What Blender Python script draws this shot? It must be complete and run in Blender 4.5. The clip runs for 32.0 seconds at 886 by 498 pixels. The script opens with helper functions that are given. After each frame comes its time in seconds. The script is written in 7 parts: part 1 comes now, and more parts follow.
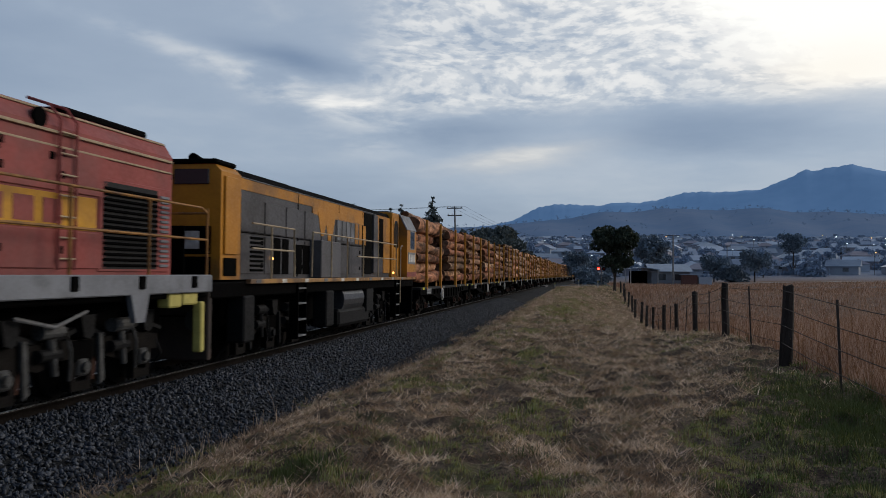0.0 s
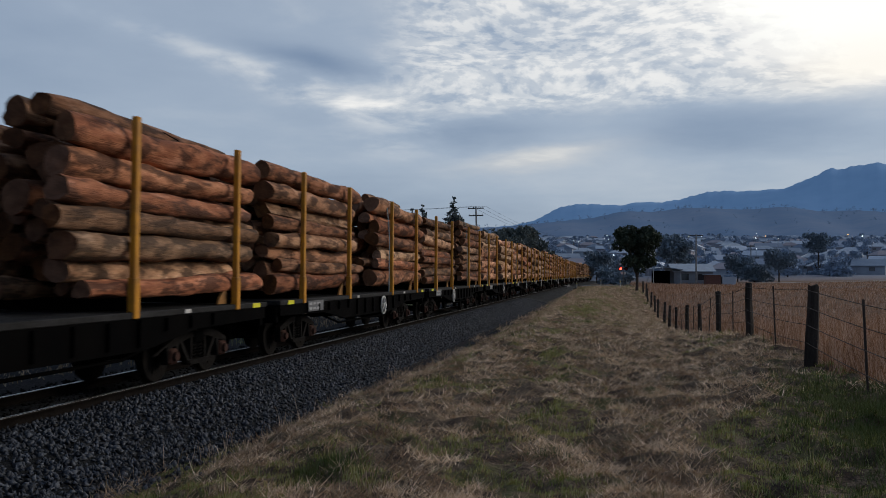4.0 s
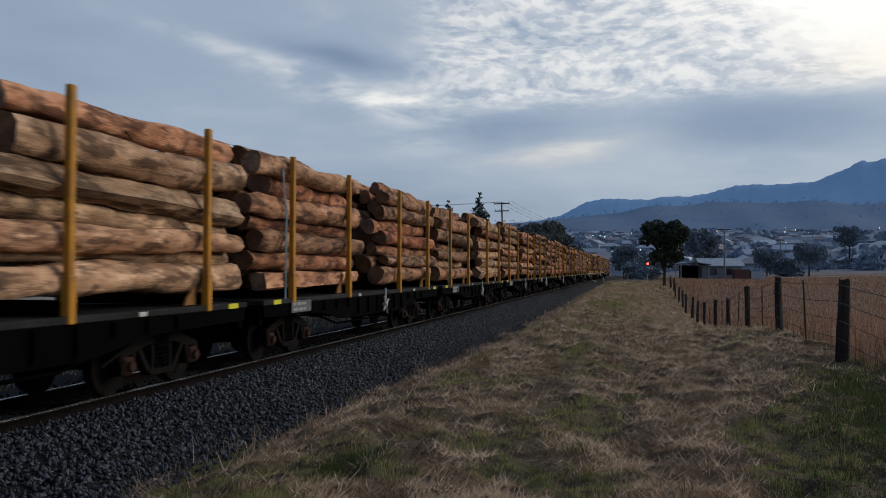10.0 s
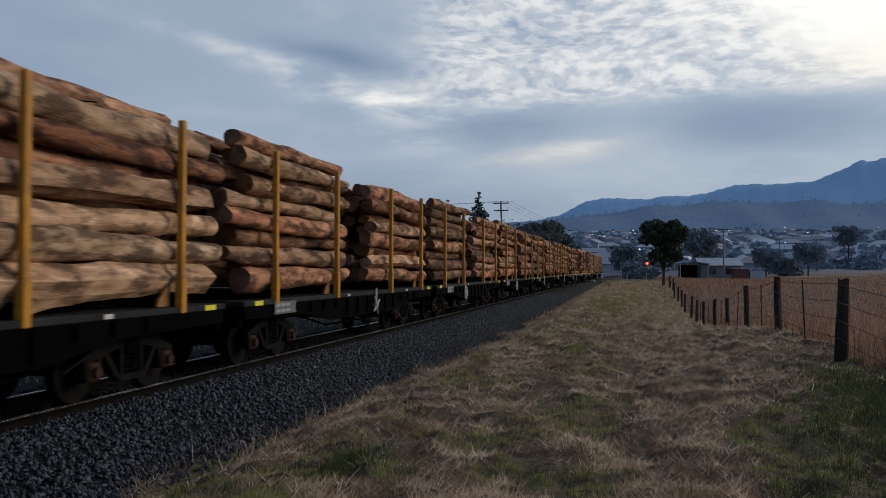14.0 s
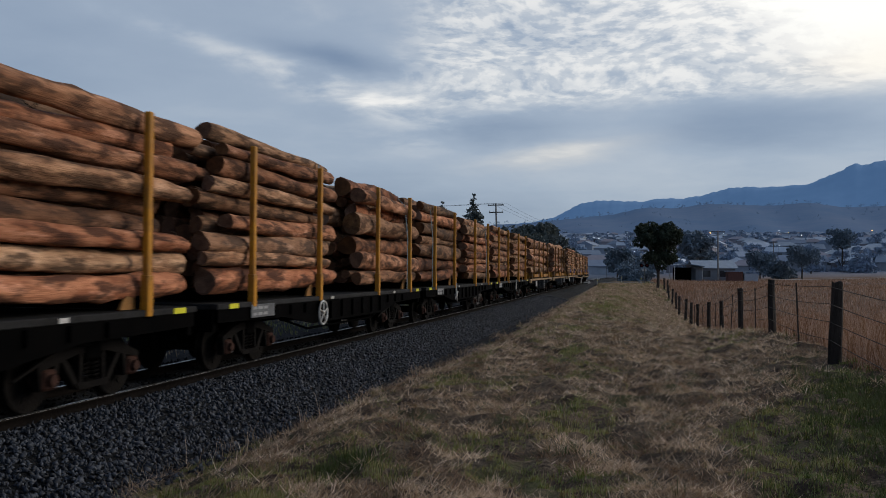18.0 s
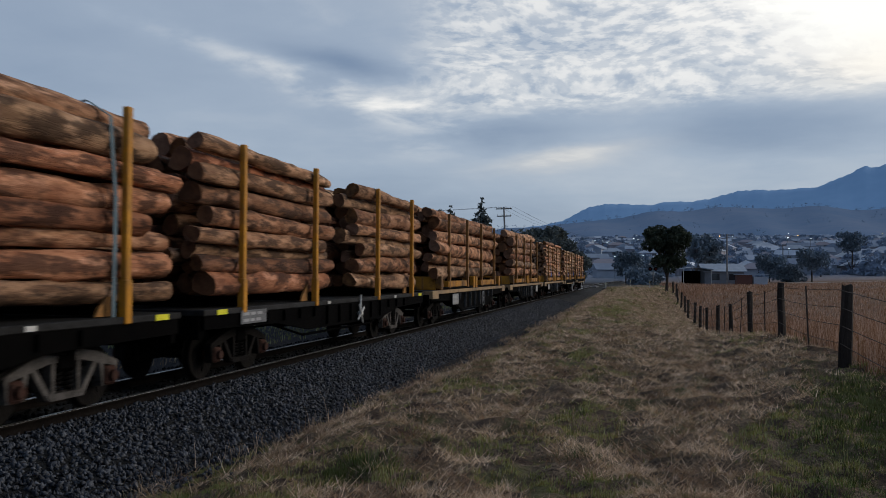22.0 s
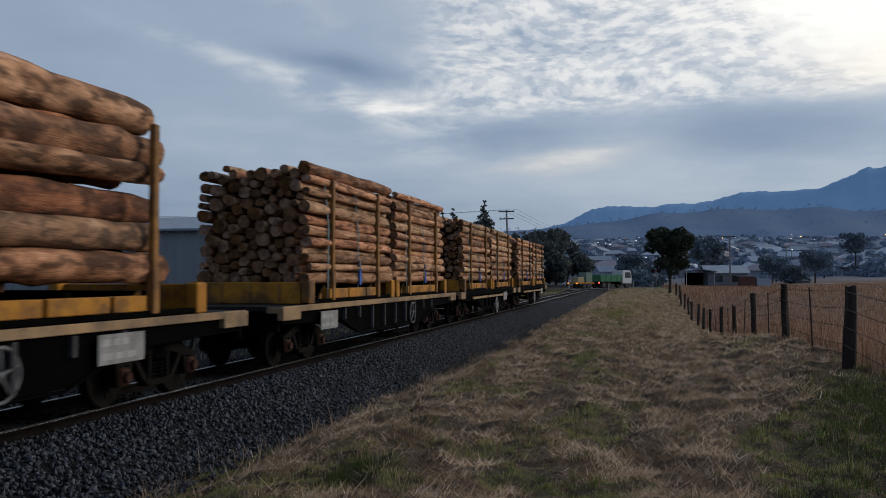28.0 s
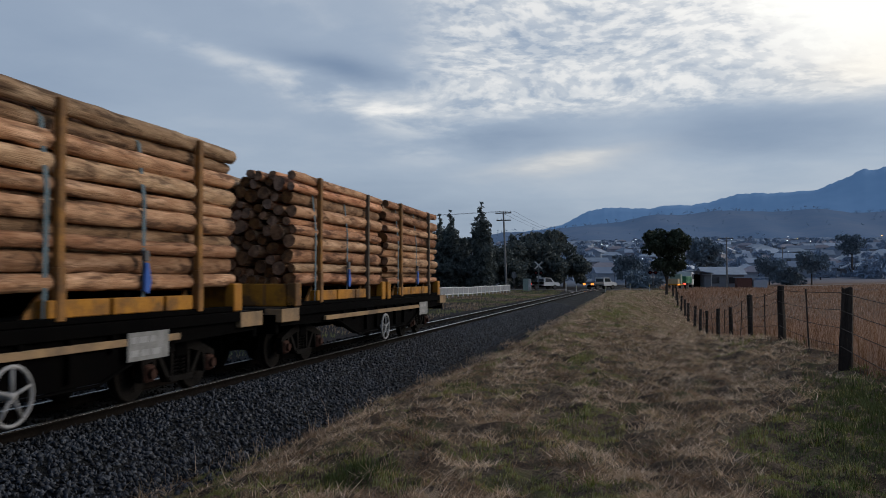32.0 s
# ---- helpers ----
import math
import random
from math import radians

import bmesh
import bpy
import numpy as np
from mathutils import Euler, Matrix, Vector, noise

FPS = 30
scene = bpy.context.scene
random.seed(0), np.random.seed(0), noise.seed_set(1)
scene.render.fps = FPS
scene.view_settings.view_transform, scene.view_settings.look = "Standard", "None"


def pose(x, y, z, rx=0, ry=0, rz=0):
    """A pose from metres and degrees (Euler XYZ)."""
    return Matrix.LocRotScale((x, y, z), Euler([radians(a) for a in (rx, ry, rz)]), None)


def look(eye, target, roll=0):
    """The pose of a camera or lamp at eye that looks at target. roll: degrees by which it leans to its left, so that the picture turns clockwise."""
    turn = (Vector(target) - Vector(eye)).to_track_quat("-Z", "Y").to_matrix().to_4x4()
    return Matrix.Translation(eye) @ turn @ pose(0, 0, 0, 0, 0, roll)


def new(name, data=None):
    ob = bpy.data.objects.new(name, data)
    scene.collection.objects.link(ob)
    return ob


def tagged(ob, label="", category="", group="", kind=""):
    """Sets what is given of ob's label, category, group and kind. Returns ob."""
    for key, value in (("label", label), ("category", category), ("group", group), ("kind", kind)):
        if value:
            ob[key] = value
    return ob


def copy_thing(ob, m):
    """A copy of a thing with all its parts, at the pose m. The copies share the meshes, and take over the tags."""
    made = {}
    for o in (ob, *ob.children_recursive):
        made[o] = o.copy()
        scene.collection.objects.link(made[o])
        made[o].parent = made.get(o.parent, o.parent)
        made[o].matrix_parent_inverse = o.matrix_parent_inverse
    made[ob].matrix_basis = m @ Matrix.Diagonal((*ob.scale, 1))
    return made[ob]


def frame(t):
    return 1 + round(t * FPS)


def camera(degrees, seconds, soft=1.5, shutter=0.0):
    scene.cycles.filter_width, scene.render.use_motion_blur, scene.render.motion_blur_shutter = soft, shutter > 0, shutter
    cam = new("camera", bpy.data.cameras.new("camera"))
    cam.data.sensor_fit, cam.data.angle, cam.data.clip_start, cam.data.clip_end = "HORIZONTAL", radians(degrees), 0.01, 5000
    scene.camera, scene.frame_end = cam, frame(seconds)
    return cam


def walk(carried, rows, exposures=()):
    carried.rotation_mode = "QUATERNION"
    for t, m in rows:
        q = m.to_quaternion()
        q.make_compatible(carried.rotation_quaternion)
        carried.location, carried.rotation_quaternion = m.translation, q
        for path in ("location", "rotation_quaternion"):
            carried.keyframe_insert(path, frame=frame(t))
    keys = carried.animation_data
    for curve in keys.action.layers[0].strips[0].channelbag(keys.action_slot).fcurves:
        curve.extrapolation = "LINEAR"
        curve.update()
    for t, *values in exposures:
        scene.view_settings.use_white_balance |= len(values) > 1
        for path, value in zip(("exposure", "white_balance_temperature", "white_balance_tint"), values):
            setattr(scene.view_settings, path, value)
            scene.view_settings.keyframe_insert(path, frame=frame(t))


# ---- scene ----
# Plan: the track runs along +y, its rails' top is z = 0, the camera stands at x = 0, y = 0.
TRACK_X = -7.43
EYE_Z = 1.70
cam = camera(53.97, 32.0, soft=0.9, shutter=0.36)


def view(yaw, pitch, roll):
    return pose(0, 0, EYE_Z, 90 + pitch, 0, yaw) @ pose(0, 0, 0, 0, 0, roll)


walk(cam, [
    (0, view(9.56, 1.59, 0.52)),
    (0.5, view(9.81, 1.69, 0.46)),
    (1, view(10.02, 1.72, 0.42)),
    (1.5, view(10.21, 1.69, 0.43)),
    (2, view(10.40, 1.66, 0.42)),
    (2.5, view(10.56, 1.67, 0.39)),
    (3, view(10.70, 1.66, 0.39)),
    (3.5, view(10.83, 1.63, 0.42)),
    (5.5, view(11.45, 1.50, 0.35)),
    (6, view(11.62, 1.49, 0.33)),
    (6.5, view(11.77, 1.46, 0.32)),
    (7, view(11.92, 1.44, 0.31)),
    (7.5, view(12.07, 1.43, 0.31)),
    (8, view(12.20, 1.39, 0.31)),
    (8.5, view(12.33, 1.34, 0.28)),
    (9, view(12.46, 1.32, 0.23)),
    (9.5, view(12.58, 1.31, 0.19)),
    (10, view(12.67, 1.30, 0.19)),
    (10.5, view(12.77, 1.29, 0.25)),
    (11, view(12.88, 1.29, 0.34)),
    (11.5, view(12.98, 1.31, 0.38)),
    (12, view(12.96, 1.31, 0.36)),
    (12.5, view(12.84, 1.30, 0.31)),
    (13, view(12.75, 1.29, 0.24)),
    (13.5, view(12.69, 1.28, 0.19)),
    (14, view(12.62, 1.27, 0.19)),
    (14.5, view(12.55, 1.28, 0.18)),
    (16.5, view(12.26, 1.26, 0.24)),
    (17, view(12.29, 1.29, 0.30)),
    (17.5, view(12.30, 1.33, 0.35)),
    (18, view(12.28, 1.38, 0.38)),
    (18.5, view(12.27, 1.45, 0.37)),
    (19, view(12.27, 1.52, 0.35)),
    (19.5, view(12.32, 1.56, 0.36)),
    (20, view(12.39, 1.59, 0.37)),
    (20.5, view(12.46, 1.61, 0.35)),
    (21, view(12.57, 1.63, 0.31)),
    (21.5, view(12.71, 1.64, 0.27)),
    (22, view(12.82, 1.63, 0.27)),
    (22.5, view(12.92, 1.62, 0.29)),
    (23, view(12.99, 1.62, 0.28)),
    (23.5, view(13.05, 1.63, 0.23)),
    (24, view(13.11, 1.65, 0.16)),
    (24.5, view(13.14, 1.67, 0.13)),
    (25, view(13.14, 1.69, 0.12)),
    (25.5, view(13.15, 1.73, 0.11)),
    (27.5, view(13.03, 1.79, 0.01)),
    (28, view(13.00, 1.83, -0.01)),
    (28.5, view(12.95, 1.85, -0.03)),
    (29, view(12.91, 1.87, -0.04)),
    (29.5, view(12.90, 1.89, -0.08)),
    (30, view(12.88, 1.92, -0.13)),
    (30.5, view(12.85, 1.95, -0.14)),
    (31, view(12.83, 1.96, -0.11)),
    (31.5, view(12.81, 1.94, -0.06)),
    (32, view(12.80, 1.93, -0.00)),
])

# ---- world and light ----
SUN_AZ, SUN_EL = radians(62), radians(22)     # clockwise from +y, height


def make_world():
    w = bpy.data.worlds.new("dusk_sky")
    scene.world = w
    w.use_nodes = True
    nt = w.node_tree
    nt.nodes.clear()
    N, L = nt.nodes.new, nt.links.new

    def calc(kind, a, b=None, c=None):
        n = N("ShaderNodeMath")
        n.operation = kind
        for i, v in enumerate((a, b, c)):
            if v is None:
                continue
            if isinstance(v, (int, float)):
                n.inputs[i].default_value = v
            else:
                L(v, n.inputs[i])
        return n.outputs[0]

    def smooth(v, lo, hi):
        n = N("ShaderNodeMapRange")
        n.interpolation_type = "SMOOTHSTEP"
        L(v, n.inputs[0])
        n.inputs[1].default_value, n.inputs[2].default_value = lo, hi
        return n.outputs[0]

    def mix(f, a, b):
        n = N("ShaderNodeMix")
        n.data_type = "RGBA"
        if isinstance(f, float):
            n.inputs[0].default_value = f
        else:
            L(f, n.inputs[0])
        for i, v in ((6, a), (7, b)):
            if isinstance(v, tuple):
                n.inputs[i].default_value = (*v, 1)
            else:
                L(v, n.inputs[i])
        return n.outputs[2]

    tc = N("ShaderNodeTexCoord").outputs["Generated"]
    sep = N("ShaderNodeSeparateXYZ")
    L(tc, sep.inputs[0])
    x, y, z = sep.outputs
    zz = calc("MAXIMUM", z, 0.0)
    den = calc("ADD", zz, 0.13)
    comb = N("ShaderNodeCombineXYZ")
    L(calc("DIVIDE", x, den), comb.inputs[0])
    L(calc("DIVIDE", y, den), comb.inputs[1])

    def clouds(sx, sy, scale, detail, rough, offset, twist=0.0, dist=0.0):
        m = N("ShaderNodeMapping")
        m.inputs["Location"].default_value = offset
        m.inputs["Rotation"].default_value = (0, 0, twist)
        m.inputs["Scale"].default_value = (sx, sy, 1)
        L(comb.outputs[0], m.inputs[0])
        n = N("ShaderNodeTexNoise")
        n.inputs["Scale"].default_value = scale
        n.inputs["Detail"].default_value = detail
        n.inputs["Roughness"].default_value = rough
        n.inputs["Distortion"].default_value = dist
        L(m.outputs[0], n.inputs["Vector"])
        return n.outputs["Fac"]

    deg = 57.29578
    az = calc("MULTIPLY", calc("ARCTAN2", x, y), deg)
    el = calc("MULTIPLY", calc("ARCSINE", z), deg)
    warp = clouds(0.8, 0.9, 1.0, 6, 0.6, (3.1, 1.7, 0), 0.2, 0.2)
    warp2 = clouds(0.9, 1.0, 1.9, 5, 0.6, (9.2, 5.1, 0), -0.1, 0.1)
    big = clouds(0.9, 0.8, 0.8, 7, 0.5, (1.4, 6.6, 0), 0.25, 0.2)
    fine = clouds(1.0, 1.0, 3.0, 7, 0.55, (2.2, 8.4, 0), -0.2, 0.2)
    u = calc("MULTIPLY_ADD", warp, 5.0, calc("ADD", az, -2.5))
    v = calc("MULTIPLY_ADD", warp2, 2.2, calc("ADD", el, -1.1))

    uf = calc("MULTIPLY_ADD", clouds(0.8, 0.9, 1.0, 1, 0.5, (3.1, 1.7, 0)), 5.0, calc("ADD", az, -2.5))
    vf = calc("MULTIPLY_ADD", clouds(0.9, 1.0, 1.9, 1, 0.5, (9.2, 5.1, 0)), 2.2, calc("ADD", el, -1.1))

    def flecks(wide, high, detail, rough, shift):
        """Rows of small flat cloudlets, wide by high in degrees."""
        c = N("ShaderNodeCombineXYZ")
        L(calc("MULTIPLY_ADD", uf, 1 / wide, shift), c.inputs[0])
        L(calc("MULTIPLY_ADD", vf, 1 / high, calc("MULTIPLY", az, 0.05)), c.inputs[1])
        n = N("ShaderNodeTexNoise")
        n.inputs["Scale"].default_value, n.inputs["Detail"].default_value, n.inputs["Roughness"].default_value = 1.0, detail, rough
        L(c.outputs[0], n.inputs["Vector"])
        return n.outputs["Fac"]

    def blob(u0, v0, su, sv, slope=0.0):
        """A soft long cloud round azimuth u0 and height v0, in degrees."""
        du = calc("SUBTRACT", u, u0)
        dv = calc("SUBTRACT", calc("MULTIPLY_ADD", du, -slope, v), v0)
        a2 = calc("MULTIPLY", du, 1 / su)
        b2 = calc("MULTIPLY", dv, 1 / sv)
        q = calc("ADD", calc("MULTIPLY", a2, a2), calc("MULTIPLY", b2, b2))
        return calc("POWER", 2.71828, calc("MULTIPLY", q, -1.0))

    def plus(total, mask, amount, tex=None):
        k = calc("MULTIPLY", mask, amount)
        if tex is not None:
            k = calc("MULTIPLY", k, tex)
        return calc("ADD", total, k)

    def times(*masks):
        t = masks[0]
        for m in masks[1:]:
            t = calc("MULTIPLY", t, m)
        return t

    def inverse(m):
        return calc("SUBTRACT", 1.0, m)

    fleck = smooth(flecks(1.35, 0.50, 3, 0.55, 3.7), 0.40, 0.60)
    lump = smooth(flecks(4.4, 1.5, 5, 0.55, 8.1), 0.42, 0.64)
    fin = smooth(fine, 0.36, 0.66)
    # base: blue-grey in the west, paler towards the sunset and low down
    s = calc("MULTIPLY_ADD", smooth(az, -44.0, 8.0), 0.13, 0.385)
    s = calc("MULTIPLY_ADD", calc("SUBTRACT", big, 0.5), 0.24, s)
    s = calc("MULTIPLY_ADD", calc("SUBTRACT", fine, 0.5), 0.10, s)
    s = plus(s, inverse(smooth(el, 4.0, 8.5)), -0.075)
    # streak over the wagons and the dark bar above it
    s = plus(s, blob(-21.5, 12.2, 8.5, 0.75, -0.27), 0.24, fin)
    s = plus(s, blob(-14.8, 10.8, 4.0, 1.2, -0.12), 0.28, fin)
    s = plus(s, blob(-19.5, 13.4, 4.2, 0.8, -0.20), -0.16)
    s = plus(s, blob(-25.0, 17.5, 6.0, 0.8, -0.25), 0.08, fin)
    # mackerel field: bright sheet broken by darker cloudlets
    ahead = times(inverse(smooth(el, 21.0, 34.0)), inverse(smooth(az, 18.0, 46.0)))
    field = times(smooth(u, -17.5, -11.5), smooth(v, 10.0, 11.8), ahead)
    s = plus(s, field, 0.26)
    white = times(smooth(calc("MULTIPLY_ADD", v, 2.6, u), 40.0, 56.0), smooth(v, 10.2, 12.4), smooth(u, -5.0, 6.0), ahead)
    s = plus(s, white, 0.36)
    broken = times(field, inverse(times(white, smooth(u, 4.0, 11.0))))
    s = plus(s, broken, -0.13, fleck)
    s = plus(s, broken, -0.15, lump)
    s = plus(s, blob(-6.5, 15.8, 3.2, 0.9, -0.05), -0.12)
    # dark bands under it, a thin warm streak, the bright corner
    s = plus(s, blob(-8.0, 9.2, 4.4, 1.3, 0.03), -0.16)
    s = plus(s, blob(8.5, 9.0, 8.0, 1.5, 0.0), -0.19)
    s = plus(s, blob(-4.5, 7.5, 3.8, 0.24, 0.15), 0.14, fin)
    s = plus(s, blob(-15.0, 8.4, 2.4, 0.6, -0.1), 0.10, fin)
    s = plus(s, blob(18.0, 12.5, 7.0, 2.5), 0.15)
    # darker overhead and away from the sunset
    s = calc("MULTIPLY_ADD", smooth(el, 22.0, 60.0), -0.24, s)
    s = calc("MULTIPLY_ADD", smooth(calc("ABSOLUTE", calc("SUBTRACT", az, 20.0)), 60.0, 130.0), -0.16, s)
    ramp = N("ShaderNodeValToRGB")
    L(s, ramp.inputs[0])
    cr = ramp.color_ramp
    cr.elements[0].position, cr.elements[0].color = 0.0, (0.075, 0.112, 0.19, 1)
    cr.elements[1].position, cr.elements[1].color = 1.0, (1.0, 0.985, 0.93, 1)
    for p, c in ((0.25, (0.165, 0.230, 0.345)), (0.45, (0.310, 0.378, 0.480)), (0.62, (0.535, 0.57, 0.615)), (0.8, (0.82, 0.81, 0.79))):
        e = cr.elements.new(p)
        e.color = (*c, 1)
    warm = calc("MAXIMUM", calc("MULTIPLY", blob(-4.5, 7.5, 5.0, 0.6, 0.13), 0.55), calc("MULTIPLY", blob(16.0, 12.4, 6.0, 1.6), 0.8))
    sky = mix(warm, ramp.outputs[0], mix(0.5, ramp.outputs[0], (0.86, 0.76, 0.62)))
    nish = N("ShaderNodeTexSky")
    nish.sky_type = "NISHITA"
    nish.sun_disc = False
    nish.sun_elevation, nish.sun_rotation = SUN_EL, SUN_AZ
    add = N("ShaderNodeMix")
    add.data_type, add.blend_type = "RGBA", "ADD"
    add.inputs[0].default_value = 0.012
    L(sky, add.inputs[6])
    L(nish.outputs[0], add.inputs[7])
    bg = N("ShaderNodeBackground")
    bg.inputs[1].default_value = 1.0
    L(add.outputs[2], bg.inputs[0])
    o = N("ShaderNodeOutputWorld")
    L(bg.outputs[0], o.inputs[0])


make_world()
sun = new("sun", bpy.data.lights.new("sun", "SUN"))
sun.data.energy, sun.data.angle, sun.data.color = 1.50, radians(28), (1.0, 0.89, 0.76)
sun.matrix_world = look((0, 0, 60), (-40 * math.sin(SUN_AZ), -40 * math.cos(SUN_AZ), 60 - 40 * math.tan(SUN_EL)))
scene.view_settings.exposure = 0.0

# ---- materials ----
MATS = {}


def mat(name, col, col2=None, rough=0.7, metal=0.0, scale=6.0, fine=60.0, bump=0.15, stretch=(1, 1, 1),
        rnd=0.0, island=0.0, spec=0.22, dirt=None, dirt_amt=0.0, coords="Object", trans=0.0):
    """A procedural surface: two colours mixed by coarse and fine noise, relief, and change from piece to piece."""
    if name in MATS:
        return MATS[name]
    m = bpy.data.materials.new(name)
    m.use_nodes = True
    nt = m.node_tree
    b = nt.nodes["Principled BSDF"]
    N, L = nt.nodes.new, nt.links.new
    tc = N("ShaderNodeTexCoord")
    mp = N("ShaderNodeMapping")
    mp.inputs["Scale"].default_value = stretch
    src = tc.outputs[coords]
    if rnd:
        oi = N("ShaderNodeObjectInfo")
        off = N("ShaderNodeVectorMath")
        off.operation = "MULTIPLY_ADD"
        L(oi.outputs["Random"], off.inputs[0])
        off.inputs[1].default_value = (37, 51, 23)
        L(src, off.inputs[2])
        src = off.outputs[0]
    L(src, mp.inputs[0])
    n1, n2 = N("ShaderNodeTexNoise"), N("ShaderNodeTexNoise")
    for n, s, d in ((n1, scale, 5), (n2, fine, 4)):
        n.inputs["Scale"].default_value, n.inputs["Detail"].default_value = s, d
        L(mp.outputs[0], n.inputs["Vector"])
    mixf = N("ShaderNodeMath")
    mixf.operation = "MULTIPLY_ADD"
    L(n1.outputs["Fac"], mixf.inputs[0])
    mixf.inputs[1].default_value = 2.4
    sc = N("ShaderNodeMath")
    sc.operation = "MULTIPLY_ADD"
    L(n2.outputs["Fac"], sc.inputs[0])
    sc.inputs[1].default_value, sc.inputs[2].default_value = 1.2, -1.3
    L(sc.outputs[0], mixf.inputs[2])
    mixf.use_clamp = True
    c = N("ShaderNodeMix")
    c.data_type = "RGBA"
    c.inputs[6].default_value = (*col, 1)
    c.inputs[7].default_value = (*(col2 or [v * 0.7 for v in col]), 1)
    L(mixf.outputs[0], c.inputs[0])
    outc = c.outputs[2]
    if dirt:
        n3 = N("ShaderNodeTexNoise")
        n3.inputs["Scale"].default_value, n3.inputs["Detail"].default_value = scale * 0.45, 7
        n3.inputs["Roughness"].default_value = 0.65
        L(mp.outputs[0], n3.inputs["Vector"])
        r = N("ShaderNodeMapRange")
        L(n3.outputs["Fac"], r.inputs[0])
        r.inputs[1].default_value, r.inputs[2].default_value, r.inputs[4].default_value = 0.47, 0.60, dirt_amt
        d = N("ShaderNodeMix")
        d.data_type = "RGBA"
        L(r.outputs[0], d.inputs[0])
        L(outc, d.inputs[6])
        d.inputs[7].default_value = (*dirt, 1)
        outc = d.outputs[2]
    if rnd or island:
        h = N("ShaderNodeHueSaturation")
        v = N("ShaderNodeMath")
        v.operation = "MULTIPLY_ADD"
        if rnd:
            L(oi.outputs["Random"], v.inputs[0])
        else:
            L(N("ShaderNodeNewGeometry").outputs["Random Per Island"], v.inputs[0])
        amt = rnd or island
        v.inputs[1].default_value, v.inputs[2].default_value = 2 * amt, 1 - amt
        L(v.outputs[0], h.inputs["Value"])
        s2 = N("ShaderNodeMath")
        s2.operation = "MULTIPLY_ADD"
        L(v.outputs[0], s2.inputs[0])
        s2.inputs[1].default_value, s2.inputs[2].default_value = -0.5, 1.5
        L(s2.outputs[0], h.inputs["Saturation"])
        L(outc, h.inputs["Color"])
        outc = h.outputs[0]
    L(outc, b.inputs["Base Color"])
    b.inputs["Metallic"].default_value = metal
    b.inputs["Specular IOR Level"].default_value = spec
    rr = N("ShaderNodeMapRange")
    L(n2.outputs["Fac"], rr.inputs[0])
    rr.inputs[1].default_value, rr.inputs[2].default_value = 0.3, 0.7
    rr.inputs[3].default_value, rr.inputs[4].default_value = max(0.05, rough - 0.12), min(1, rough + 0.12)
    L(rr.outputs[0], b.inputs["Roughness"])
    if bump:
        bn = N("ShaderNodeBump")
        bn.inputs["Strength"].default_value = bump
        bn.inputs["Distance"].default_value = 0.02
        L(mixf.outputs[0], bn.inputs["Height"])
        L(bn.outputs[0], b.inputs["Normal"])
    if trans:
        b.inputs["Subsurface Weight"].default_value = 0.0
        t = N("ShaderNodeBsdfTranslucent")
        L(outc, t.inputs[0])
        ms = N("ShaderNodeMixShader")
        ms.inputs[0].default_value = trans
        L(b.outputs[0], ms.inputs[1])
        L(t.outputs[0], ms.inputs[2])
        L(ms.outputs[0], nt.nodes["Material Output"].inputs[0])
    MATS[name] = m
    return m


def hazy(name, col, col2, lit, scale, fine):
    """Far hills: a dull surface; the air's haze is painted in as colour and emission."""
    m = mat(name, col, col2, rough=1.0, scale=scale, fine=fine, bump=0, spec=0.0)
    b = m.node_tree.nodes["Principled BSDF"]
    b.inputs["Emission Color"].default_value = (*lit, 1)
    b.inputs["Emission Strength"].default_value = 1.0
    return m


def glow(name, col, strength):
    if name in MATS:
        return MATS[name]
    m = bpy.data.materials.new(name)
    m.use_nodes = True
    b = m.node_tree.nodes["Principled BSDF"]
    b.inputs["Base Color"].default_value = (*col, 1)
    b.inputs["Emission Color"].default_value = (*col, 1)
    b.inputs["Emission Strength"].default_value = strength
    MATS[name] = m
    return m


def glass(name, col=(0.03, 0.035, 0.04)):
    if name in MATS:
        return MATS[name]
    m = bpy.data.materials.new(name)
    m.use_nodes = True
    b = m.node_tree.nodes["Principled BSDF"]
    b.inputs["Base Color"].default_value = (*col, 1)
    b.inputs["Roughness"].default_value = 0.06
    b.inputs["Specular IOR Level"].default_value = 0.6
    MATS[name] = m
    return m


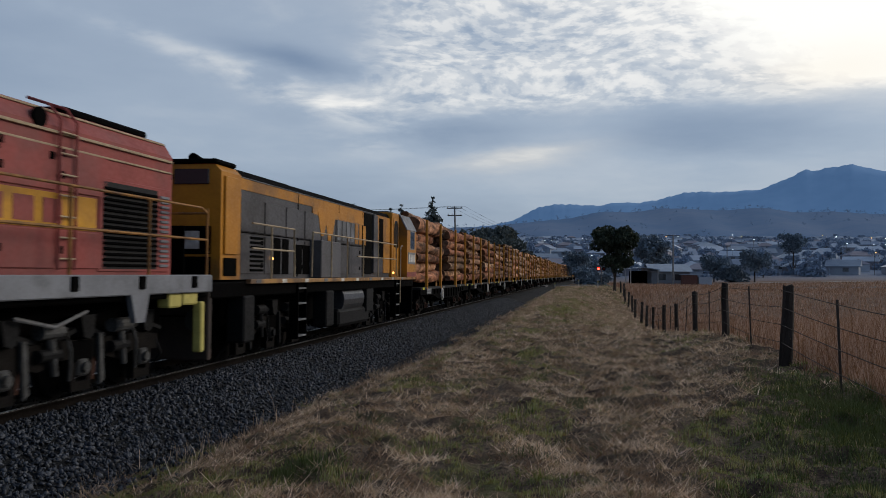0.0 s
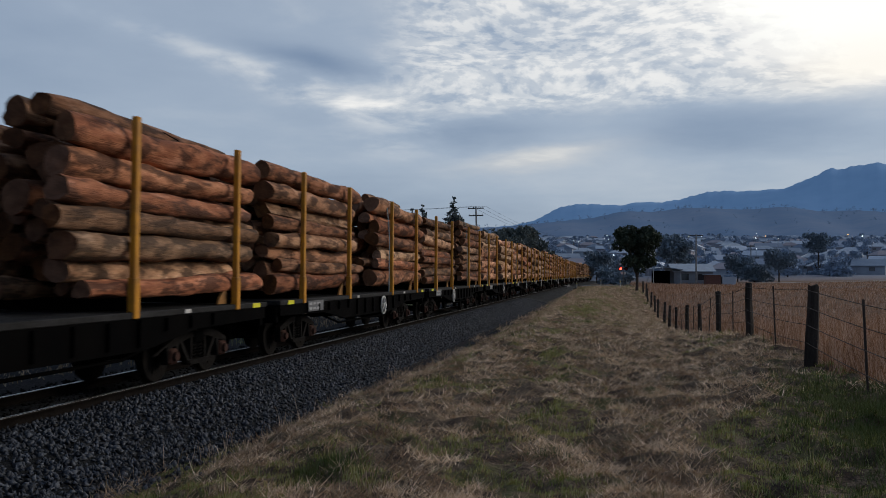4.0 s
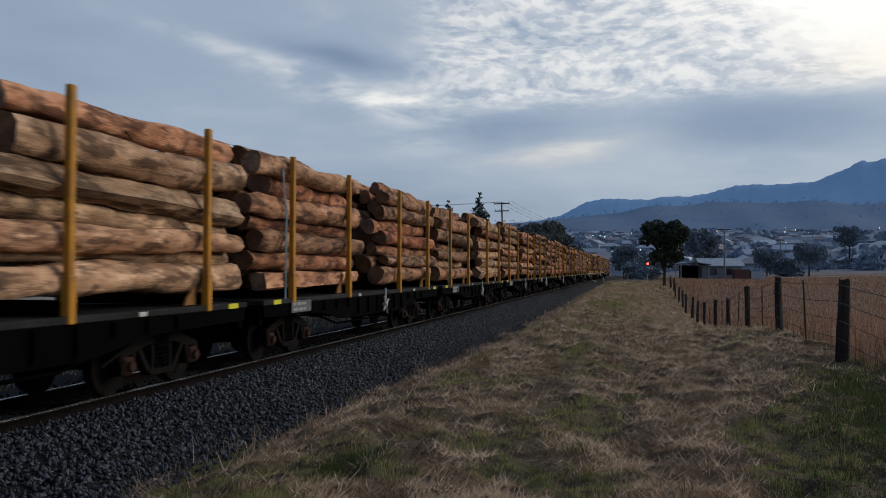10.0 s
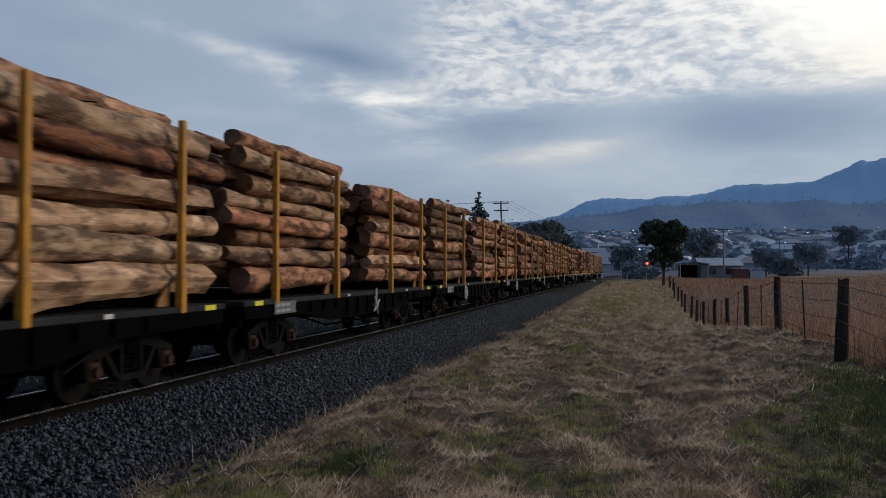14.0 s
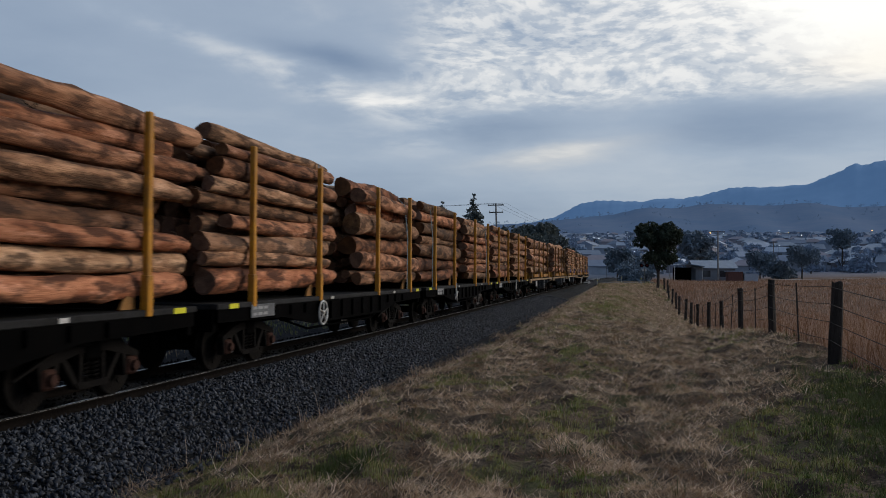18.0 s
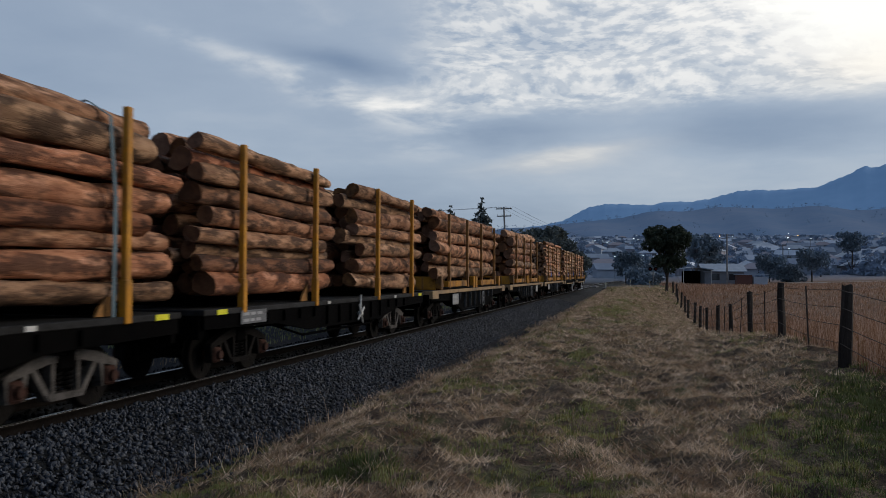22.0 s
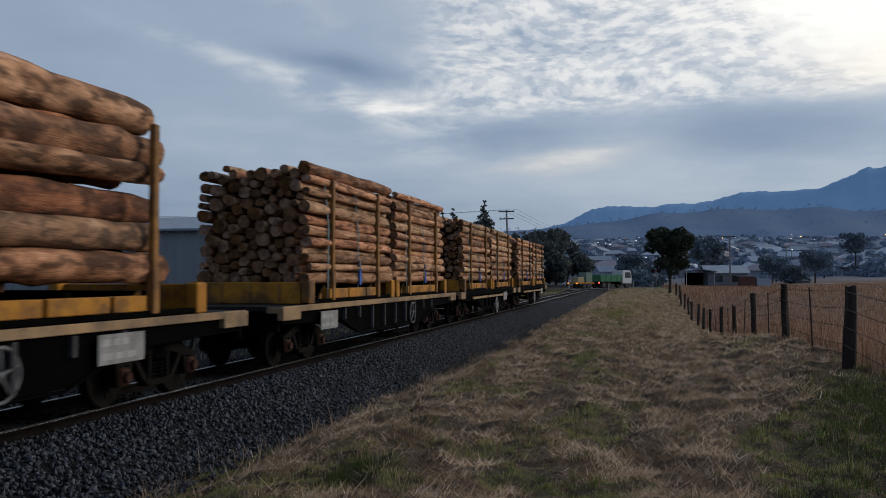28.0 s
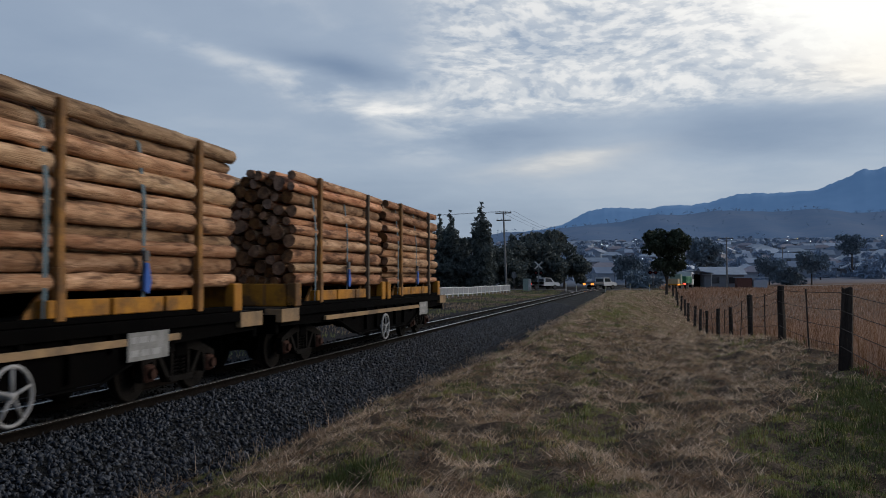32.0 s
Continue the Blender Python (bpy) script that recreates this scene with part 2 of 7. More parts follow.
def log_mat(name, light, mid, dark, patch):
    """Debarked timber: streaks along the grain, knots, cracks and strips of bark left on; patch is how much bark."""
    m = bpy.data.materials.new(name)
    m.use_nodes = True
    nt = m.node_tree
    b = nt.nodes["Principled BSDF"]
    N, L = nt.nodes.new, nt.links.new
    tc, oi = N("ShaderNodeTexCoord"), N("ShaderNodeObjectInfo")
    off = N("ShaderNodeVectorMath")
    off.operation = "MULTIPLY_ADD"
    L(oi.outputs["Random"], off.inputs[0])
    off.inputs[1].default_value = (37, 51, 23)
    L(tc.outputs["Object"], off.inputs[2])

    def field(stretch, scale, detail, rough=0.55):
        mp, n = N("ShaderNodeMapping"), N("ShaderNodeTexNoise")
        mp.inputs["Scale"].default_value = stretch
        L(off.outputs[0], mp.inputs[0])
        L(mp.outputs[0], n.inputs["Vector"])
        n.inputs["Scale"].default_value, n.inputs["Detail"].default_value, n.inputs["Roughness"].default_value = scale, detail, rough
        return n.outputs["Fac"]

    def ranged(v, lo, hi, a=0.0, c=1.0):
        n = N("ShaderNodeMapRange")
        L(v, n.inputs[0])
        n.inputs[1].default_value, n.inputs[2].default_value, n.inputs[3].default_value, n.inputs[4].default_value = lo, hi, a, c
        return n.outputs[0]

    def mix(f, p, q):
        n = N("ShaderNodeMix")
        n.data_type = "RGBA"
        L(f, n.inputs[0])
        for i, v in ((6, p), (7, q)):
            if isinstance(v, tuple):
                n.inputs[i].default_value = (*v, 1)
            else:
                L(v, n.inputs[i])
        return n.outputs[2]

    grain = field((1.0, 9, 1.0), 1.3, 4, 0.58)
    fibre = field((5.0, 6, 5.0), 2.0, 4, 0.6)
    bark = field((1.1, 10, 1.1), 0.8, 5, 0.6)
    crack = field((3.0, 5, 3.0), 1.0, 3)
    vor, vm = N("ShaderNodeTexVoronoi"), N("ShaderNodeMapping")
    vm.inputs["Scale"].default_value = (1.1, 5, 1.1)
    L(off.outputs[0], vm.inputs[0])
    L(vm.outputs[0], vor.inputs["Vector"])
    vor.inputs["Scale"].default_value = 1.0
    dist = N("ShaderNodeMath")
    dist.operation = "SUBTRACT"
    L(crack, dist.inputs[0])
    dist.inputs[1].default_value = 0.5
    ab = N("ShaderNodeMath")
    ab.operation = "ABSOLUTE"
    L(dist.outputs[0], ab.inputs[0])
    col = mix(ranged(grain, 0.34, 0.66), light, mid)
    col = mix(ranged(fibre, 0.40, 0.75, 0.0, 0.20), col, tuple(0.50 * c for c in mid))
    col = mix(ranged(field((0.8, 7, 0.8), 0.9, 5, 0.6), 0.56, 0.64, 0.0, 0.7), col, tuple(min(0.8, 1.15 * c + 0.06) for c in light))
    col = mix(ranged(field((0.55, 4.5, 0.55), 1.5, 6, 0.65), 0.50, 0.60, 0.0, 0.62), col, tuple(0.45 * a + 0.55 * b for a, b in zip(mid, dark)))
    col = mix(ranged(bark, 0.52 - patch, 0.64 - patch, 0.0, 0.85), col, dark)
    col = mix(ranged(ab.outputs[0], 0.0, 0.014, 0.14, 0.0), col, tuple(c * 0.5 for c in dark))
    col = mix(ranged(vor.outputs["Distance"], 0.05, 0.20, 0.6, 0.0), col, tuple(c * 0.7 for c in dark))
    h = N("ShaderNodeHueSaturation")
    L(ranged(oi.outputs["Random"], 0, 1, 0.54, 1.18), h.inputs["Value"])
    fr = N("ShaderNodeMath")
    fr.operation = "FRACT"
    sc = N("ShaderNodeMath")
    sc.operation = "MULTIPLY"
    L(oi.outputs["Random"], sc.inputs[0])
    sc.inputs[1].default_value = 7.31
    L(sc.outputs[0], fr.inputs[0])
    L(ranged(fr.outputs[0], 0, 1, 0.488, 0.512), h.inputs["Hue"])
    L(ranged(fr.outputs[0], 0, 1, 1.10, 0.90), h.inputs["Saturation"])
    L(col, h.inputs["Color"])
    L(h.outputs[0], b.inputs["Base Color"])
    b.inputs["Roughness"].default_value = 0.85
    b.inputs["Specular IOR Level"].default_value = 0.15
    add = N("ShaderNodeMath")
    add.operation = "MULTIPLY_ADD"
    L(grain, add.inputs[0])
    add.inputs[1].default_value = 0.7
    L(ranged(ab.outputs[0], 0.0, 0.05, -0.12, 0.0), add.inputs[2])
    bn = N("ShaderNodeBump")
    bn.inputs["Strength"].default_value, bn.inputs["Distance"].default_value = 0.55, 0.05
    L(add.outputs[0], bn.inputs["Height"])
    L(bn.outputs[0], b.inputs["Normal"])
    MATS[name] = m
    return m


BARK = log_mat("stripped_log_wood", (0.56, 0.285, 0.158), (0.285, 0.124, 0.064), (0.050, 0.026, 0.017), 0.06)
PALE = log_mat("pale_log_wood", (0.64, 0.385, 0.228), (0.39, 0.200, 0.108), (0.085, 0.043, 0.027), 0.04)
PINE = log_mat("pine_log_wood", (0.60, 0.365, 0.215), (0.37, 0.190, 0.102), (0.095, 0.046, 0.027), 0.0)
DARKBARK = log_mat("dark_log_bark", (0.40, 0.205, 0.115), (0.225, 0.107, 0.058), (0.060, 0.036, 0.026), 0.08)
# log ends are darkened in colour: shade between the stacks is painted in
ENDGRAIN = mat("shaded_sawn_log_end", (0.185, 0.088, 0.046), (0.10, 0.046, 0.026), rough=0.9, spec=0.1, scale=1.2, fine=8, bump=0.25, rnd=0.3,
               dirt=(0.06, 0.031, 0.019), dirt_amt=0.6)
ENDPALE = mat("shaded_fresh_log_end", (0.29, 0.155, 0.082), (0.125, 0.062, 0.034), rough=0.9, spec=0.1, scale=1.2, fine=8, bump=0.25, rnd=0.4,
              dirt=(0.05, 0.033, 0.025), dirt_amt=0.7)
YSTEEL = mat("yellow_painted_steel", (0.55, 0.245, 0.018), (0.40, 0.168, 0.015), rough=0.5, scale=3, fine=30, bump=0.1,
             dirt=(0.13, 0.075, 0.04), dirt_amt=0.5)
YOLD = mat("worn_yellow_steel", (0.33, 0.155, 0.034), (0.19, 0.092, 0.032), rough=0.65, scale=3, fine=30, bump=0.15,
           dirt=(0.07, 0.040, 0.024), dirt_amt=0.75)
# bases here and in BOGIE sit near zero: underframe shade is in the colour
BLACK = mat("shade_black_steel", (0.0012, 0.0012, 0.0014), (0.0028, 0.0025, 0.0024), spec=0.015, rough=0.75, scale=2, fine=25, bump=0.15)
DECKM = mat("worn_deck_steel", (0.026, 0.026, 0.027), (0.010, 0.0095, 0.009), spec=0.12, rough=0.7, scale=2, fine=22, bump=0.2)
DECKY = mat("tan_edged_deck", (0.36, 0.235, 0.12), (0.22, 0.15, 0.09), rough=0.75, scale=2, fine=22, bump=0.2,
            dirt=(0.09, 0.07, 0.055), dirt_amt=0.6)
RUST = mat("rusty_axle_box", (0.062, 0.028, 0.020), (0.028, 0.015, 0.012), spec=0.1, rough=0.8, scale=7, fine=50)
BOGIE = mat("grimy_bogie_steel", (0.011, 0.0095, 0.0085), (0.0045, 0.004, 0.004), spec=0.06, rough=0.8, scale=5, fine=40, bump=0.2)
WHITE = mat("dusty_white_paint", (0.62, 0.61, 0.58), (0.42, 0.41, 0.39), rough=0.6, scale=5, fine=40, dirt=(0.2, 0.17, 0.14), dirt_amt=0.5)
PLATE = mat("grey_data_plate", (0.15, 0.155, 0.16), (0.09, 0.09, 0.095), rough=0.6, scale=5, fine=40)
BAR = mat("white_stencil", (0.36, 0.36, 0.36), (0.26, 0.26, 0.26), rough=0.6)
CRADLEY = mat("grimy_yellow_cradle", (0.46, 0.205, 0.018), (0.31, 0.13, 0.016), rough=0.6, scale=3, fine=30, bump=0.12, dirt=(0.06, 0.038, 0.025), dirt_amt=0.8)
REFL = mat("yellow_reflector", (0.75, 0.72, 0.05), (0.68, 0.62, 0.04), rough=0.35)
STRAPB = mat("blue_webbing", (0.055, 0.14, 0.48), (0.035, 0.09, 0.30), rough=0.8, scale=4, fine=60)
STRAPG = mat("grey_blue_webbing", (0.13, 0.19, 0.22), (0.085, 0.12, 0.14), rough=0.8, scale=4, fine=60)
RAIL = mat("polished_rail_steel", (0.42, 0.41, 0.40), (0.30, 0.29, 0.28), rough=0.28, metal=0.9, scale=4, fine=30, bump=0.05)
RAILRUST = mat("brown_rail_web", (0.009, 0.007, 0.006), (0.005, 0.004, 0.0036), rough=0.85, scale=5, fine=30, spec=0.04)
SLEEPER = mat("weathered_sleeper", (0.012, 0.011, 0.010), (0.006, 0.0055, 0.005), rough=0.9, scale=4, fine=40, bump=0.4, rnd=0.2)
# stones under the train: its shade is put into this darker colour
SHADED_STONE = mat("train_shaded_ballast", (0.0085, 0.0095, 0.010), (0.004, 0.004, 0.0045), rough=0.85, spec=0.1, scale=12, fine=90, bump=0.35, island=0.6)
STONE = mat("blue_grey_ballast", (0.052, 0.061, 0.079), (0.012, 0.0145, 0.020), rough=0.6, spec=0.3, scale=9, fine=90, bump=0.35, island=0.72)
# near-black bed: shade under the train and between stones is in the colour
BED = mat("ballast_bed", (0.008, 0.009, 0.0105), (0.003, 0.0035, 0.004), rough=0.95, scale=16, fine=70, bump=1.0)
POSTW = mat("old_split_post_wood", (0.045, 0.036, 0.030), (0.020, 0.016, 0.014), rough=0.95, scale=3, fine=30, bump=0.6, stretch=(4, 4, 0.6), rnd=0.2)
WIRE = mat("rusty_fence_wire", (0.055, 0.042, 0.035), (0.032, 0.025, 0.022), rough=0.8)
TRUNK = mat("grey_brown_bark", (0.085, 0.068, 0.055), (0.045, 0.036, 0.03), rough=0.95, scale=4, fine=30, bump=0.6, stretch=(3, 3, 0.6))
LEAF = mat("dark_green_foliage", (0.045, 0.058, 0.036), (0.028, 0.040, 0.027), rough=0.75, scale=2, fine=8, bump=0, island=0.45, trans=0.25)
# FARLEAF and LEAFB are paled towards blue: distance haze painted into the leaf colour
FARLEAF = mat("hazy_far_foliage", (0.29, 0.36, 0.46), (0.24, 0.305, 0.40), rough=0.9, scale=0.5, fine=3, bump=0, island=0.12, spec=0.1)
LEAFB = mat("hazed_blue_green_foliage", (0.105, 0.124, 0.118), (0.072, 0.090, 0.090), rough=0.75, scale=2, fine=8, bump=0, island=0.45, trans=0.25)
STRAW = mat("dry_grass", (0.58, 0.42, 0.255), (0.29, 0.19, 0.112), rough=0.9, scale=1.5, fine=7, bump=0, island=0.5, trans=0.3)
POLE = mat("sun_bleached_pole", (0.27, 0.26, 0.25), (0.16, 0.15, 0.145), rough=0.9, scale=2, fine=20)
OLDSTRAW = mat("rotting_straw", (0.43, 0.285, 0.178), (0.215, 0.135, 0.086), rough=0.9, scale=1.5, fine=7, bump=0, island=0.4, trans=0.15)
PALESTRAW = mat("bleached_straw", (0.88, 0.665, 0.45), (0.48, 0.325, 0.205), rough=0.85, scale=1.5, fine=7, bump=0, island=0.40, trans=0.2)
LUSH = mat("long_green_grass", (0.058, 0.088, 0.026), (0.105, 0.120, 0.042), rough=0.8, scale=1.2, fine=7, bump=0, island=0.5, trans=0.3)
GREENG = mat("green_grass", (0.185, 0.225, 0.066), (0.37, 0.335, 0.130), rough=0.85, scale=1.2, fine=7, bump=0, island=0.5, trans=0.3)
TALL = mat("tall_russet_grass", (0.44, 0.262, 0.165), (0.24, 0.138, 0.092), rough=0.9, scale=0.5, fine=4, bump=0, island=0.55, trans=0.3)
ROADM = mat("dusty_asphalt", (0.115, 0.110, 0.110), (0.080, 0.078, 0.080), rough=0.85, scale=3, fine=60, bump=0.2)
GALV = mat("galvanised_roof", (0.33, 0.38, 0.44), (0.25, 0.29, 0.345), rough=0.45, metal=0.3, scale=1, fine=12, rnd=0.3)

# ---- mesh tools ----


class Shape:
    """Collects vertices and faces of one mesh; each face has a material slot."""

    def __init__(self):
        self.v, self.f, self.m = [], [], []

    def add(self, verts, faces, slot=0):
        k = len(self.v)
        self.v += [tuple(p) for p in verts]
        self.f += [tuple(i + k for i in q) for q in faces]
        self.m += [slot] * len(faces)
        return self

    def box(self, x0, x1, y0, y1, z0, z1, c=0.0, slot=0):
        """A box with chamfered edges of width c."""
        if c <= 0:
            vs = [(x, y, z) for z in (z0, z1) for y in (y0, y1) for x in (x0, x1)]
            return self.add(vs, [(0, 2, 3, 1), (4, 5, 7, 6), (0, 1, 5, 4), (2, 6, 7, 3), (0, 4, 6, 2), (1, 3, 7, 5)], slot)
        lo, hi = (x0, y0, z0), (x1, y1, z1)
        vs, idx = [], {}
        for s in [(i, j, k) for i in (0, 1) for j in (0, 1) for k in (0, 1)]:
            for ax in range(3):
                p = [(hi[a] - (0 if a == ax else c)) if s[a] else (lo[a] + (0 if a == ax else c)) for a in range(3)]
                idx[(s, ax)] = len(vs)
                vs.append(p)
        fs = []
        for ax in range(3):
            a, b = (ax + 1) % 3, (ax + 2) % 3
            for e in (0, 1):
                q = []
                for i, j in ((0, 0), (1, 0), (1, 1), (0, 1)):
                    s = [0, 0, 0]
                    s[ax], s[a], s[b] = e, i, j
                    q.append(idx[(tuple(s), ax)])
                fs.append(q if e else q[::-1])
            for i in (0, 1):
                for j in (0, 1):
                    s0, s1 = [0, 0, 0], [0, 0, 0]
                    s0[a], s0[b], s1[a], s1[b], s1[ax] = i, j, i, j, 1
                    s0, s1 = tuple(s0), tuple(s1)
                    q = [idx[(s0, a)], idx[(s1, a)], idx[(s1, b)], idx[(s0, b)]]
                    fs.append(q if i != j else q[::-1])
        for s in [(i, j, k) for i in (0, 1) for j in (0, 1) for k in (0, 1)]:
            q = [idx[(s, 0)], idx[(s, 1)], idx[(s, 2)]]
            fs.append(q if sum(s) % 2 else q[::-1])
        return self.add(vs, fs, slot)

    def tube(self, p0, p1, r0, r1=None, n=8, caps=True, slot=0, capslot=None):
        """A round bar from p0 to p1."""
        p0, p1 = Vector(p0), Vector(p1)
        r1 = r0 if r1 is None else r1
        d = (p1 - p0).normalized()
        a = d.orthogonal().normalized()
        b = d.cross(a)
        vs = []
        for p, r in ((p0, r0), (p1, r1)):
            vs += [p + r * (math.cos(2 * math.pi * i / n) * a + math.sin(2 * math.pi * i / n) * b) for i in range(n)]
        self.add(vs, [(i, (i + 1) % n, n + (i + 1) % n, n + i) for i in range(n)], slot)
        if caps:
            k = len(self.v) - 2 * n
            self.f += [tuple(k + i for i in range(n))[::-1], tuple(k + n + i for i in range(n))]
            self.m += [slot if capslot is None else capslot] * 2
        return self

    def path(self, pts, r, n=6, slot=0):
        """A bent bar through several points, in one piece."""
        pts = [Vector(p) for p in pts]
        k0 = len(self.v)
        a = None
        for j, p in enumerate(pts):
            d = (pts[min(j + 1, len(pts) - 1)] - pts[max(j - 1, 0)]).normalized()
            a = d.orthogonal().normalized() if a is None else (a - d * a.dot(d)).normalized()
            b = d.cross(a)
            self.v += [tuple(p + r * (math.cos(2 * math.pi * i / n) * a + math.sin(2 * math.pi * i / n) * b)) for i in range(n)]
        fs = [(k0 + j * n + i, k0 + j * n + (i + 1) % n, k0 + (j + 1) * n + (i + 1) % n, k0 + (j + 1) * n + i) for j in range(len(pts) - 1) for i in range(n)]
        last = k0 + (len(pts) - 1) * n
        fs += [tuple(range(k0, k0 + n))[::-1], tuple(range(last, last + n))]
        self.f += fs
        self.m += [slot] * len(fs)
        return self

    def ring(self, c, axis, R, r, n=20, k=6, slot=0):
        c, axis = Vector(c), Vector(axis).normalized()
        a = axis.orthogonal().normalized()
        b = axis.cross(a)
        vs, fs = [], []
        for i in range(n):
            t = 2 * math.pi * i / n
            o = math.cos(t) * a + math.sin(t) * b
            for j in range(k):
                s = 2 * math.pi * j / k
                vs.append(c + o * (R + r * math.cos(s)) + axis * (r * math.sin(s)))
        for i in range(n):
            for j in range(k):
                fs.append((i * k + j, (i + 1) % n * k + j, (i + 1) % n * k + (j + 1) % k, i * k + (j + 1) % k))
        return self.add(vs, fs, slot)

    def prism(self, poly, axis, lo, hi, slot=0):
        """A flat outline in the plane across axis, pushed from lo to hi along it."""
        n = len(poly)

        def put(p, w):
            return {0: (w, p[0], p[1]), 1: (p[0], w, p[1]), 2: (p[0], p[1], w)}[axis]
        vs = [put(p, lo) for p in poly] + [put(p, hi) for p in poly]
        fs = [tuple(range(n))[::-1], tuple(range(n, 2 * n))] + [(i, (i + 1) % n, n + (i + 1) % n, n + i) for i in range(n)]
        return self.add(vs, fs, slot)

    def mesh(self, name, mats, smooth=False):
        me = bpy.data.meshes.new(name)
        me.from_pydata(self.v, [], self.f)
        for m in mats if isinstance(mats, (list, tuple)) else [mats]:
            me.materials.append(m)
        if any(self.m):
            me.polygons.foreach_set("material_index", self.m)
        bm = bmesh.new()
        bm.from_mesh(me)
        bmesh.ops.recalc_face_normals(bm, faces=bm.faces)
        bm.to_mesh(me)
        bm.free()
        if smooth:
            me.polygons.foreach_set("use_smooth", [True] * len(me.polygons))
        return me


def big_mesh(name, verts, faces, mats, smooth=False):
    """A mesh from arrays: verts (n, 3), faces (m, 3 or 4)."""
    me = bpy.data.meshes.new(name)
    nv, nf, k = len(verts), len(faces), faces.shape[1]
    me.vertices.add(nv)
    me.vertices.foreach_set("co", np.asarray(verts, np.float32).ravel())
    me.loops.add(nf * k)
    me.loops.foreach_set("vertex_index", np.asarray(faces, np.int32).ravel())
    me.polygons.add(nf)
    me.polygons.foreach_set("loop_start", np.arange(0, nf * k, k, dtype=np.int32))
    me.polygons.foreach_set("loop_total", np.full(nf, k, np.int32))
    me.update(calc_edges=True)
    if smooth:
        me.polygons.foreach_set("use_smooth", np.ones(nf, bool))
    for m in mats if isinstance(mats, (list, tuple)) else [mats]:
        me.materials.append(m)
    return me


def part(name, shape, mats, parent, label="", at=None, smooth=False):
    """One mesh under a thing or a part. shape may also be a ready mesh."""
    me = shape.mesh(name, mats, smooth) if isinstance(shape, Shape) else shape
    ob = new(name, me)
    ob.parent = parent
    if at is not None:
        ob.matrix_basis = at
    if label:
        ob["label"] = label
    return ob


def thing(name, label, category, group="", at=None, kind=""):
    ob = new(name)
    ob.empty_display_size = 0.2
    if at is not None:
        ob.matrix_basis = at
    return tagged(ob, label, category, group, kind)


def sst(v, lo, hi):
    t = np.clip((v - lo) / (hi - lo), 0, 1)
    return t * t * (3 - 2 * t)


def leaf_cloud(rng, centres, radii, count, size, squash=1.0):
    """Many small leaf quads scattered in clumps: arrays of vertices and faces."""
    w = radii ** 2
    pick = rng.choice(len(centres), count, p=w / w.sum())
    d = rng.normal(size=(count, 3))
    d /= np.linalg.norm(d, axis=1)[:, None]
    rad = radii[pick] * rng.uniform(0.35, 1.08, count) ** 0.6
    c = centres[pick] + d * rad[:, None] * np.array([1, 1, squash])
    a = rng.normal(size=(count, 3))
    a /= np.linalg.norm(a, axis=1)[:, None]
    b = np.cross(a, rng.normal(size=(count, 3)))
    b /= np.linalg.norm(b, axis=1)[:, None]
    s = (size * rng.uniform(0.6, 1.4, count))[:, None]
    v = np.stack([c - a * s, c + b * s * 0.45, c + a * s, c - b * s * 0.45], 1).reshape(-1, 3)
    f = np.arange(4 * count).reshape(-1, 4)
    return v, f


# ---- ground ----
def track_x(y):
    return TRACK_X + 0.00012 * np.maximum(np.asarray(y, float) - 120, 0) ** 2


def soft_noise(x, y, s, seed):
    """Cheap smooth noise from sines, about -1 to 1."""
    rng = np.random.default_rng(seed)
    t = 0
    for k in range(6):
        a, p, q = rng.uniform(0, 6.28), rng.uniform(0, 6.28), s * rng.uniform(0.5, 1.7)
        t = t + np.sin(q * (np.cos(a) * x + np.sin(a) * y) + p)
    return t / 3.0


def toe(y):
    """How far from the track's middle the gravel ends and the bank begins."""
    return 2.75 + 0.55 * sst(y, 9, 20) * (1 - sst(y, 60, 110))


def ground_z(x, y):
    x, y = np.asarray(x, float), np.asarray(y, float)
    rel = x - track_x(y)
    # the bank between track and fence: level with the camera's feet, dipping by the fence farther on
    bank = 0.13 + 0.10 * sst(y, 5, 14) - 0.20 * sst(y, 20, 60)
    hollow = -1.15 * sst(y, 18, 44) * (1 - sst(y, 56, 92)) * sst(x, -1.2, 2.9) * (1 - 0.4 * sst(x, 12, 40))
    fence = 0.08 * sst(x, 1.0, 3.0) * (1 - sst(y, 20, 30))
    right = bank + hollow + fence
    # far side: the last term is an added rise that blocks light under the train
    left = -0.34 + 0.12 * sst(-rel, 4, 9) + 0.35 * sst(-rel, 9, 40) + 0.35 * sst(-rel, 3.2, 5.5) * (1 - sst(y, 22, 40))
    z = np.where(rel > 0, -0.42 + (right + 0.42) * sst(rel, toe(y), toe(y) + 2.15), left)
    near = (rel > -2.75) & (rel < toe(y))
    z = np.where(near, -0.46, z)
    # lumps
    z = z + np.where(near, 0, 0.035 * np.sin(1.7 * x + 0.6 * y) * np.sin(0.9 * y - 0.4 * x) + 0.02 * np.sin(4.1 * x + 2.3 * y))
    # tussocks and hollows on the bank
    tuss = 0.5 * soft_noise(x, y, 6.5, 61) + 0.5 * soft_noise(x, y, 13.0, 62)
    z = z + np.where(near, 0, 0.075 * tuss * sst(rel, 2.9, 3.6) * (1 - sst(x, 3.4, 4.5)) * (1 - sst(y, 30, 60)))
    # the crossing
    road = (1 - sst(np.abs(y - 128), 4, 16)) * (1 - sst(np.abs(rel), 30, 60))
    z = z * (1 - road) + road * np.where(near, -0.46, 0.0)
    # valley side with the town, then the brown hill
    rise = 0.05 * np.maximum(y - 200, 0) * sst(y, 180, 420)
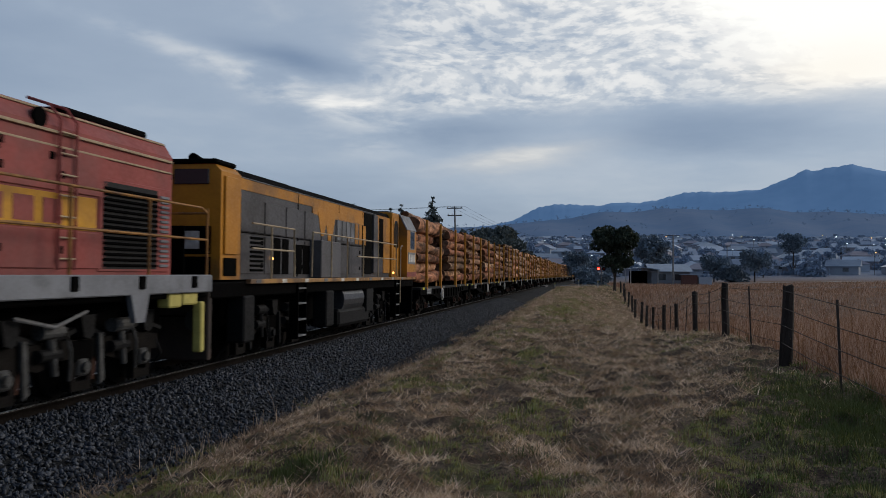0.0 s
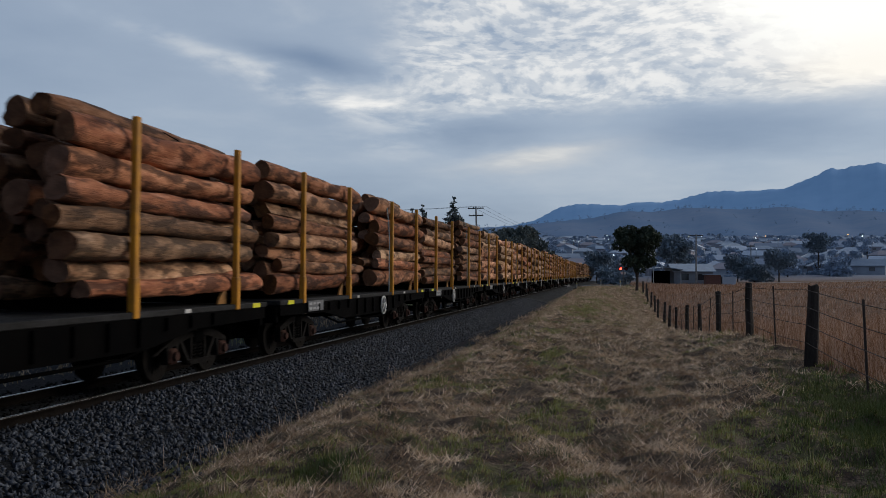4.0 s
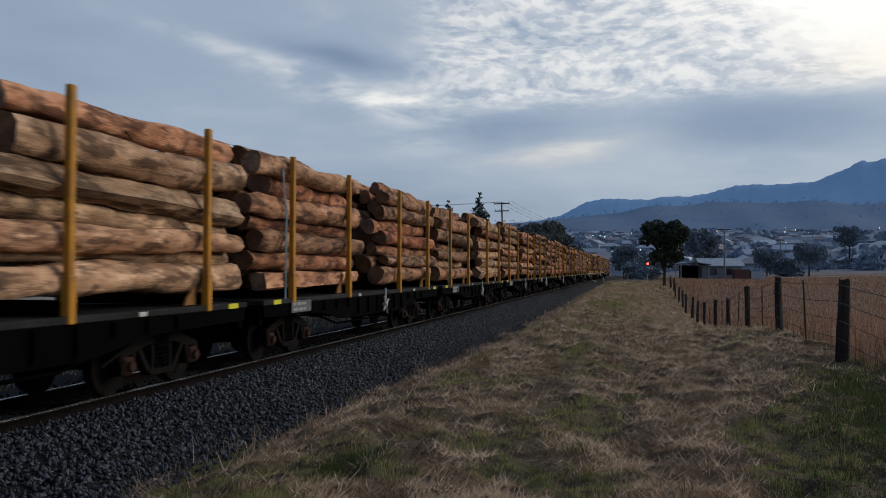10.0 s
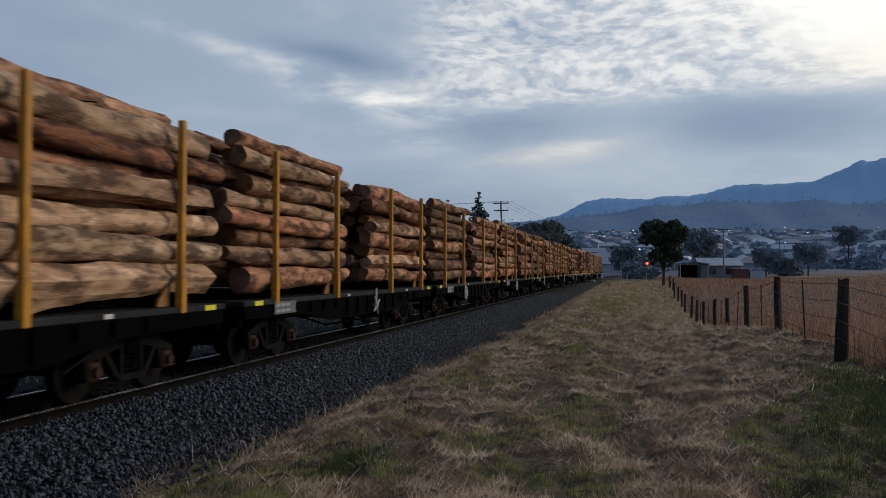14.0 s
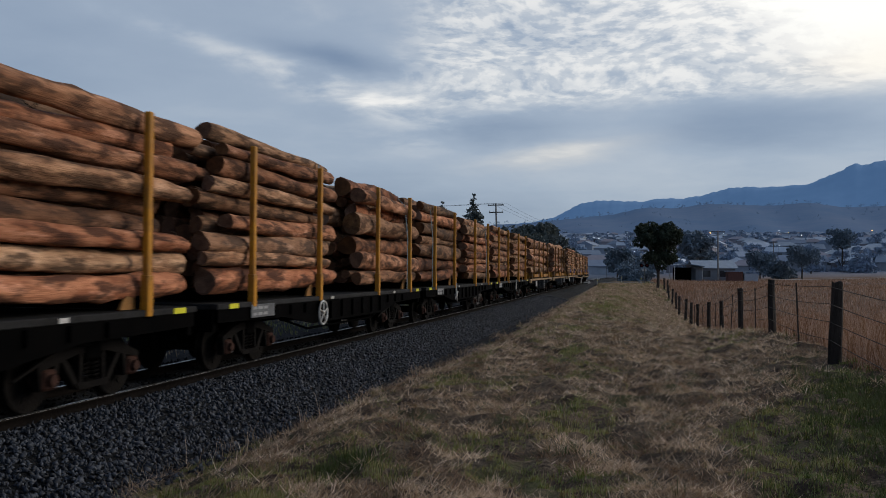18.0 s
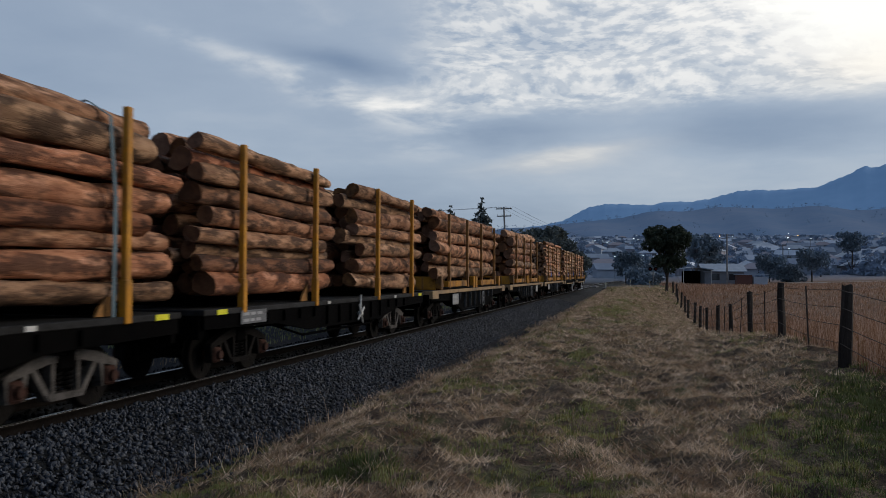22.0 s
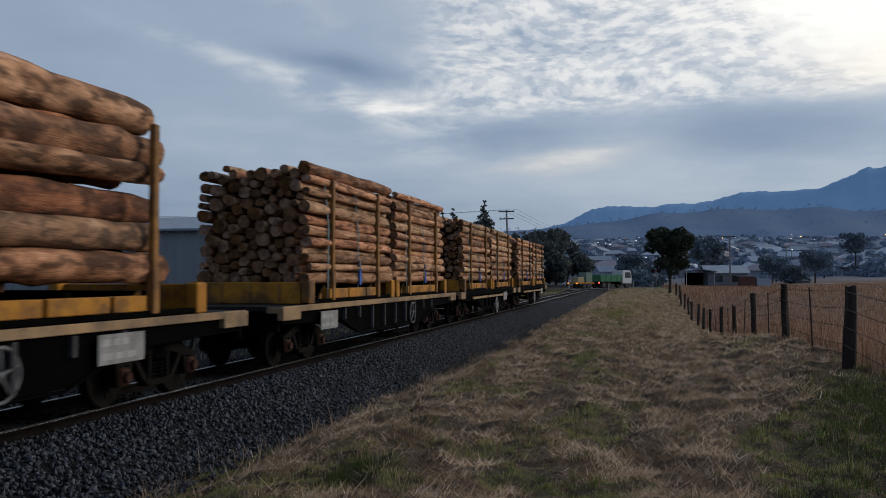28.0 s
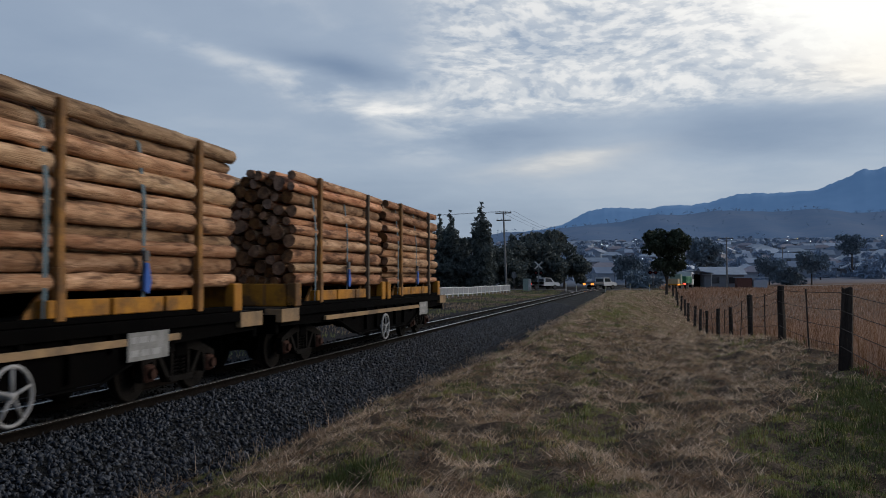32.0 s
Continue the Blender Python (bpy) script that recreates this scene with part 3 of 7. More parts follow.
    z = z + np.minimum(rise, 46 + 0.012 * np.maximum(y - 1100, 0))
    z = z + 0.9 * sst(x, 14, 60) * sst(y, 90, 170)
    return z


def make_ground():
    ys = np.concatenate([np.arange(-30, 0, 2.5), np.arange(0, 5, 0.5), np.arange(5, 20, 0.085), np.arange(20, 50, 0.2), np.arange(50, 160, 2.0), np.geomspace(160, 2500, 70), [2800, 3200, 3700, 4300]])
    xr = np.concatenate([np.arange(0, 3.6, 0.085), np.arange(3.6, 9, 0.3), np.geomspace(9, 2600, 60)])
    xl = -np.concatenate([np.arange(0.085, 4.8, 0.085), np.arange(4.8, 24, 0.4), np.geomspace(24, 3000, 60)])
    xs = np.concatenate([xl[::-1], xr])
    X, Y = np.meshgrid(xs, ys)
    Z = ground_z(X, Y)
    v = np.stack([X, Y, Z], -1).reshape(-1, 3)
    ny, nx = X.shape
    i = np.arange((ny - 1) * (nx - 1))
    r, c = i // (nx - 1), i % (nx - 1)
    a = r * nx + c
    f = np.stack([a, a + 1, a + nx + 1, a + nx], -1)
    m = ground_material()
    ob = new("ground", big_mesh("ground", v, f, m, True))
    tagged(ob, "dry grass ground with green patches, rising to a brown hill", "ground", kind="structure")


def ground_material():
    m = bpy.data.materials.new("dry_grassland")
    m.use_nodes = True
    nt = m.node_tree
    b = nt.nodes["Principled BSDF"]
    N, L = nt.nodes.new, nt.links.new
    tc = N("ShaderNodeTexCoord")

    def noise_at(s, d=5, r=0.6):
        n = N("ShaderNodeTexNoise")
        n.inputs["Scale"].default_value, n.inputs["Detail"].default_value, n.inputs["Roughness"].default_value = s, d, r
        L(tc.outputs["Object"], n.inputs["Vector"])
        return n.outputs["Fac"]

    def ranged(v, lo, hi):
        n = N("ShaderNodeMapRange")
        L(v, n.inputs[0])
        n.inputs[1].default_value, n.inputs[2].default_value = lo, hi
        return n.outputs[0]

    def mix(f, a, c):
        n = N("ShaderNodeMix")
        n.data_type = "RGBA"
        L(f, n.inputs[0])
        for i, v in ((6, a), (7, c)):
            if isinstance(v, tuple):
                n.inputs[i].default_value = (*v, 1)
            else:
                L(v, n.inputs[i])
        return n.outputs[2]
    # litter and bare soil under the tufts
    straw = mix(ranged(noise_at(34, 8, 0.75), 0.36, 0.62), (0.285, 0.205, 0.134), (0.042, 0.031, 0.023))
    straw = mix(ranged(noise_at(3.4, 6, 0.65), 0.47, 0.60), straw, mix(ranged(noise_at(40, 6, 0.7), 0.4, 0.6), (0.095, 0.062, 0.043), (0.028, 0.021, 0.017)))
    green = mix(ranged(noise_at(30, 7, 0.7), 0.36, 0.64), (0.050, 0.056, 0.022), (0.140, 0.125, 0.062))
    col = mix(ranged(noise_at(1.5, 5, 0.6), 0.54, 0.64), straw, green)
    pad = N("ShaderNodeMath")
    pad.operation = "MULTIPLY"
    sep = N("ShaderNodeSeparateXYZ")
    L(tc.outputs["Object"], sep.inputs[0])
    L(ranged(sep.outputs[0], 3.1, 3.9), pad.inputs[0])
    L(ranged(sep.outputs[1], 10, 24), pad.inputs[1])
    col = mix(pad.outputs[0], col, mix(ranged(noise_at(1.2, 6, 0.7), 0.35, 0.65), (0.21, 0.13, 0.088), (0.13, 0.084, 0.058)))
    # dark gravelly strip beside the ballast
    rel = N("ShaderNodeMath")
    rel.operation = "MULTIPLY_ADD"
    L(noise_at(1.6, 5), rel.inputs[0])
    rel.inputs[1].default_value = 0.9
    far_on = N("ShaderNodeMath")
    far_on.operation = "ADD"
    L(ranged(sep.outputs[1], 35, 70), far_on.inputs[0])
    L(sep.outputs[0], far_on.inputs[1])
    near_on = N("ShaderNodeMath")
    near_on.operation = "ADD"
    L(ranged(sep.outputs[1], 9.6, 8.2), near_on.inputs[0])
    L(far_on.outputs[0], near_on.inputs[1])
    L(near_on.outputs[0], rel.inputs[2])
    col = mix(ranged(rel.outputs[0], -3.55, -3.25), mix(ranged(noise_at(28, 6, 0.7), 0.38, 0.62), (0.034, 0.032, 0.034), (0.010, 0.0095, 0.010)), col)
    # distance haze: the far ground's colour is blended to a painted blue-grey
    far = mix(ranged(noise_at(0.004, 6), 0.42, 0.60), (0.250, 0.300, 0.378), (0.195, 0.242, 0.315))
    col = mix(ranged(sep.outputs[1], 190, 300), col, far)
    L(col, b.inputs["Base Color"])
    b.inputs["Roughness"].default_value = 0.95
    b.inputs["Specular IOR Level"].default_value = 0.1
    bn = N("ShaderNodeBump")
    bn.inputs["Strength"].default_value, bn.inputs["Distance"].default_value = 0.8, 0.05
    L(noise_at(24, 6), bn.inputs["Height"])
    L(bn.outputs[0], b.inputs["Normal"])
    return m


make_ground()


def make_mountains():
    """Forested ranges that close the valley, on a wide arc."""
    az = np.radians(np.linspace(-75, 62, 900))
    px = np.degrees(az)
    knots = ((-75, 0.060), (-50, 0.080), (-40, 0.075), (-28, 0.050), (-12, 0.045), (-6.2, 0.0558), (-4.76, 0.0622), (-4.0, 0.0705), (-3.1, 0.0774), (-1.9, 0.0800), (0.6, 0.0779),
             (1.7, 0.0815), (3.1, 0.0808), (4.4, 0.0843), (5.8, 0.0912), (6.8, 0.0926), (8.1, 0.0915), (10.7, 0.0937), (11.2, 0.0993), (12.2, 0.1050), (12.7, 0.1110), (13.07, 0.1138),
             (13.55, 0.1115), (14.2, 0.1144), (15.7, 0.1174), (16.8, 0.1113), (20, 0.100), (26, 0.086), (62, 0.07))
    h = 0.0016 + np.interp(px, [k[0] for k in knots], [k[1] for k in knots])
    h = np.convolve(np.pad(h, 1, mode="edge"), np.ones(3) / 3, "valid")
    h = h + 0.00035 * np.sin(px * 5.3 + 1) + 0.00025 * np.sin(px * 13.0) + 0.0002 * np.sin(px * 29.0)
    broad = np.convolve(np.pad(h, 40, mode="edge"), np.ones(81) / 81, "valid")
    rows = 14
    v = []
    for j in range(rows):
        s = j / (rows - 1)
        R = 4300 - 900 * (1 - s) + 60 * np.sin(px * 0.9 + 3 * s) * (1 - s)
        v.append(np.stack([R * np.sin(az), R * np.cos(az), -5 + 4300 * (broad + (h - broad) * s ** 4) * s ** 0.9 + 14 * np.sin(px * 2.1 + 5 * s) * s * (1 - s)], -1))
    v.append(v[-1] + np.array([0, 300, -260]))
    v = np.array(v)
    n = len(az)
    i = np.arange(rows * (n - 1))
    a = i // (n - 1) * n + i % (n - 1)
    f = np.stack([a, a + 1, a + n + 1, a + n], -1)
    # the range's blue base and faint emission are painted distance haze
    m = hazy("haze_blue_forest_range", (0.120, 0.190, 0.310), (0.088, 0.150, 0.262), (0.038, 0.078, 0.142), 0.0025, 0.012)
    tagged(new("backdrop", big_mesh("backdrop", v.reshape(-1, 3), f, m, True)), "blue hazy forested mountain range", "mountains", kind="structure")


def make_hill():
    """The lower brown grassy hill before the range, dotted with trees along its crest."""
    az = np.radians(np.linspace(-40, 60, 320))
    px = np.degrees(az)
    crest = ((-40, 0.016), (-14, 0.034), (-10, 0.0486), (-8.5, 0.0535), (-6.3, 0.0565), (-4.8, 0.0570), (-2.9, 0.0620), (-1.1, 0.0656), (0.3, 0.0698), (2.4, 0.0724), (4.1, 0.0744), (7.5, 0.0735),
             (10.7, 0.0731), (12.2, 0.0711), (14.3, 0.068), (20, 0.064), (60, 0.055))
    h = np.interp(px, [k[0] for k in crest], [k[1] for k in crest])
    h = np.convolve(np.pad(h, 4, mode="edge"), np.ones(9) / 9, "valid") + 0.0004 * np.sin(px * 1.9) + 0.0003 * np.sin(px * 7.0)
    rows = 18
    v = []
    for j in range(rows):
        s = j / (rows - 1)
        R = 1500 + 1000 * s + 40 * np.sin(px * 1.3 + 4 * s)
        v.append(np.stack([R * np.sin(az), R * np.cos(az), 44 + (2500 * h - 44) * s ** 1.1 + 3 * np.sin(px * 2.3 + 7 * s) * s * (1 - s)], -1))
    v = np.array(v)
    n = len(az)
    i = np.arange((rows - 1) * (n - 1))
    a = i // (n - 1) * n + i % (n - 1)
    f = np.stack([a, a + 1, a + n + 1, a + n], -1)
    # haze is painted into the hill's colour and emission
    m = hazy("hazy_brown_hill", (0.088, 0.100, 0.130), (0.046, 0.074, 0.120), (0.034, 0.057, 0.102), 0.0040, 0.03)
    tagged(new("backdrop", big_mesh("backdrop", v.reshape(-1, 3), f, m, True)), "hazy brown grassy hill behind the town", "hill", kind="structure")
    rng = np.random.default_rng(31)
    k = (n * (0.5 + 0.5 * np.sin(np.sort(rng.random(900)) * 40)) * 0.999).astype(int)
    j = np.where(rng.random(900) < 0.6, rows - 1, rng.integers(2, rows, 900))
    c = v[j, k] + rng.normal(0, 6, (900, 3)) * np.array([1, 1, 0.2])
    cs = np.repeat(c, 3, 0) + rng.normal(0, 3.0, (2700, 3)) + np.array([0, 0, 3.0])
    lv, lf = leaf_cloud(rng, cs, np.full(2700, 3.0), 22000, 1.3)
    # the hill trees carry the same painted haze
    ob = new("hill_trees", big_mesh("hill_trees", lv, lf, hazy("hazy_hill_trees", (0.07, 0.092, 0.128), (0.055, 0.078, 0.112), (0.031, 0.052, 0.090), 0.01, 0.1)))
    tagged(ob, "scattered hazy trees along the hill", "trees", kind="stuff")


make_mountains()
make_hill()


# ---- track ----
def track_strip(name, profile, mats, y0, y1, step, kind_label, slots=None):
    """A profile of (offset, z) drawn along the track."""
    ys = np.arange(y0, y1 + step, step)
    prof = np.array(profile)
    cx = track_x(ys)
    v = np.stack([cx[:, None] + prof[None, :, 0], np.repeat(ys[:, None], len(prof), 1), np.repeat(prof[None, :, 1], len(ys), 0)], -1)
    k = len(prof)
    i = np.arange((len(ys) - 1) * (k - 1))
    r, c = i // (k - 1), i % (k - 1)
    a = r * k + c
    f = np.stack([a, a + 1, a + k + 1, a + k], -1)
    me = big_mesh(name, v.reshape(-1, 3), f, mats)
    if slots:
        me.polygons.foreach_set("material_index", np.array(slots, np.int32)[c])
    ob = new(name, me)
    tagged(ob, kind_label, name.replace("_", " "), kind="structure")
    return ob


def make_track():
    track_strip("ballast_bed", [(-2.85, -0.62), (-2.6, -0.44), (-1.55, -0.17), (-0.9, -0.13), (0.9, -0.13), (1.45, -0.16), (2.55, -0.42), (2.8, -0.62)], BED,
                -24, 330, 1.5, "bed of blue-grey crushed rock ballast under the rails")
    for s in (-1, 1):
        o = s * 0.57
        w = 0.036
        prof = [(o - 0.065, -0.16), (o - 0.065, -0.145), (o - 0.012, -0.125), (o - 0.012, -0.045), (o - w, -0.03), (o - w, -0.006), (o - w + 0.008, 0.0),
                (o + w - 0.008, 0.0), (o + w, -0.006), (o + w, -0.03), (o + 0.012, -0.045), (o + 0.012, -0.125), (o + 0.065, -0.145), (o + 0.065, -0.16)]
        sl = [1, 1, 1, 1, 1, 0, 0, 0, 1, 1, 1, 1, 1]
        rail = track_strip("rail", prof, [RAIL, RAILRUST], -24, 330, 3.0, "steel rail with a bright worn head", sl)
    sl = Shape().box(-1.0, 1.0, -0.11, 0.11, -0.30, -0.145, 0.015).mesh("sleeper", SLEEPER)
    bed = bpy.data.objects["ballast_bed"]
    for i in range(150):
        y = -6 + i * 0.68
        part("sleeper", sl, None, bed, at=pose(float(track_x(y)), y, 0.012))


make_track()


def make_road():
    """The road over the level crossing and the lane that climbs to the right behind the field."""
    for lo, hi in ((-60, -8.75), (-6.1, 40)):
        xs = np.linspace(lo, hi, 24)
        yc = 128 + 0.0 * xs
        v = []
        for x, y in zip(xs, yc):
            for o in (-3.4, 3.4):
                z = float(ground_z(x, y + o)) + 0.05
                v.append((x, y + o, z))
        n = len(xs)
        f = np.array([(2 * i, 2 * i + 2, 2 * i + 3, 2 * i + 1) for i in range(n - 1)])
        tagged(new("road", big_mesh("road", np.array(v), f, ROADM)), "grey asphalt road over the level crossing", "road", kind="structure")
    s = Shape()
    for x0, x1 in ((-8.74, -8.08), (-7.9, -6.96), (-6.78, -6.12)):
        s.box(x0, x1, 123.8, 132.2, -0.3, 0.02, 0.01)
    tagged(new("pavement", s.mesh("pavement", ROADM)), "asphalt panels between the rails of the crossing", "pavement", kind="structure")
    xs = np.linspace(24, 210, 60)
    v = []
    for x in xs:
        y = 168 + (x - 24) * 0.10
        for o in (-2.2, 2.2):
            v.append((x, y + o, float(ground_z(x, y + o)) + 0.12))
    f = np.array([(2 * i, 2 * i + 2, 2 * i + 3, 2 * i + 1) for i in range(len(xs) - 1)])
    tagged(new("road", big_mesh("road", np.array(v), f, mat("pale_gravel_lane", (0.30, 0.28, 0.26), (0.22, 0.21, 0.20), rough=0.95, scale=1, fine=12))),
           "pale gravel lane behind the dry field", "road", kind="structure")


make_road()

# ---- train: parts shared by the wagons ----
TRAIN = []      # (thing, place along the train)


def make_wheelset():
    s = Shape()
    s.tube((-0.8, 0, 0), (0.8, 0, 0), 0.07, n=10)
    for e in (-1, 1):
        a, b = (0.50 * e, 0, 0), (0.60 * e, 0, 0)
        s.tube(a, b, 0.40, 0.39, n=24)
        s.tube((0.49 * e, 0, 0), (0.505 * e, 0, 0), 0.43, 0.43, n=24)
        s.tube((0.60 * e, 0, 0), (0.612 * e, 0, 0), 0.33, 0.16, n=24)
        for k in range(4):
            t = k * math.pi / 2
            s.tube((0.60 * e, 0.24 * math.cos(t), 0.24 * math.sin(t)), (0.618 * e, 0.24 * math.cos(t), 0.24 * math.sin(t)), 0.04, n=6)
    return s.mesh("wheelset", BOGIE, False)


def make_side_frame(e, paint=BOGIE):
    """A cast side frame with its two pedestals, window and springs."""
    s = Shape()
    x0, x1 = 0.74 * e, 0.86 * e
    lo, hi = min(x0, x1), max(x0, x1)
    top = [(-1.02, 0.50), (-1.02, 0.58), (-0.62, 0.72), (-0.30, 0.78), (0.30, 0.78), (0.62, 0.72), (1.02, 0.58), (1.02, 0.50), (0.62, 0.58), (0.30, 0.65),
           (-0.30, 0.65), (-0.62, 0.58)]
    s.prism(top, 0, lo, hi)
    for k in (-1, 1):
        s.prism([(k * 0.66, 0.66), (k * 0.56, 0.66), (k * 0.24, 0.24), (k * 0.34, 0.24)], 0, lo, hi)
        s.prism([(k * 1.02, 0.56), (k * 0.98, 0.28), (k * 0.92, 0.28), (k * 0.94, 0.56)], 0, lo, hi)
        s.prism([(k * 0.64, 0.62), (k * 0.70, 0.28), (k * 0.76, 0.28), (k * 0.72, 0.62)], 0, lo, hi)
        s.prism([(k * 0.26, 0.70), (k * 0.20, 0.70), (k * 0.20, 0.26), (k * 0.26, 0.26)], 0, lo, hi)
    s.prism([(-0.36, 0.30), (-0.30, 0.22), (0.30, 0.22), (0.36, 0.30)], 0, lo - 0.02, hi + 0.02)
    return s.mesh("side_frame", paint)


def make_spring():
    """A coil spring standing on z = 0."""
    pts = [(0.055 * math.cos(t), 0.055 * math.sin(t), 0.26 * t / 31.4) for t in np.linspace(0, 31.4, 46)]
    return Shape().path(pts, 0.014, 4).mesh("spring", BOGIE)


WHEELSET = make_wheelset()
DUSTY = mat("dusty_grey_casting", (0.11, 0.10, 0.093), (0.030, 0.027, 0.025), spec=0.15, rough=0.75, scale=5, fine=40, bump=0.2)
SIDES = {(e, d): make_side_frame(e, DUSTY if d else BOGIE) for e in (-1, 1) for d in (False, True)}
SPRING = make_spring()
AXLEBOX = Shape().box(-0.10, 0.10, -0.115, 0.115, -0.12, 0.12, 0.03).tube((-0.14, 0, 0), (0.15, 0, 0), 0.085, 0.07, 12).mesh("axle_box", RUST)
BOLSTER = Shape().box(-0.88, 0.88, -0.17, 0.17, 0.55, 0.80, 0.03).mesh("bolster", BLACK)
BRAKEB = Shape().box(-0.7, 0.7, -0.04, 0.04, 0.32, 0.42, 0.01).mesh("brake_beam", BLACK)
SPIN = []


def add_bogie(parent, y, base=1.70, dusty=False):
    b = part("bogie", BOLSTER, None, parent, "grimy cast bogie", at=pose(0, y, 0))
    for e in (-1, 1):
        part("side_frame", SIDES[e, dusty], None, b, "dusty pale grey side frame" if dusty else "")
        for k in (-0.1, 0.1):
            part("spring", SPRING, None, b, at=pose(0.80 * e, k, 0.31))
        for k in (-1, 1):
            part("axle_box", AXLEBOX, None, b, "rust-red axle box", at=pose(0.80 * e, k * base / 2, 0.40))
    for k in (-1, 1):
        w = part("wheelset", WHEELSET, None, b, at=pose(0, k * base / 2, 0.40))
        SPIN.append((w, parent, y + k * base / 2, k * base / 2))
        part("brake_beam", BRAKEB, None, b, at=pose(0, k * 0.30, 0))
    return b


def make_coupler():
    s = Shape().box(-0.09, 0.09, -0.42, 0.05, 0.72, 0.92, 0.03)
    s.box(-0.15, 0.15, 0.03, 0.30, 0.66, 0.98, 0.05)
    s.tube((0.30, -0.1, 0.95), (0.95, -0.1, 0.97), 0.02, n=6)
    return s.mesh("coupler", BLACK)


COUPLER = make_coupler()
HOSE = Shape().path([(0.45, -0.05, 0.9), (0.45, 0.12, 0.72), (0.42, 0.2, 0.5), (0.38, 0.33, 0.45)], 0.025, 6).mesh("brake_hose", BLACK)


def hand_wheel(R, paint=WHITE):
    s = Shape().ring((0, 0, 0), (1, 0, 0), R, 0.022, 24, 6)
    for k in range(5):
        t = 2 * math.pi * k / 5 + 0.3
        s.tube((0.01, 0, 0), (0, R * math.cos(t), R * math.sin(t)), 0.02, 0.016, 6)
    s.tube((-0.28, 0, 0), (0.03, 0, 0), 0.045, n=8)
    return s.mesh("hand_wheel", paint, True)


def hand_cross():
    s = Shape()
    for k in range(4):
        t = math.pi / 2 * k + 0.55
        s.tube((0, 0.04 * math.cos(t), 0.04 * math.sin(t)), (0.01, 0.25 * math.cos(t), 0.25 * math.sin(t)), 0.03, 0.022, 6)
    s.tube((-0.28, 0, 0), (0.04, 0, 0), 0.05, n=8)
    s.tube((0, 0, 0.1), (0, 0, 0.42), 0.025, n=6)
    return s.mesh("hand_brake_lever", WHITE)


WHEEL_A, WHEEL_B, CROSS = hand_wheel(0.235), hand_wheel(0.30, BAR), hand_cross()
WHEEL_DULL = hand_wheel(0.28, PLATE)


def stencil(parent, x, y, z, w, h, cols, seed, m=BAR, plate=PLATE):
    """A data plate with rows of unreadable bars."""
    r = random.Random(seed)
    p = part("data_plate", Shape().box(x - 0.012, x, y - w / 2, y + w / 2, z - h / 2, z + h / 2, 0.003), plate, parent, "grey plate with faded white bars")
    for row in range(2):
        yy = y - w / 2 + 0.06
        zz = z + h * (0.12 if row == 0 else -0.34)
        for k in range(3):
            bw = r.uniform(0.12, 0.24) * w
            part("bar", Shape().box(x + 0.001, x + 0.004, yy, yy + bw, zz, zz + h * 0.22), m, p)
            yy += bw + 0.06 * w


STAKES_A = (0.0, 3.2, 7.35, 10.55)
HALF_W = 1.23


def make_stake(z0, z1, mats, lean=0.0, socket=0.55, w=0.11):
    s = Shape().box(-0.045, 0.045, -w / 2, w / 2, z0 + 0.02, z1, 0.012)
    s.box(-0.058, 0.058, -w / 2 - 0.014, w / 2 + 0.014, z0, z0 + socket, 0.012)
    return s.mesh("stake", mats)


STAKE_A = make_stake(1.06, 3.76, YSTEEL)
GUSSET = Shape().prism([(-0.06, 1.16), (-0.42, 1.16), (-0.36, 1.26), (-0.09, 1.50)], 0, -0.16, -0.12).mesh("gusset", YOLD)
BUNK = Shape().box(-1.15, 1.15, -0.09, 0.09, 1.16, 1.33, 0.015).mesh("bunk", BLACK)


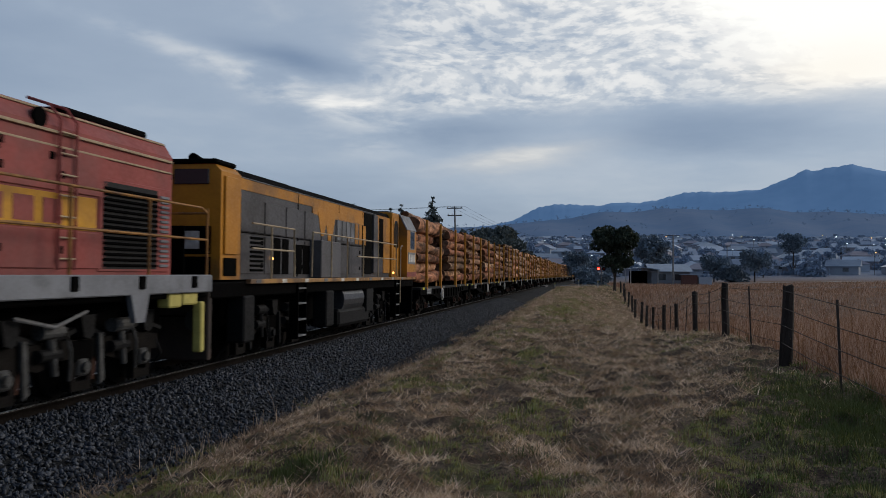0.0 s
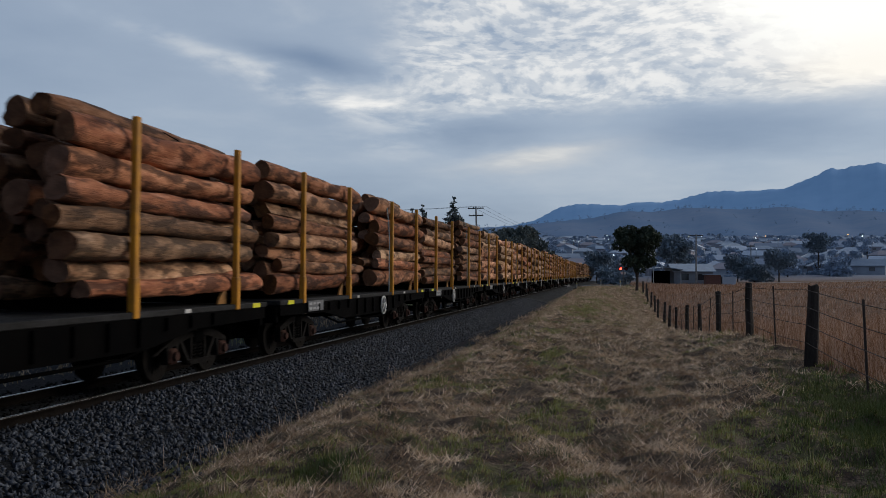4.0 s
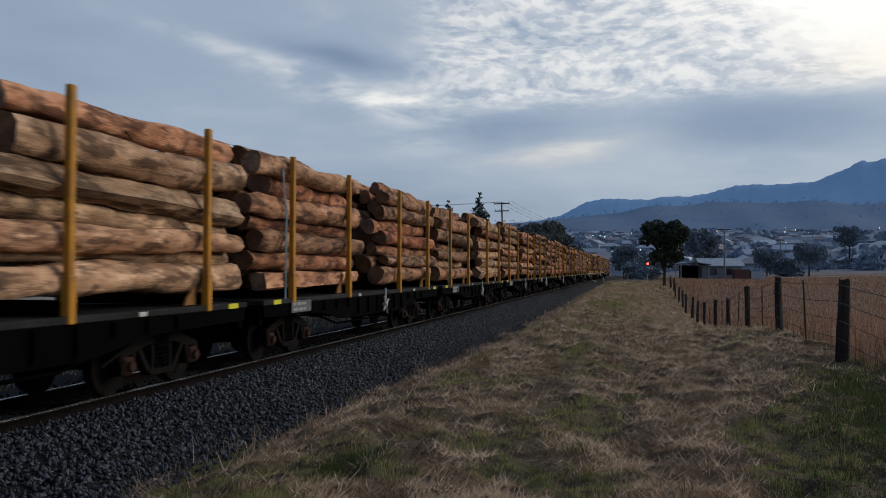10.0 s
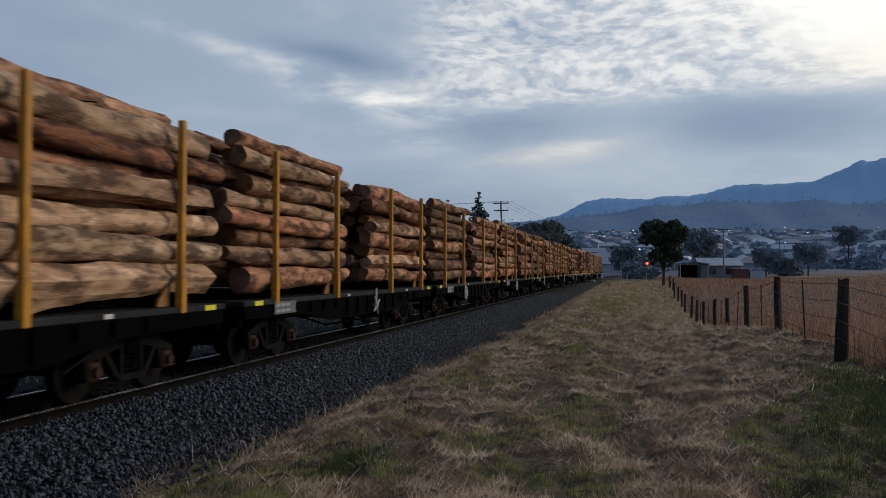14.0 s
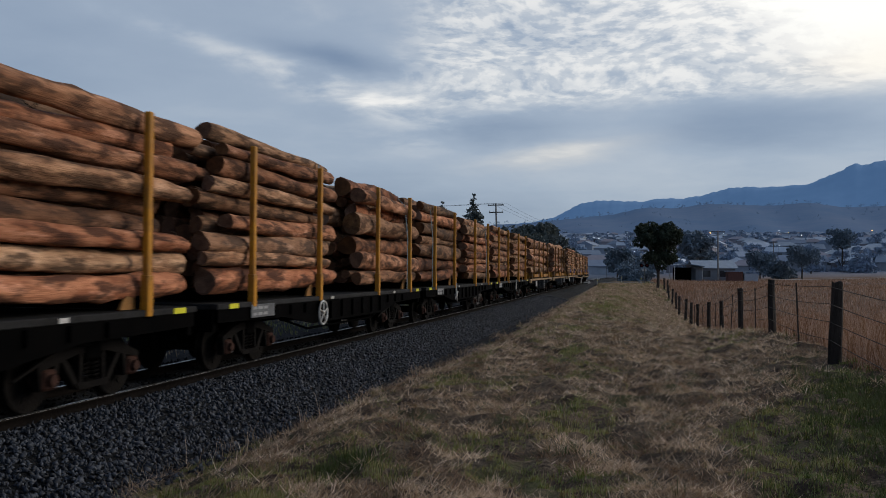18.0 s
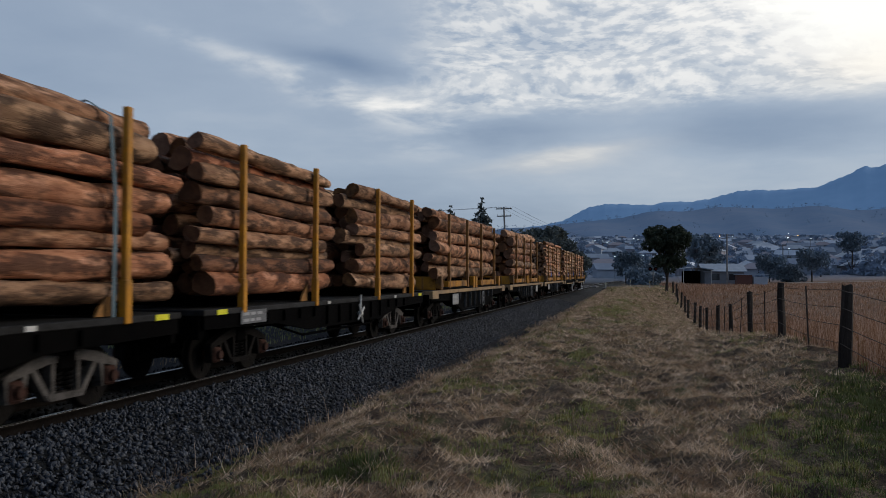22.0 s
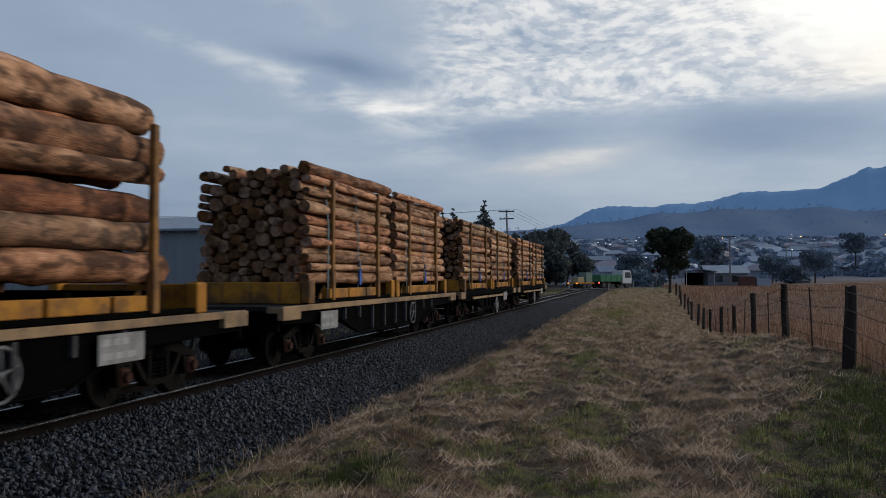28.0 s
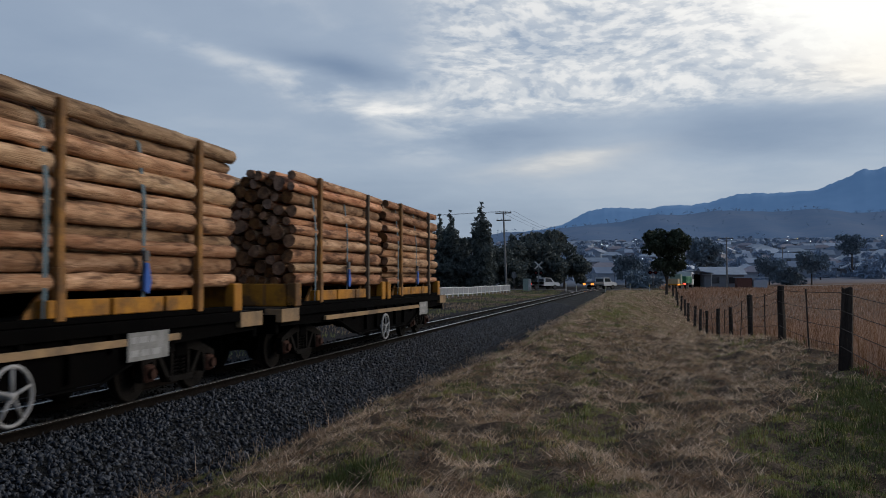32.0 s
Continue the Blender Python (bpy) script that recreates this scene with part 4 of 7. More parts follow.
def flat_wagon(label, seed, wheel, wheel_y=3.25):
    """A black flat wagon with four pairs of yellow stakes. Its origin is under the first stakes."""
    w = thing("log_wagon", label, "wagon", "wagons of the log train")
    r = random.Random(seed)
    y0, y1 = -1.30, 11.85
    part("deck", Shape().box(-HALF_W, HALF_W, y0, y1, 1.06, 1.15, 0.012), DECKM, w, "worn grey steel deck")
    for e in (-1, 1):
        s = Shape()
        x0, x1 = sorted((e * (HALF_W - 0.10), e * (HALF_W - 0.02)))
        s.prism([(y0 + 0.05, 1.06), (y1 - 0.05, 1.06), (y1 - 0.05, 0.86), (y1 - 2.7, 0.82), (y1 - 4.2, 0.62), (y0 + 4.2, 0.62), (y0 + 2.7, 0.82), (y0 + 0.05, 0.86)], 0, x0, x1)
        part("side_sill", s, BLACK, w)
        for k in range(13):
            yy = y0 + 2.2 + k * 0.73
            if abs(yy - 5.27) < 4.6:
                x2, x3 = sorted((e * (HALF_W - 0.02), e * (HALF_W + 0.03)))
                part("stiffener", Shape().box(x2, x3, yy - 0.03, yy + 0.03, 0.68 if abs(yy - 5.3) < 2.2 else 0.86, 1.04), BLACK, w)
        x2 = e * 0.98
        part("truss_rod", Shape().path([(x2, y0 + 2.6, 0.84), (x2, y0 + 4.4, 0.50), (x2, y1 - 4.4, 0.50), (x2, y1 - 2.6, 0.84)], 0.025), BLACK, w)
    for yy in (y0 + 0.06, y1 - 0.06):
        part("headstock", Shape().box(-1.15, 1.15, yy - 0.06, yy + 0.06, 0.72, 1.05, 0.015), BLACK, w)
    for e, yy in ((-1, y0), (1, y1)):
        part("coupler", COUPLER, None, w, at=pose(0, yy, 0, 0, 0, 0 if e > 0 else 180))
        part("brake_hose", HOSE, None, w, at=pose(0, yy, 0, 0, 0, 0 if e > 0 else 180))
    for yy in (y0 + 1.95, y1 - 1.95):
        add_bogie(w, yy, dusty=seed in (19, 20) and yy > 5)
    for yy in STAKES_A:
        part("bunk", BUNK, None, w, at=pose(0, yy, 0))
        for e in (-1, 1):
            st = part("stake", STAKE_A, None, w, "yellow steel stake", at=pose(e * (HALF_W - 0.03), yy, 0))
            if yy in (3.2, 10.55):
                part("gusset", GUSSET, None, st, at=pose(0, 0, 0) if e > 0 else pose(0.28, 0, 0))
    for yy in (y0 + 0.55, y1 - 0.5):
        part("reflector", Shape().box(HALF_W, HALF_W + 0.012, yy - 0.16, yy + 0.16, 1.065, 1.145, 0.003), REFL, w, "yellow-green reflector plate")
    for yy in (3.9, 8.8):
        part("reflector", Shape().box(HALF_W, HALF_W + 0.012, yy - 0.09, yy + 0.09, 1.075, 1.135, 0.003), WHITE, w, "small white marker plate")
    stencil(w, HALF_W + 0.02, y0 + 2.0 if seed % 2 else 0.35, 0.99, 0.95, 0.22, 5, seed)
    if wheel:
        part("hand_wheel", WHEEL_A, None, w, "white spoked hand-brake wheel", at=pose(HALF_W + 0.06, wheel_y, 0.82))
    else:
        part("hand_brake_lever", CROSS, None, w, "white cross-shaped hand-brake lever", at=pose(HALF_W + 0.04, wheel_y, 0.80))
    part("brake_cylinder", Shape().tube((0.2, 4.6, 0.72), (0.2, 5.2, 0.72), 0.17, n=12), BLACK, w)
    part("air_tank", Shape().tube((-0.5, 5.4, 0.68), (-0.5, 6.5, 0.68), 0.2, n=12), BLACK, w)
    part("brake_lever", Shape().path([(0.9, 8.4, 0.45), (0.95, 9.3, 0.8), (0.9, 9.8, 0.75)], 0.02), BOGIE, w)
    return w


# ---- logs ----
LOGS = {}


def log_mesh(kind, k, square=False, span=1.0):
    """A log along y of unit radius, gently crooked and knotty, with sawn ends; span is its length."""
    key = (kind, k, square, span)
    if key in LOGS:
        return LOGS[key]
    r = random.Random(str(key))
    side, end = {"red": (BARK, ENDGRAIN), "pale": (PALE, ENDPALE), "pine": (PINE, ENDPALE), "dark": (DARKBARK, ENDGRAIN)}[kind]
    n, rings = 12, int(18 * span ** 0.6)
    vs, fs, ms = [], [], []
    ph = [r.uniform(0, 6.28) for _ in range(6)]
    wild = 0.45 if kind == "pine" else 1.0
    taper = r.uniform(0.03, 0.10) * r.choice((-1, 1))
    knots = [(r.uniform(-0.45, 0.45), r.uniform(0, 6.28), r.uniform(0.10, 0.32), r.uniform(0.014, 0.035)) for _ in range(int(8 * span))]
    for j in range(rings):
        t = j / (rings - 1) - 0.5
        ox = wild * 0.22 * math.sin(2.6 * t + ph[0]) + 0.07 * math.sin(9 * t + ph[1])
        oz = wild * 0.14 * math.sin(2.9 * t + ph[2]) + 0.06 * math.sin(10 * t + ph[3])
        for i in range(n):
            a = 2 * math.pi * i / n
            rad = 1 + taper * t * 2 + wild * (0.11 * math.sin(2 * a + ph[4] + 2 * t) + 0.08 * math.sin(3 * a + ph[5] - 7 * t) + 0.06 * math.sin(17 * span * t + ph[1]) + r.uniform(-0.06, 0.06))
            for kt, ka, kh, kw in knots:
                rad += kh * math.exp(-((t - kt) * span / kw) ** 2 - (2.2 * math.sin(0.5 * (a - ka))) ** 2)
            if square:
                rad *= 0.86 / max(abs(math.cos(a + 0.3)), abs(math.sin(a + 0.3)), 0.76)
            if j in (0, rings - 1):
                rad *= 0.97
            vs.append((ox + rad * math.cos(a), t * span + r.uniform(-0.004, 0.004), oz + rad * math.sin(a)))
    for j in range(rings - 1):
        for i in range(n):
            fs.append((j * n + i, j * n + (i + 1) % n, (j + 1) * n + (i + 1) % n, (j + 1) * n + i))
            ms.append(0)
    fs += [tuple(range(n)), tuple(range((rings - 1) * n, rings * n))[::-1]]
    ms += [1, 1]
    s = Shape()
    s.v, s.f, s.m = vs, fs, ms
    me = s.mesh("log", [side, end], not square)
    for p in me.polygons:
        if p.material_index == 1:
            p.use_smooth = False
    LOGS[key] = me
    return me


def pack(r, half, z0, z1, rmin, rmax, tries=26, limit=140):
    """Round logs dropped one on another between the stakes: a list of (x, z, radius)."""
    got = []
    fails = 0
    while fails < 16 and len(got) < limit:
        rad = r.uniform(rmin, rmax) if r.random() < 0.8 else r.uniform(rmin, 0.5 * (rmin + rmax))
        best = None
        cand = [half - rad, -half + rad] + [r.uniform(-half + rad, half - rad) for _ in range(tries)]
        for x in cand:
            z = z0 + rad
            for gx, gz, gr in got:
                dx, s = abs(x - gx), (gr + rad) * 1.09
                if dx < s:
                    z = max(z, gz + math.sqrt(s * s - dx * dx))
            if best is None or z < best[1] - 1e-4:
                best = (x, z)
        if best[1] + rad > z1 + r.uniform(-0.06, 0.1):
            fails += 1
            continue
        got.append((*best, rad))
    return got


def log_stack(label, seed, kind, y0, y1, z0, z1, rmin, rmax, strap=None, slab=0.0, wander=0.38, mixk=None, limit=140):
    """A stack of logs that lies from y0 to y1 on its wagon."""
    r = random.Random(seed)
    st = thing("log_stack", label, "log stack", "log loads of the train")
    half = HALF_W - (0.06 if kind == "pine" else 0.11)
    tilt = 0.006 if kind == "pine" else 0.018
    lie = pack(r, half, z0, z1, rmin, rmax, limit=limit)

    def crest(at):
        """The height of the load's top at a distance from its middle."""
        return max([z + math.sqrt(rad * rad - (at - x) ** 2) for x, z, rad in lie if abs(at - x) < rad] or [z1 - 0.3]) + 0.015

    for x, z, rad in lie:
        k = kind if not mixk or r.random() > 0.25 else mixk
        sq = r.random() < slab
        length = (y1 - y0) + r.uniform(-wander, wander)
        yc = 0.5 * (y0 + y1) + r.uniform(-wander, wander)
        if abs(x) < half - 0.45:
            length -= r.uniform(0.0, 0.12) if kind == "pine" else r.uniform(0.3, 1.7) if y1 - y0 < 8 else r.uniform(0.0, 1.2)
        span = 2.2 if y1 - y0 > 8 else 1.0
        ob = part("log", log_mesh("pale" if sq else k, r.randrange(8), sq, span), None, st)
        ob.matrix_basis = Matrix.LocRotScale((x, yc, z), Euler((tilt * r.uniform(-1, 1), r.uniform(0, 6.28), r.choice((0, math.pi)) + 0.55 * tilt * r.uniform(-1, 1))), (rad, length / span, rad))
    if strap:
        for yy, m, tail in strap:
            s = Shape()
            edge_x = HALF_W - 0.12
            side = [(edge_x - 0.03, crest(edge_x - 0.2) - 0.10), (0.75, crest(0.75) + 0.02), (0.35, crest(0.35) + 0.02), (0.0, crest(0.0) + 0.02)]
            pts = [(HALF_W - 0.07, z0 - 0.35), (HALF_W - 0.06, 0.5 * (z0 + z1))] + side + [(-a, b) for a, b in side[-2::-1]] + [(-HALF_W + 0.07, z0 - 0.35)]
            for (xa, za), (xb, zb) in zip(pts, pts[1:]):
                s.add([(xa, yy - 0.035, za), (xa, yy + 0.035, za), (xb, yy + 0.035, zb), (xb, yy - 0.035, zb),
                       (xa + 0.006, yy - 0.035, za + 0.004), (xa + 0.006, yy + 0.035, za + 0.004), (xb + 0.006, yy + 0.035, zb + 0.004), (xb + 0.006, yy - 0.035, zb + 0.004)],
                      [(0, 1, 2, 3), (7, 6, 5, 4), (0, 3, 7, 4), (1, 5, 6, 2)])
            sp = part("strap", s, m, st, "webbing strap over the logs")
            if tail:
                part("strap_tail", Shape().prism([(yy - 0.06, z0 - 0.02), (yy + 0.04, z0 - 0.06), (yy + 0.10, z0 + 0.10), (yy + 0.03, z0 + 0.34), (yy - 0.03, z0 + 0.34)], 0, HALF_W - 0.03, HALF_W + 0.0), STRAPB, sp, "bright blue strap end")
                part("buckle", Shape().box(HALF_W - 0.05, HALF_W, yy - 0.05, yy + 0.05, z0 + 0.36, z0 + 0.5, 0.01), PLATE, sp)
    else:
        ym = 0.5 * (y0 + y1)
        part("tie_wire", Shape().path([(x, ym - 0.1 * x, crest(x) - 0.004) for x in (1.0, 0.7, 0.4, 0.0, -0.4, -0.7, -1.0)], 0.010, 5), BLACK, st)
    return st


PITCH = 13.8
FIRST = 10.6
A_LOADS = [  # kind, r min, r max, share of slabs, second kind - for the front and rear stack of each wagon
    (("red", 0.15, 0.27, 0.05, "pale"), ("red", 0.13, 0.22, 0.0, "dark")),
    (("red", 0.12, 0.20, 0.05, "pale"), ("red", 0.12, 0.23, 0.06, "pale")),
    (("dark", 0.11, 0.19, 0.08, "pale"), ("dark", 0.10, 0.17, 0.0, "red")),
    (("red", 0.14, 0.23, 0.20, "pale"), ("pale", 0.14, 0.24, 0.25, "red")),
    (("red", 0.14, 0.25, 0.12, "pale"), ("red", 0.14, 0.24, 0.10, "pale")),
    (("pale", 0.15, 0.25, 0.22, "red"), ("pale", 0.15, 0.24, 0.30, "red")),
    (("red", 0.14, 0.23, 0.10, "pale"), ("red", 0.13, 0.22, 0.05, "dark")),
    (("dark", 0.13, 0.21, 0.05, "red"), ("red", 0.12, 0.19, 0.12, "dark")),
    (("red", 0.11, 0.19, 0.0, "dark"), ("red", 0.12, 0.24, 0.0, "pale")),
    (("red", 0.13, 0.22, 0.0, "dark"), ("red", 0.11, 0.19, 0.05, "pale")),
    (("red", 0.12, 0.19, 0.03, "dark"), ("red", 0.13, 0.20, 0.0, "pale")),
]
STRAPPED = {k: [(yy, STRAPG, False)] for k, yy in (((1, 1), 7.2), ((2, 1), 7.15), ((3, 0), -0.2), ((4, 0), -0.22), ((5, 0), -0.2), ((7, 0), 3.38), ((8, 0), 3.4), ((8, 1), 10.4), ((9, 0), -0.2), ((9, 1), 10.36),
                                                   ((10, 0), 3.38))}
KINDWORD = {"red": "red-brown stripped eucalypt logs", "pale": "pale rough-split eucalypt logs", "dark": "dark grey-barked logs"}
for i, loads in enumerate(A_LOADS):
    wheel = i in (0, 1, 2, 7, 8)
    w = flat_wagon("black flat wagon with yellow stakes and a " + ("white brake wheel" if wheel else "white brake lever"), 10 + i, wheel, 6.15 if i == 1 else 5.85 if i in (3, 4, 5, 6, 10) else 3.2)
    TRAIN.append((w, FIRST + PITCH * i))
    for j, (k, r0, r1, slab, mk) in enumerate(loads):
        ya = (-1.15, 6.25)[j]
        st = log_stack("stack of " + KINDWORD[k] + " between yellow stakes", 100 + 7 * i + j, k, ya, ya + 5.45, 1.34, 3.80 + 0.22 * random.Random(9 * i + j).random() + {(2, 0): -0.16, (7, 1): -0.10, (8, 0): 0.10}.get((i, j), 0.0), r0, r1, slab=slab, mixk=mk,
                       strap=STRAPPED.get((i, j)))
        TRAIN.append((st, FIRST + PITCH * i))

# ---- rear wagons with log cradles ----
STAKES_B = (0.0, 3.1, 6.0, 9.1)
STAKE_B = make_stake(1.22, 3.70, YOLD, socket=0.6, w=0.12)
STAKE_BK = make_stake(1.22, 3.66, mat("dark_stake_steel", (0.07, 0.06, 0.05), (0.11, 0.08, 0.05), rough=0.7, scale=3, fine=30), socket=0.3, w=0.10)


def log_cradle(yc, dark=False):
    """A yellow flat-rack frame with two pairs of stakes and low end walls, centred on yc."""
    c = thing("log_cradle", "worn yellow steel log cradle with low end walls", "cradle", "log cradles on the rear wagons")
    a, b = yc - 2.9, yc + 2.9
    for e in (-1, 1):
        x0, x1 = sorted((e * (HALF_W - 0.18), e * (HALF_W - 0.02)))
        s = Shape()
        s.box(x0, x1, a, b, 1.18, 1.26, 0.01)
        part("side_rail", s, BLACK, c, "black lower rail")
        for k in range(3):
            ya = a + 1.15 + k * 1.2
            part("side_plate", Shape().box(x0, x1 + (0.004 if e > 0 else 0), ya, ya + (1.12 if k < 2 else 0.7), 1.26, 1.46, 0.012), CRADLEY, c)
        for yy in (a + 0.14, b - 0.14):
            part("corner_post", Shape().box(x0 - 0.02 * (e < 0), x1 + 0.02 * (e > 0), yy - 0.14, yy + 0.14, 1.18, 1.62, 0.02), CRADLEY, c)
        for yy in (yc - 1.55, yc + 1.55):
            st = part("stake", STAKE_BK if dark and yy > yc else STAKE_B, None, c, "worn yellow-brown stake", at=pose(e * (HALF_W - 0.05), yy, 0))
            part("gusset", GUSSET, None, st, at=pose(0, 0, 0.06) if e > 0 else pose(0.28, 0, 0.06))
    for yy in (a + 0.08, b - 0.08):
        part("end_wall", Shape().box(-HALF_W + 0.2, HALF_W - 0.2, yy - 0.06, yy + 0.06, 1.18, 1.60, 0.015), CRADLEY, c, "low yellow end wall")
        for x in (-0.6, 0.0, 0.6):
            part("end_rib", Shape().box(x - 0.03, x + 0.03, yy - 0.08, yy + 0.08, 1.2, 1.58), YOLD, c)
    for yy in (yc - 1.55, yc, yc + 1.55):
        part("cross_beam", Shape().box(-HALF_W + 0.18, HALF_W - 0.18, yy - 0.07, yy + 0.07, 1.30, 1.52, 0.01), BLACK, c)
    return c


RIBM = mat("dull_grey_rib", (0.06, 0.062, 0.066), (0.03, 0.03, 0.032), rough=0.8)


def skeletal_wagon(label, seed, black):
    """A container wagon under two cradles. Its origin is under the first stakes."""
    w = thing("container_wagon", label, "wagon", "wagons of the log train")
    y0, y1 = -2.6 if not black else -2.0, 11.7 if not black else 11.1
    edge = BLACK if black else DECKY
    part("deck", Shape().box(-HALF_W + 0.03, HALF_W - 0.03, y0, y1, 1.08, 1.17, 0.01), DECKM, w, "grimy steel deck")
    for e in (-1, 1):
        x0, x1 = sorted((e * (HALF_W - 0.03), e * (HALF_W + 0.02)))
        if black:
            part("deck_edge", Shape().box(x0, x1, y0, y1, 1.02, 1.175, 0.008), BLACK, w)
            part("side_stripe", Shape().box(x0 - 0.004, x1 + 0.004, y0 + 2.2, y1 - 2.6, 0.86, 0.95, 0.006), DECKY, w, "tan lower flange")
        else:
            part("deck_edge", Shape().box(x0, x1, y0, y1, 1.06, 1.175, 0.008), DECKY, w, "tan painted deck edge")
        s = Shape()
        x2, x3 = sorted((e * (HALF_W - 0.13), e * (HALF_W - 0.06)))
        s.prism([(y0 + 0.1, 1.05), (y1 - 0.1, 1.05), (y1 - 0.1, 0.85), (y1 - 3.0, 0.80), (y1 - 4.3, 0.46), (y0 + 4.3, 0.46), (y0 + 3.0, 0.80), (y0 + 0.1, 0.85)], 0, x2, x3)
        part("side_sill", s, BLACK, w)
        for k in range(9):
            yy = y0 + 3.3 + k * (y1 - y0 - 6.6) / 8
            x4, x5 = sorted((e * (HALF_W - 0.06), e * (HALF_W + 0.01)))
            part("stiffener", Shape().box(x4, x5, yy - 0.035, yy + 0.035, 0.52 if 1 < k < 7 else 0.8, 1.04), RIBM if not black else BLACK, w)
        part("truss_rod", Shape().path([(e * (HALF_W - 0.02), y0 + 2.9, 0.86), (e * (HALF_W - 0.02), y0 + 4.4, 0.44), (e * (HALF_W - 0.02), y1 - 4.4, 0.44), (e * (HALF_W - 0.02), y1 - 2.9, 0.86)], 0.02), BLACK, w)
    for e, yy in ((-1, y0), (1, y1)):
        part("headstock", Shape().box(-1.15, 1.15, yy - 0.06, yy + 0.06, 0.72, 1.06, 0.015), BLACK, w)
        part("end_box", Shape().box(HALF_W - 0.3, HALF_W + 0.03, yy - 0.05 if e < 0 else yy - 0.75, yy + 0.75 if e < 0 else yy + 0.05, 0.92, 1.16, 0.01), DECKY, w, "pinkish-tan end step box")
        part("coupler", COUPLER, None, w, at=pose(0, yy, 0, 0, 0, 0 if e > 0 else 180))
        part("brake_hose", HOSE, None, w, at=pose(0, yy, 0, 0, 0, 0 if e > 0 else 180))
    for yy in (y0 + 1.9, y1 - 1.9):
        add_bogie(w, yy)
    stencil(w, HALF_W + 0.035, {40: 0.7, 41: 8.3, 42: -0.35, 43: 7.7, 44: 8.2}.get(seed, -0.1 if seed % 2 else 8.6), 0.84, 0.95, 0.36, 5, seed, plate=mat("pale_data_plate", (0.27, 0.27, 0.265), (0.17, 0.17, 0.165), rough=0.6))
    if black:
        part("hand_wheel", WHEEL_B, None, w, "white spoked hand-brake wheel", at=pose(HALF_W + 0.07, 5.15 if seed == 43 else 4.2, 0.52))
    else:
        part("hand_wheel", WHEEL_DULL, None, w, "dusty spoked hand-brake wheel", at=pose(HALF_W - 0.02, 6.3, 0.72))
    for k in (-0.3, 0.3):
        part("air_tank", Shape().tube((k, 3.6, 0.7), (k, 4.8, 0.7), 0.18, n=12), BLACK, w)
    return w


B_WAGONS = [(164.1, False), (180.2, False), (196.0, False), (210.7, True), (224.7, True)]
for i, (u, black) in enumerate(B_WAGONS):
    w = skeletal_wagon("black container wagon with a " + ("big white brake wheel" if black else "tan deck edge"), 40 + i, black)
    TRAIN.append((w, u))
    for yc in (1.55, 7.55):
        TRAIN.append((log_cradle(yc, dark=i == 4), u))
    if i < 2:
        st = log_stack("load of long red-brown logs across two cradles", 300 + i, "red", -1.3 if i == 0 else -1.0, 10.3 if i == 0 else 9.55, 1.60, 4.0 if i == 0 else 3.92, 0.15, 0.225, wander=0.5 if i == 0 else 0.2,
                       strap=[(3.6, STRAPG, False)] if i else None, mixk="dark" if i else None)
        TRAIN.append((st, u))
    else:
        for j, yc in enumerate((1.55, 7.55)):
            st = log_stack("stack of slim pale pine logs with blue straps", 320 + 2 * i + j, "pine", yc - 2.75, yc + 2.75, 1.56, (3.90, 3.82, 3.74)[i - 2], 0.072, 0.140, wander=0.07,
                           strap=[(yc + 0.15, STRAPG, True), (yc - 1.75, STRAPG, False)], mixk="pale", limit=190)
            TRAIN.append((st, u))

# ---- locomotives ----
LGREY = mat("loco_grey_paint", (0.078, 0.075, 0.080), (0.058, 0.055, 0.059), rough=0.5, scale=1.5, fine=20, bump=0.06, dirt=(0.032, 0.027, 0.024), dirt_amt=0.65)
LYEL = mat("loco_yellow_paint", (0.46, 0.195, 0.016), (0.34, 0.14, 0.014), rough=0.5, scale=1.5, fine=20, bump=0.06, dirt=(0.10, 0.058, 0.03), dirt_amt=0.6)
LRED = mat("faded_red_paint", (0.29, 0.066, 0.056), (0.205, 0.045, 0.040), rough=0.6, scale=1.2, fine=18, bump=0.08, dirt=(0.16, 0.06, 0.055), dirt_amt=0.6)
LGREYF = mat("grey_frame_paint", (0.20, 0.21, 0.23), (0.14, 0.145, 0.16), rough=0.6, scale=2, fine=25, dirt=(0.05, 0.05, 0.05), dirt_amt=0.6)
UNDER = mat("sooty_grey_paint", (0.009, 0.009, 0.0098), (0.0045, 0.0045, 0.005), rough=0.7, scale=2, fine=25, spec=0.12)
RAILW = mat("cream_handrail", (0.40, 0.31, 0.19), (0.27, 0.20, 0.13), rough=0.5)
SILVER = mat("silver_tank", (0.085, 0.085, 0.09), (0.045, 0.045, 0.05), rough=0.4, metal=0.5, scale=3, fine=25)
WINDOW = glass("dark_window_glass")
LAMPW = glow("warm_white_lamp", (1.0, 0.42, 0.10), 4.0)
LIME = mat("yellow_green_box", (0.50, 0.44, 0.13), (0.36, 0.31, 0.09), rough=0.6)


SILLY = mat("stained_sill_paint", (0.40, 0.22, 0.07), (0.26, 0.13, 0.045), rough=0.6, scale=2.5, fine=25, dirt=(0.07, 0.05, 0.04), dirt_amt=0.75)
BANDY = mat("broad_band_yellow", (0.60, 0.31, 0.025), (0.48, 0.23, 0.022), rough=0.55, scale=1.5, fine=20, dirt=(0.22, 0.11, 0.04), dirt_amt=0.5)
CAST = mat("pale_grimy_casting", (0.085, 0.086, 0.086), (0.022, 0.022, 0.0215), rough=0.6, scale=5, fine=40, dirt=(0.02, 0.02, 0.02), dirt_amt=0.7)


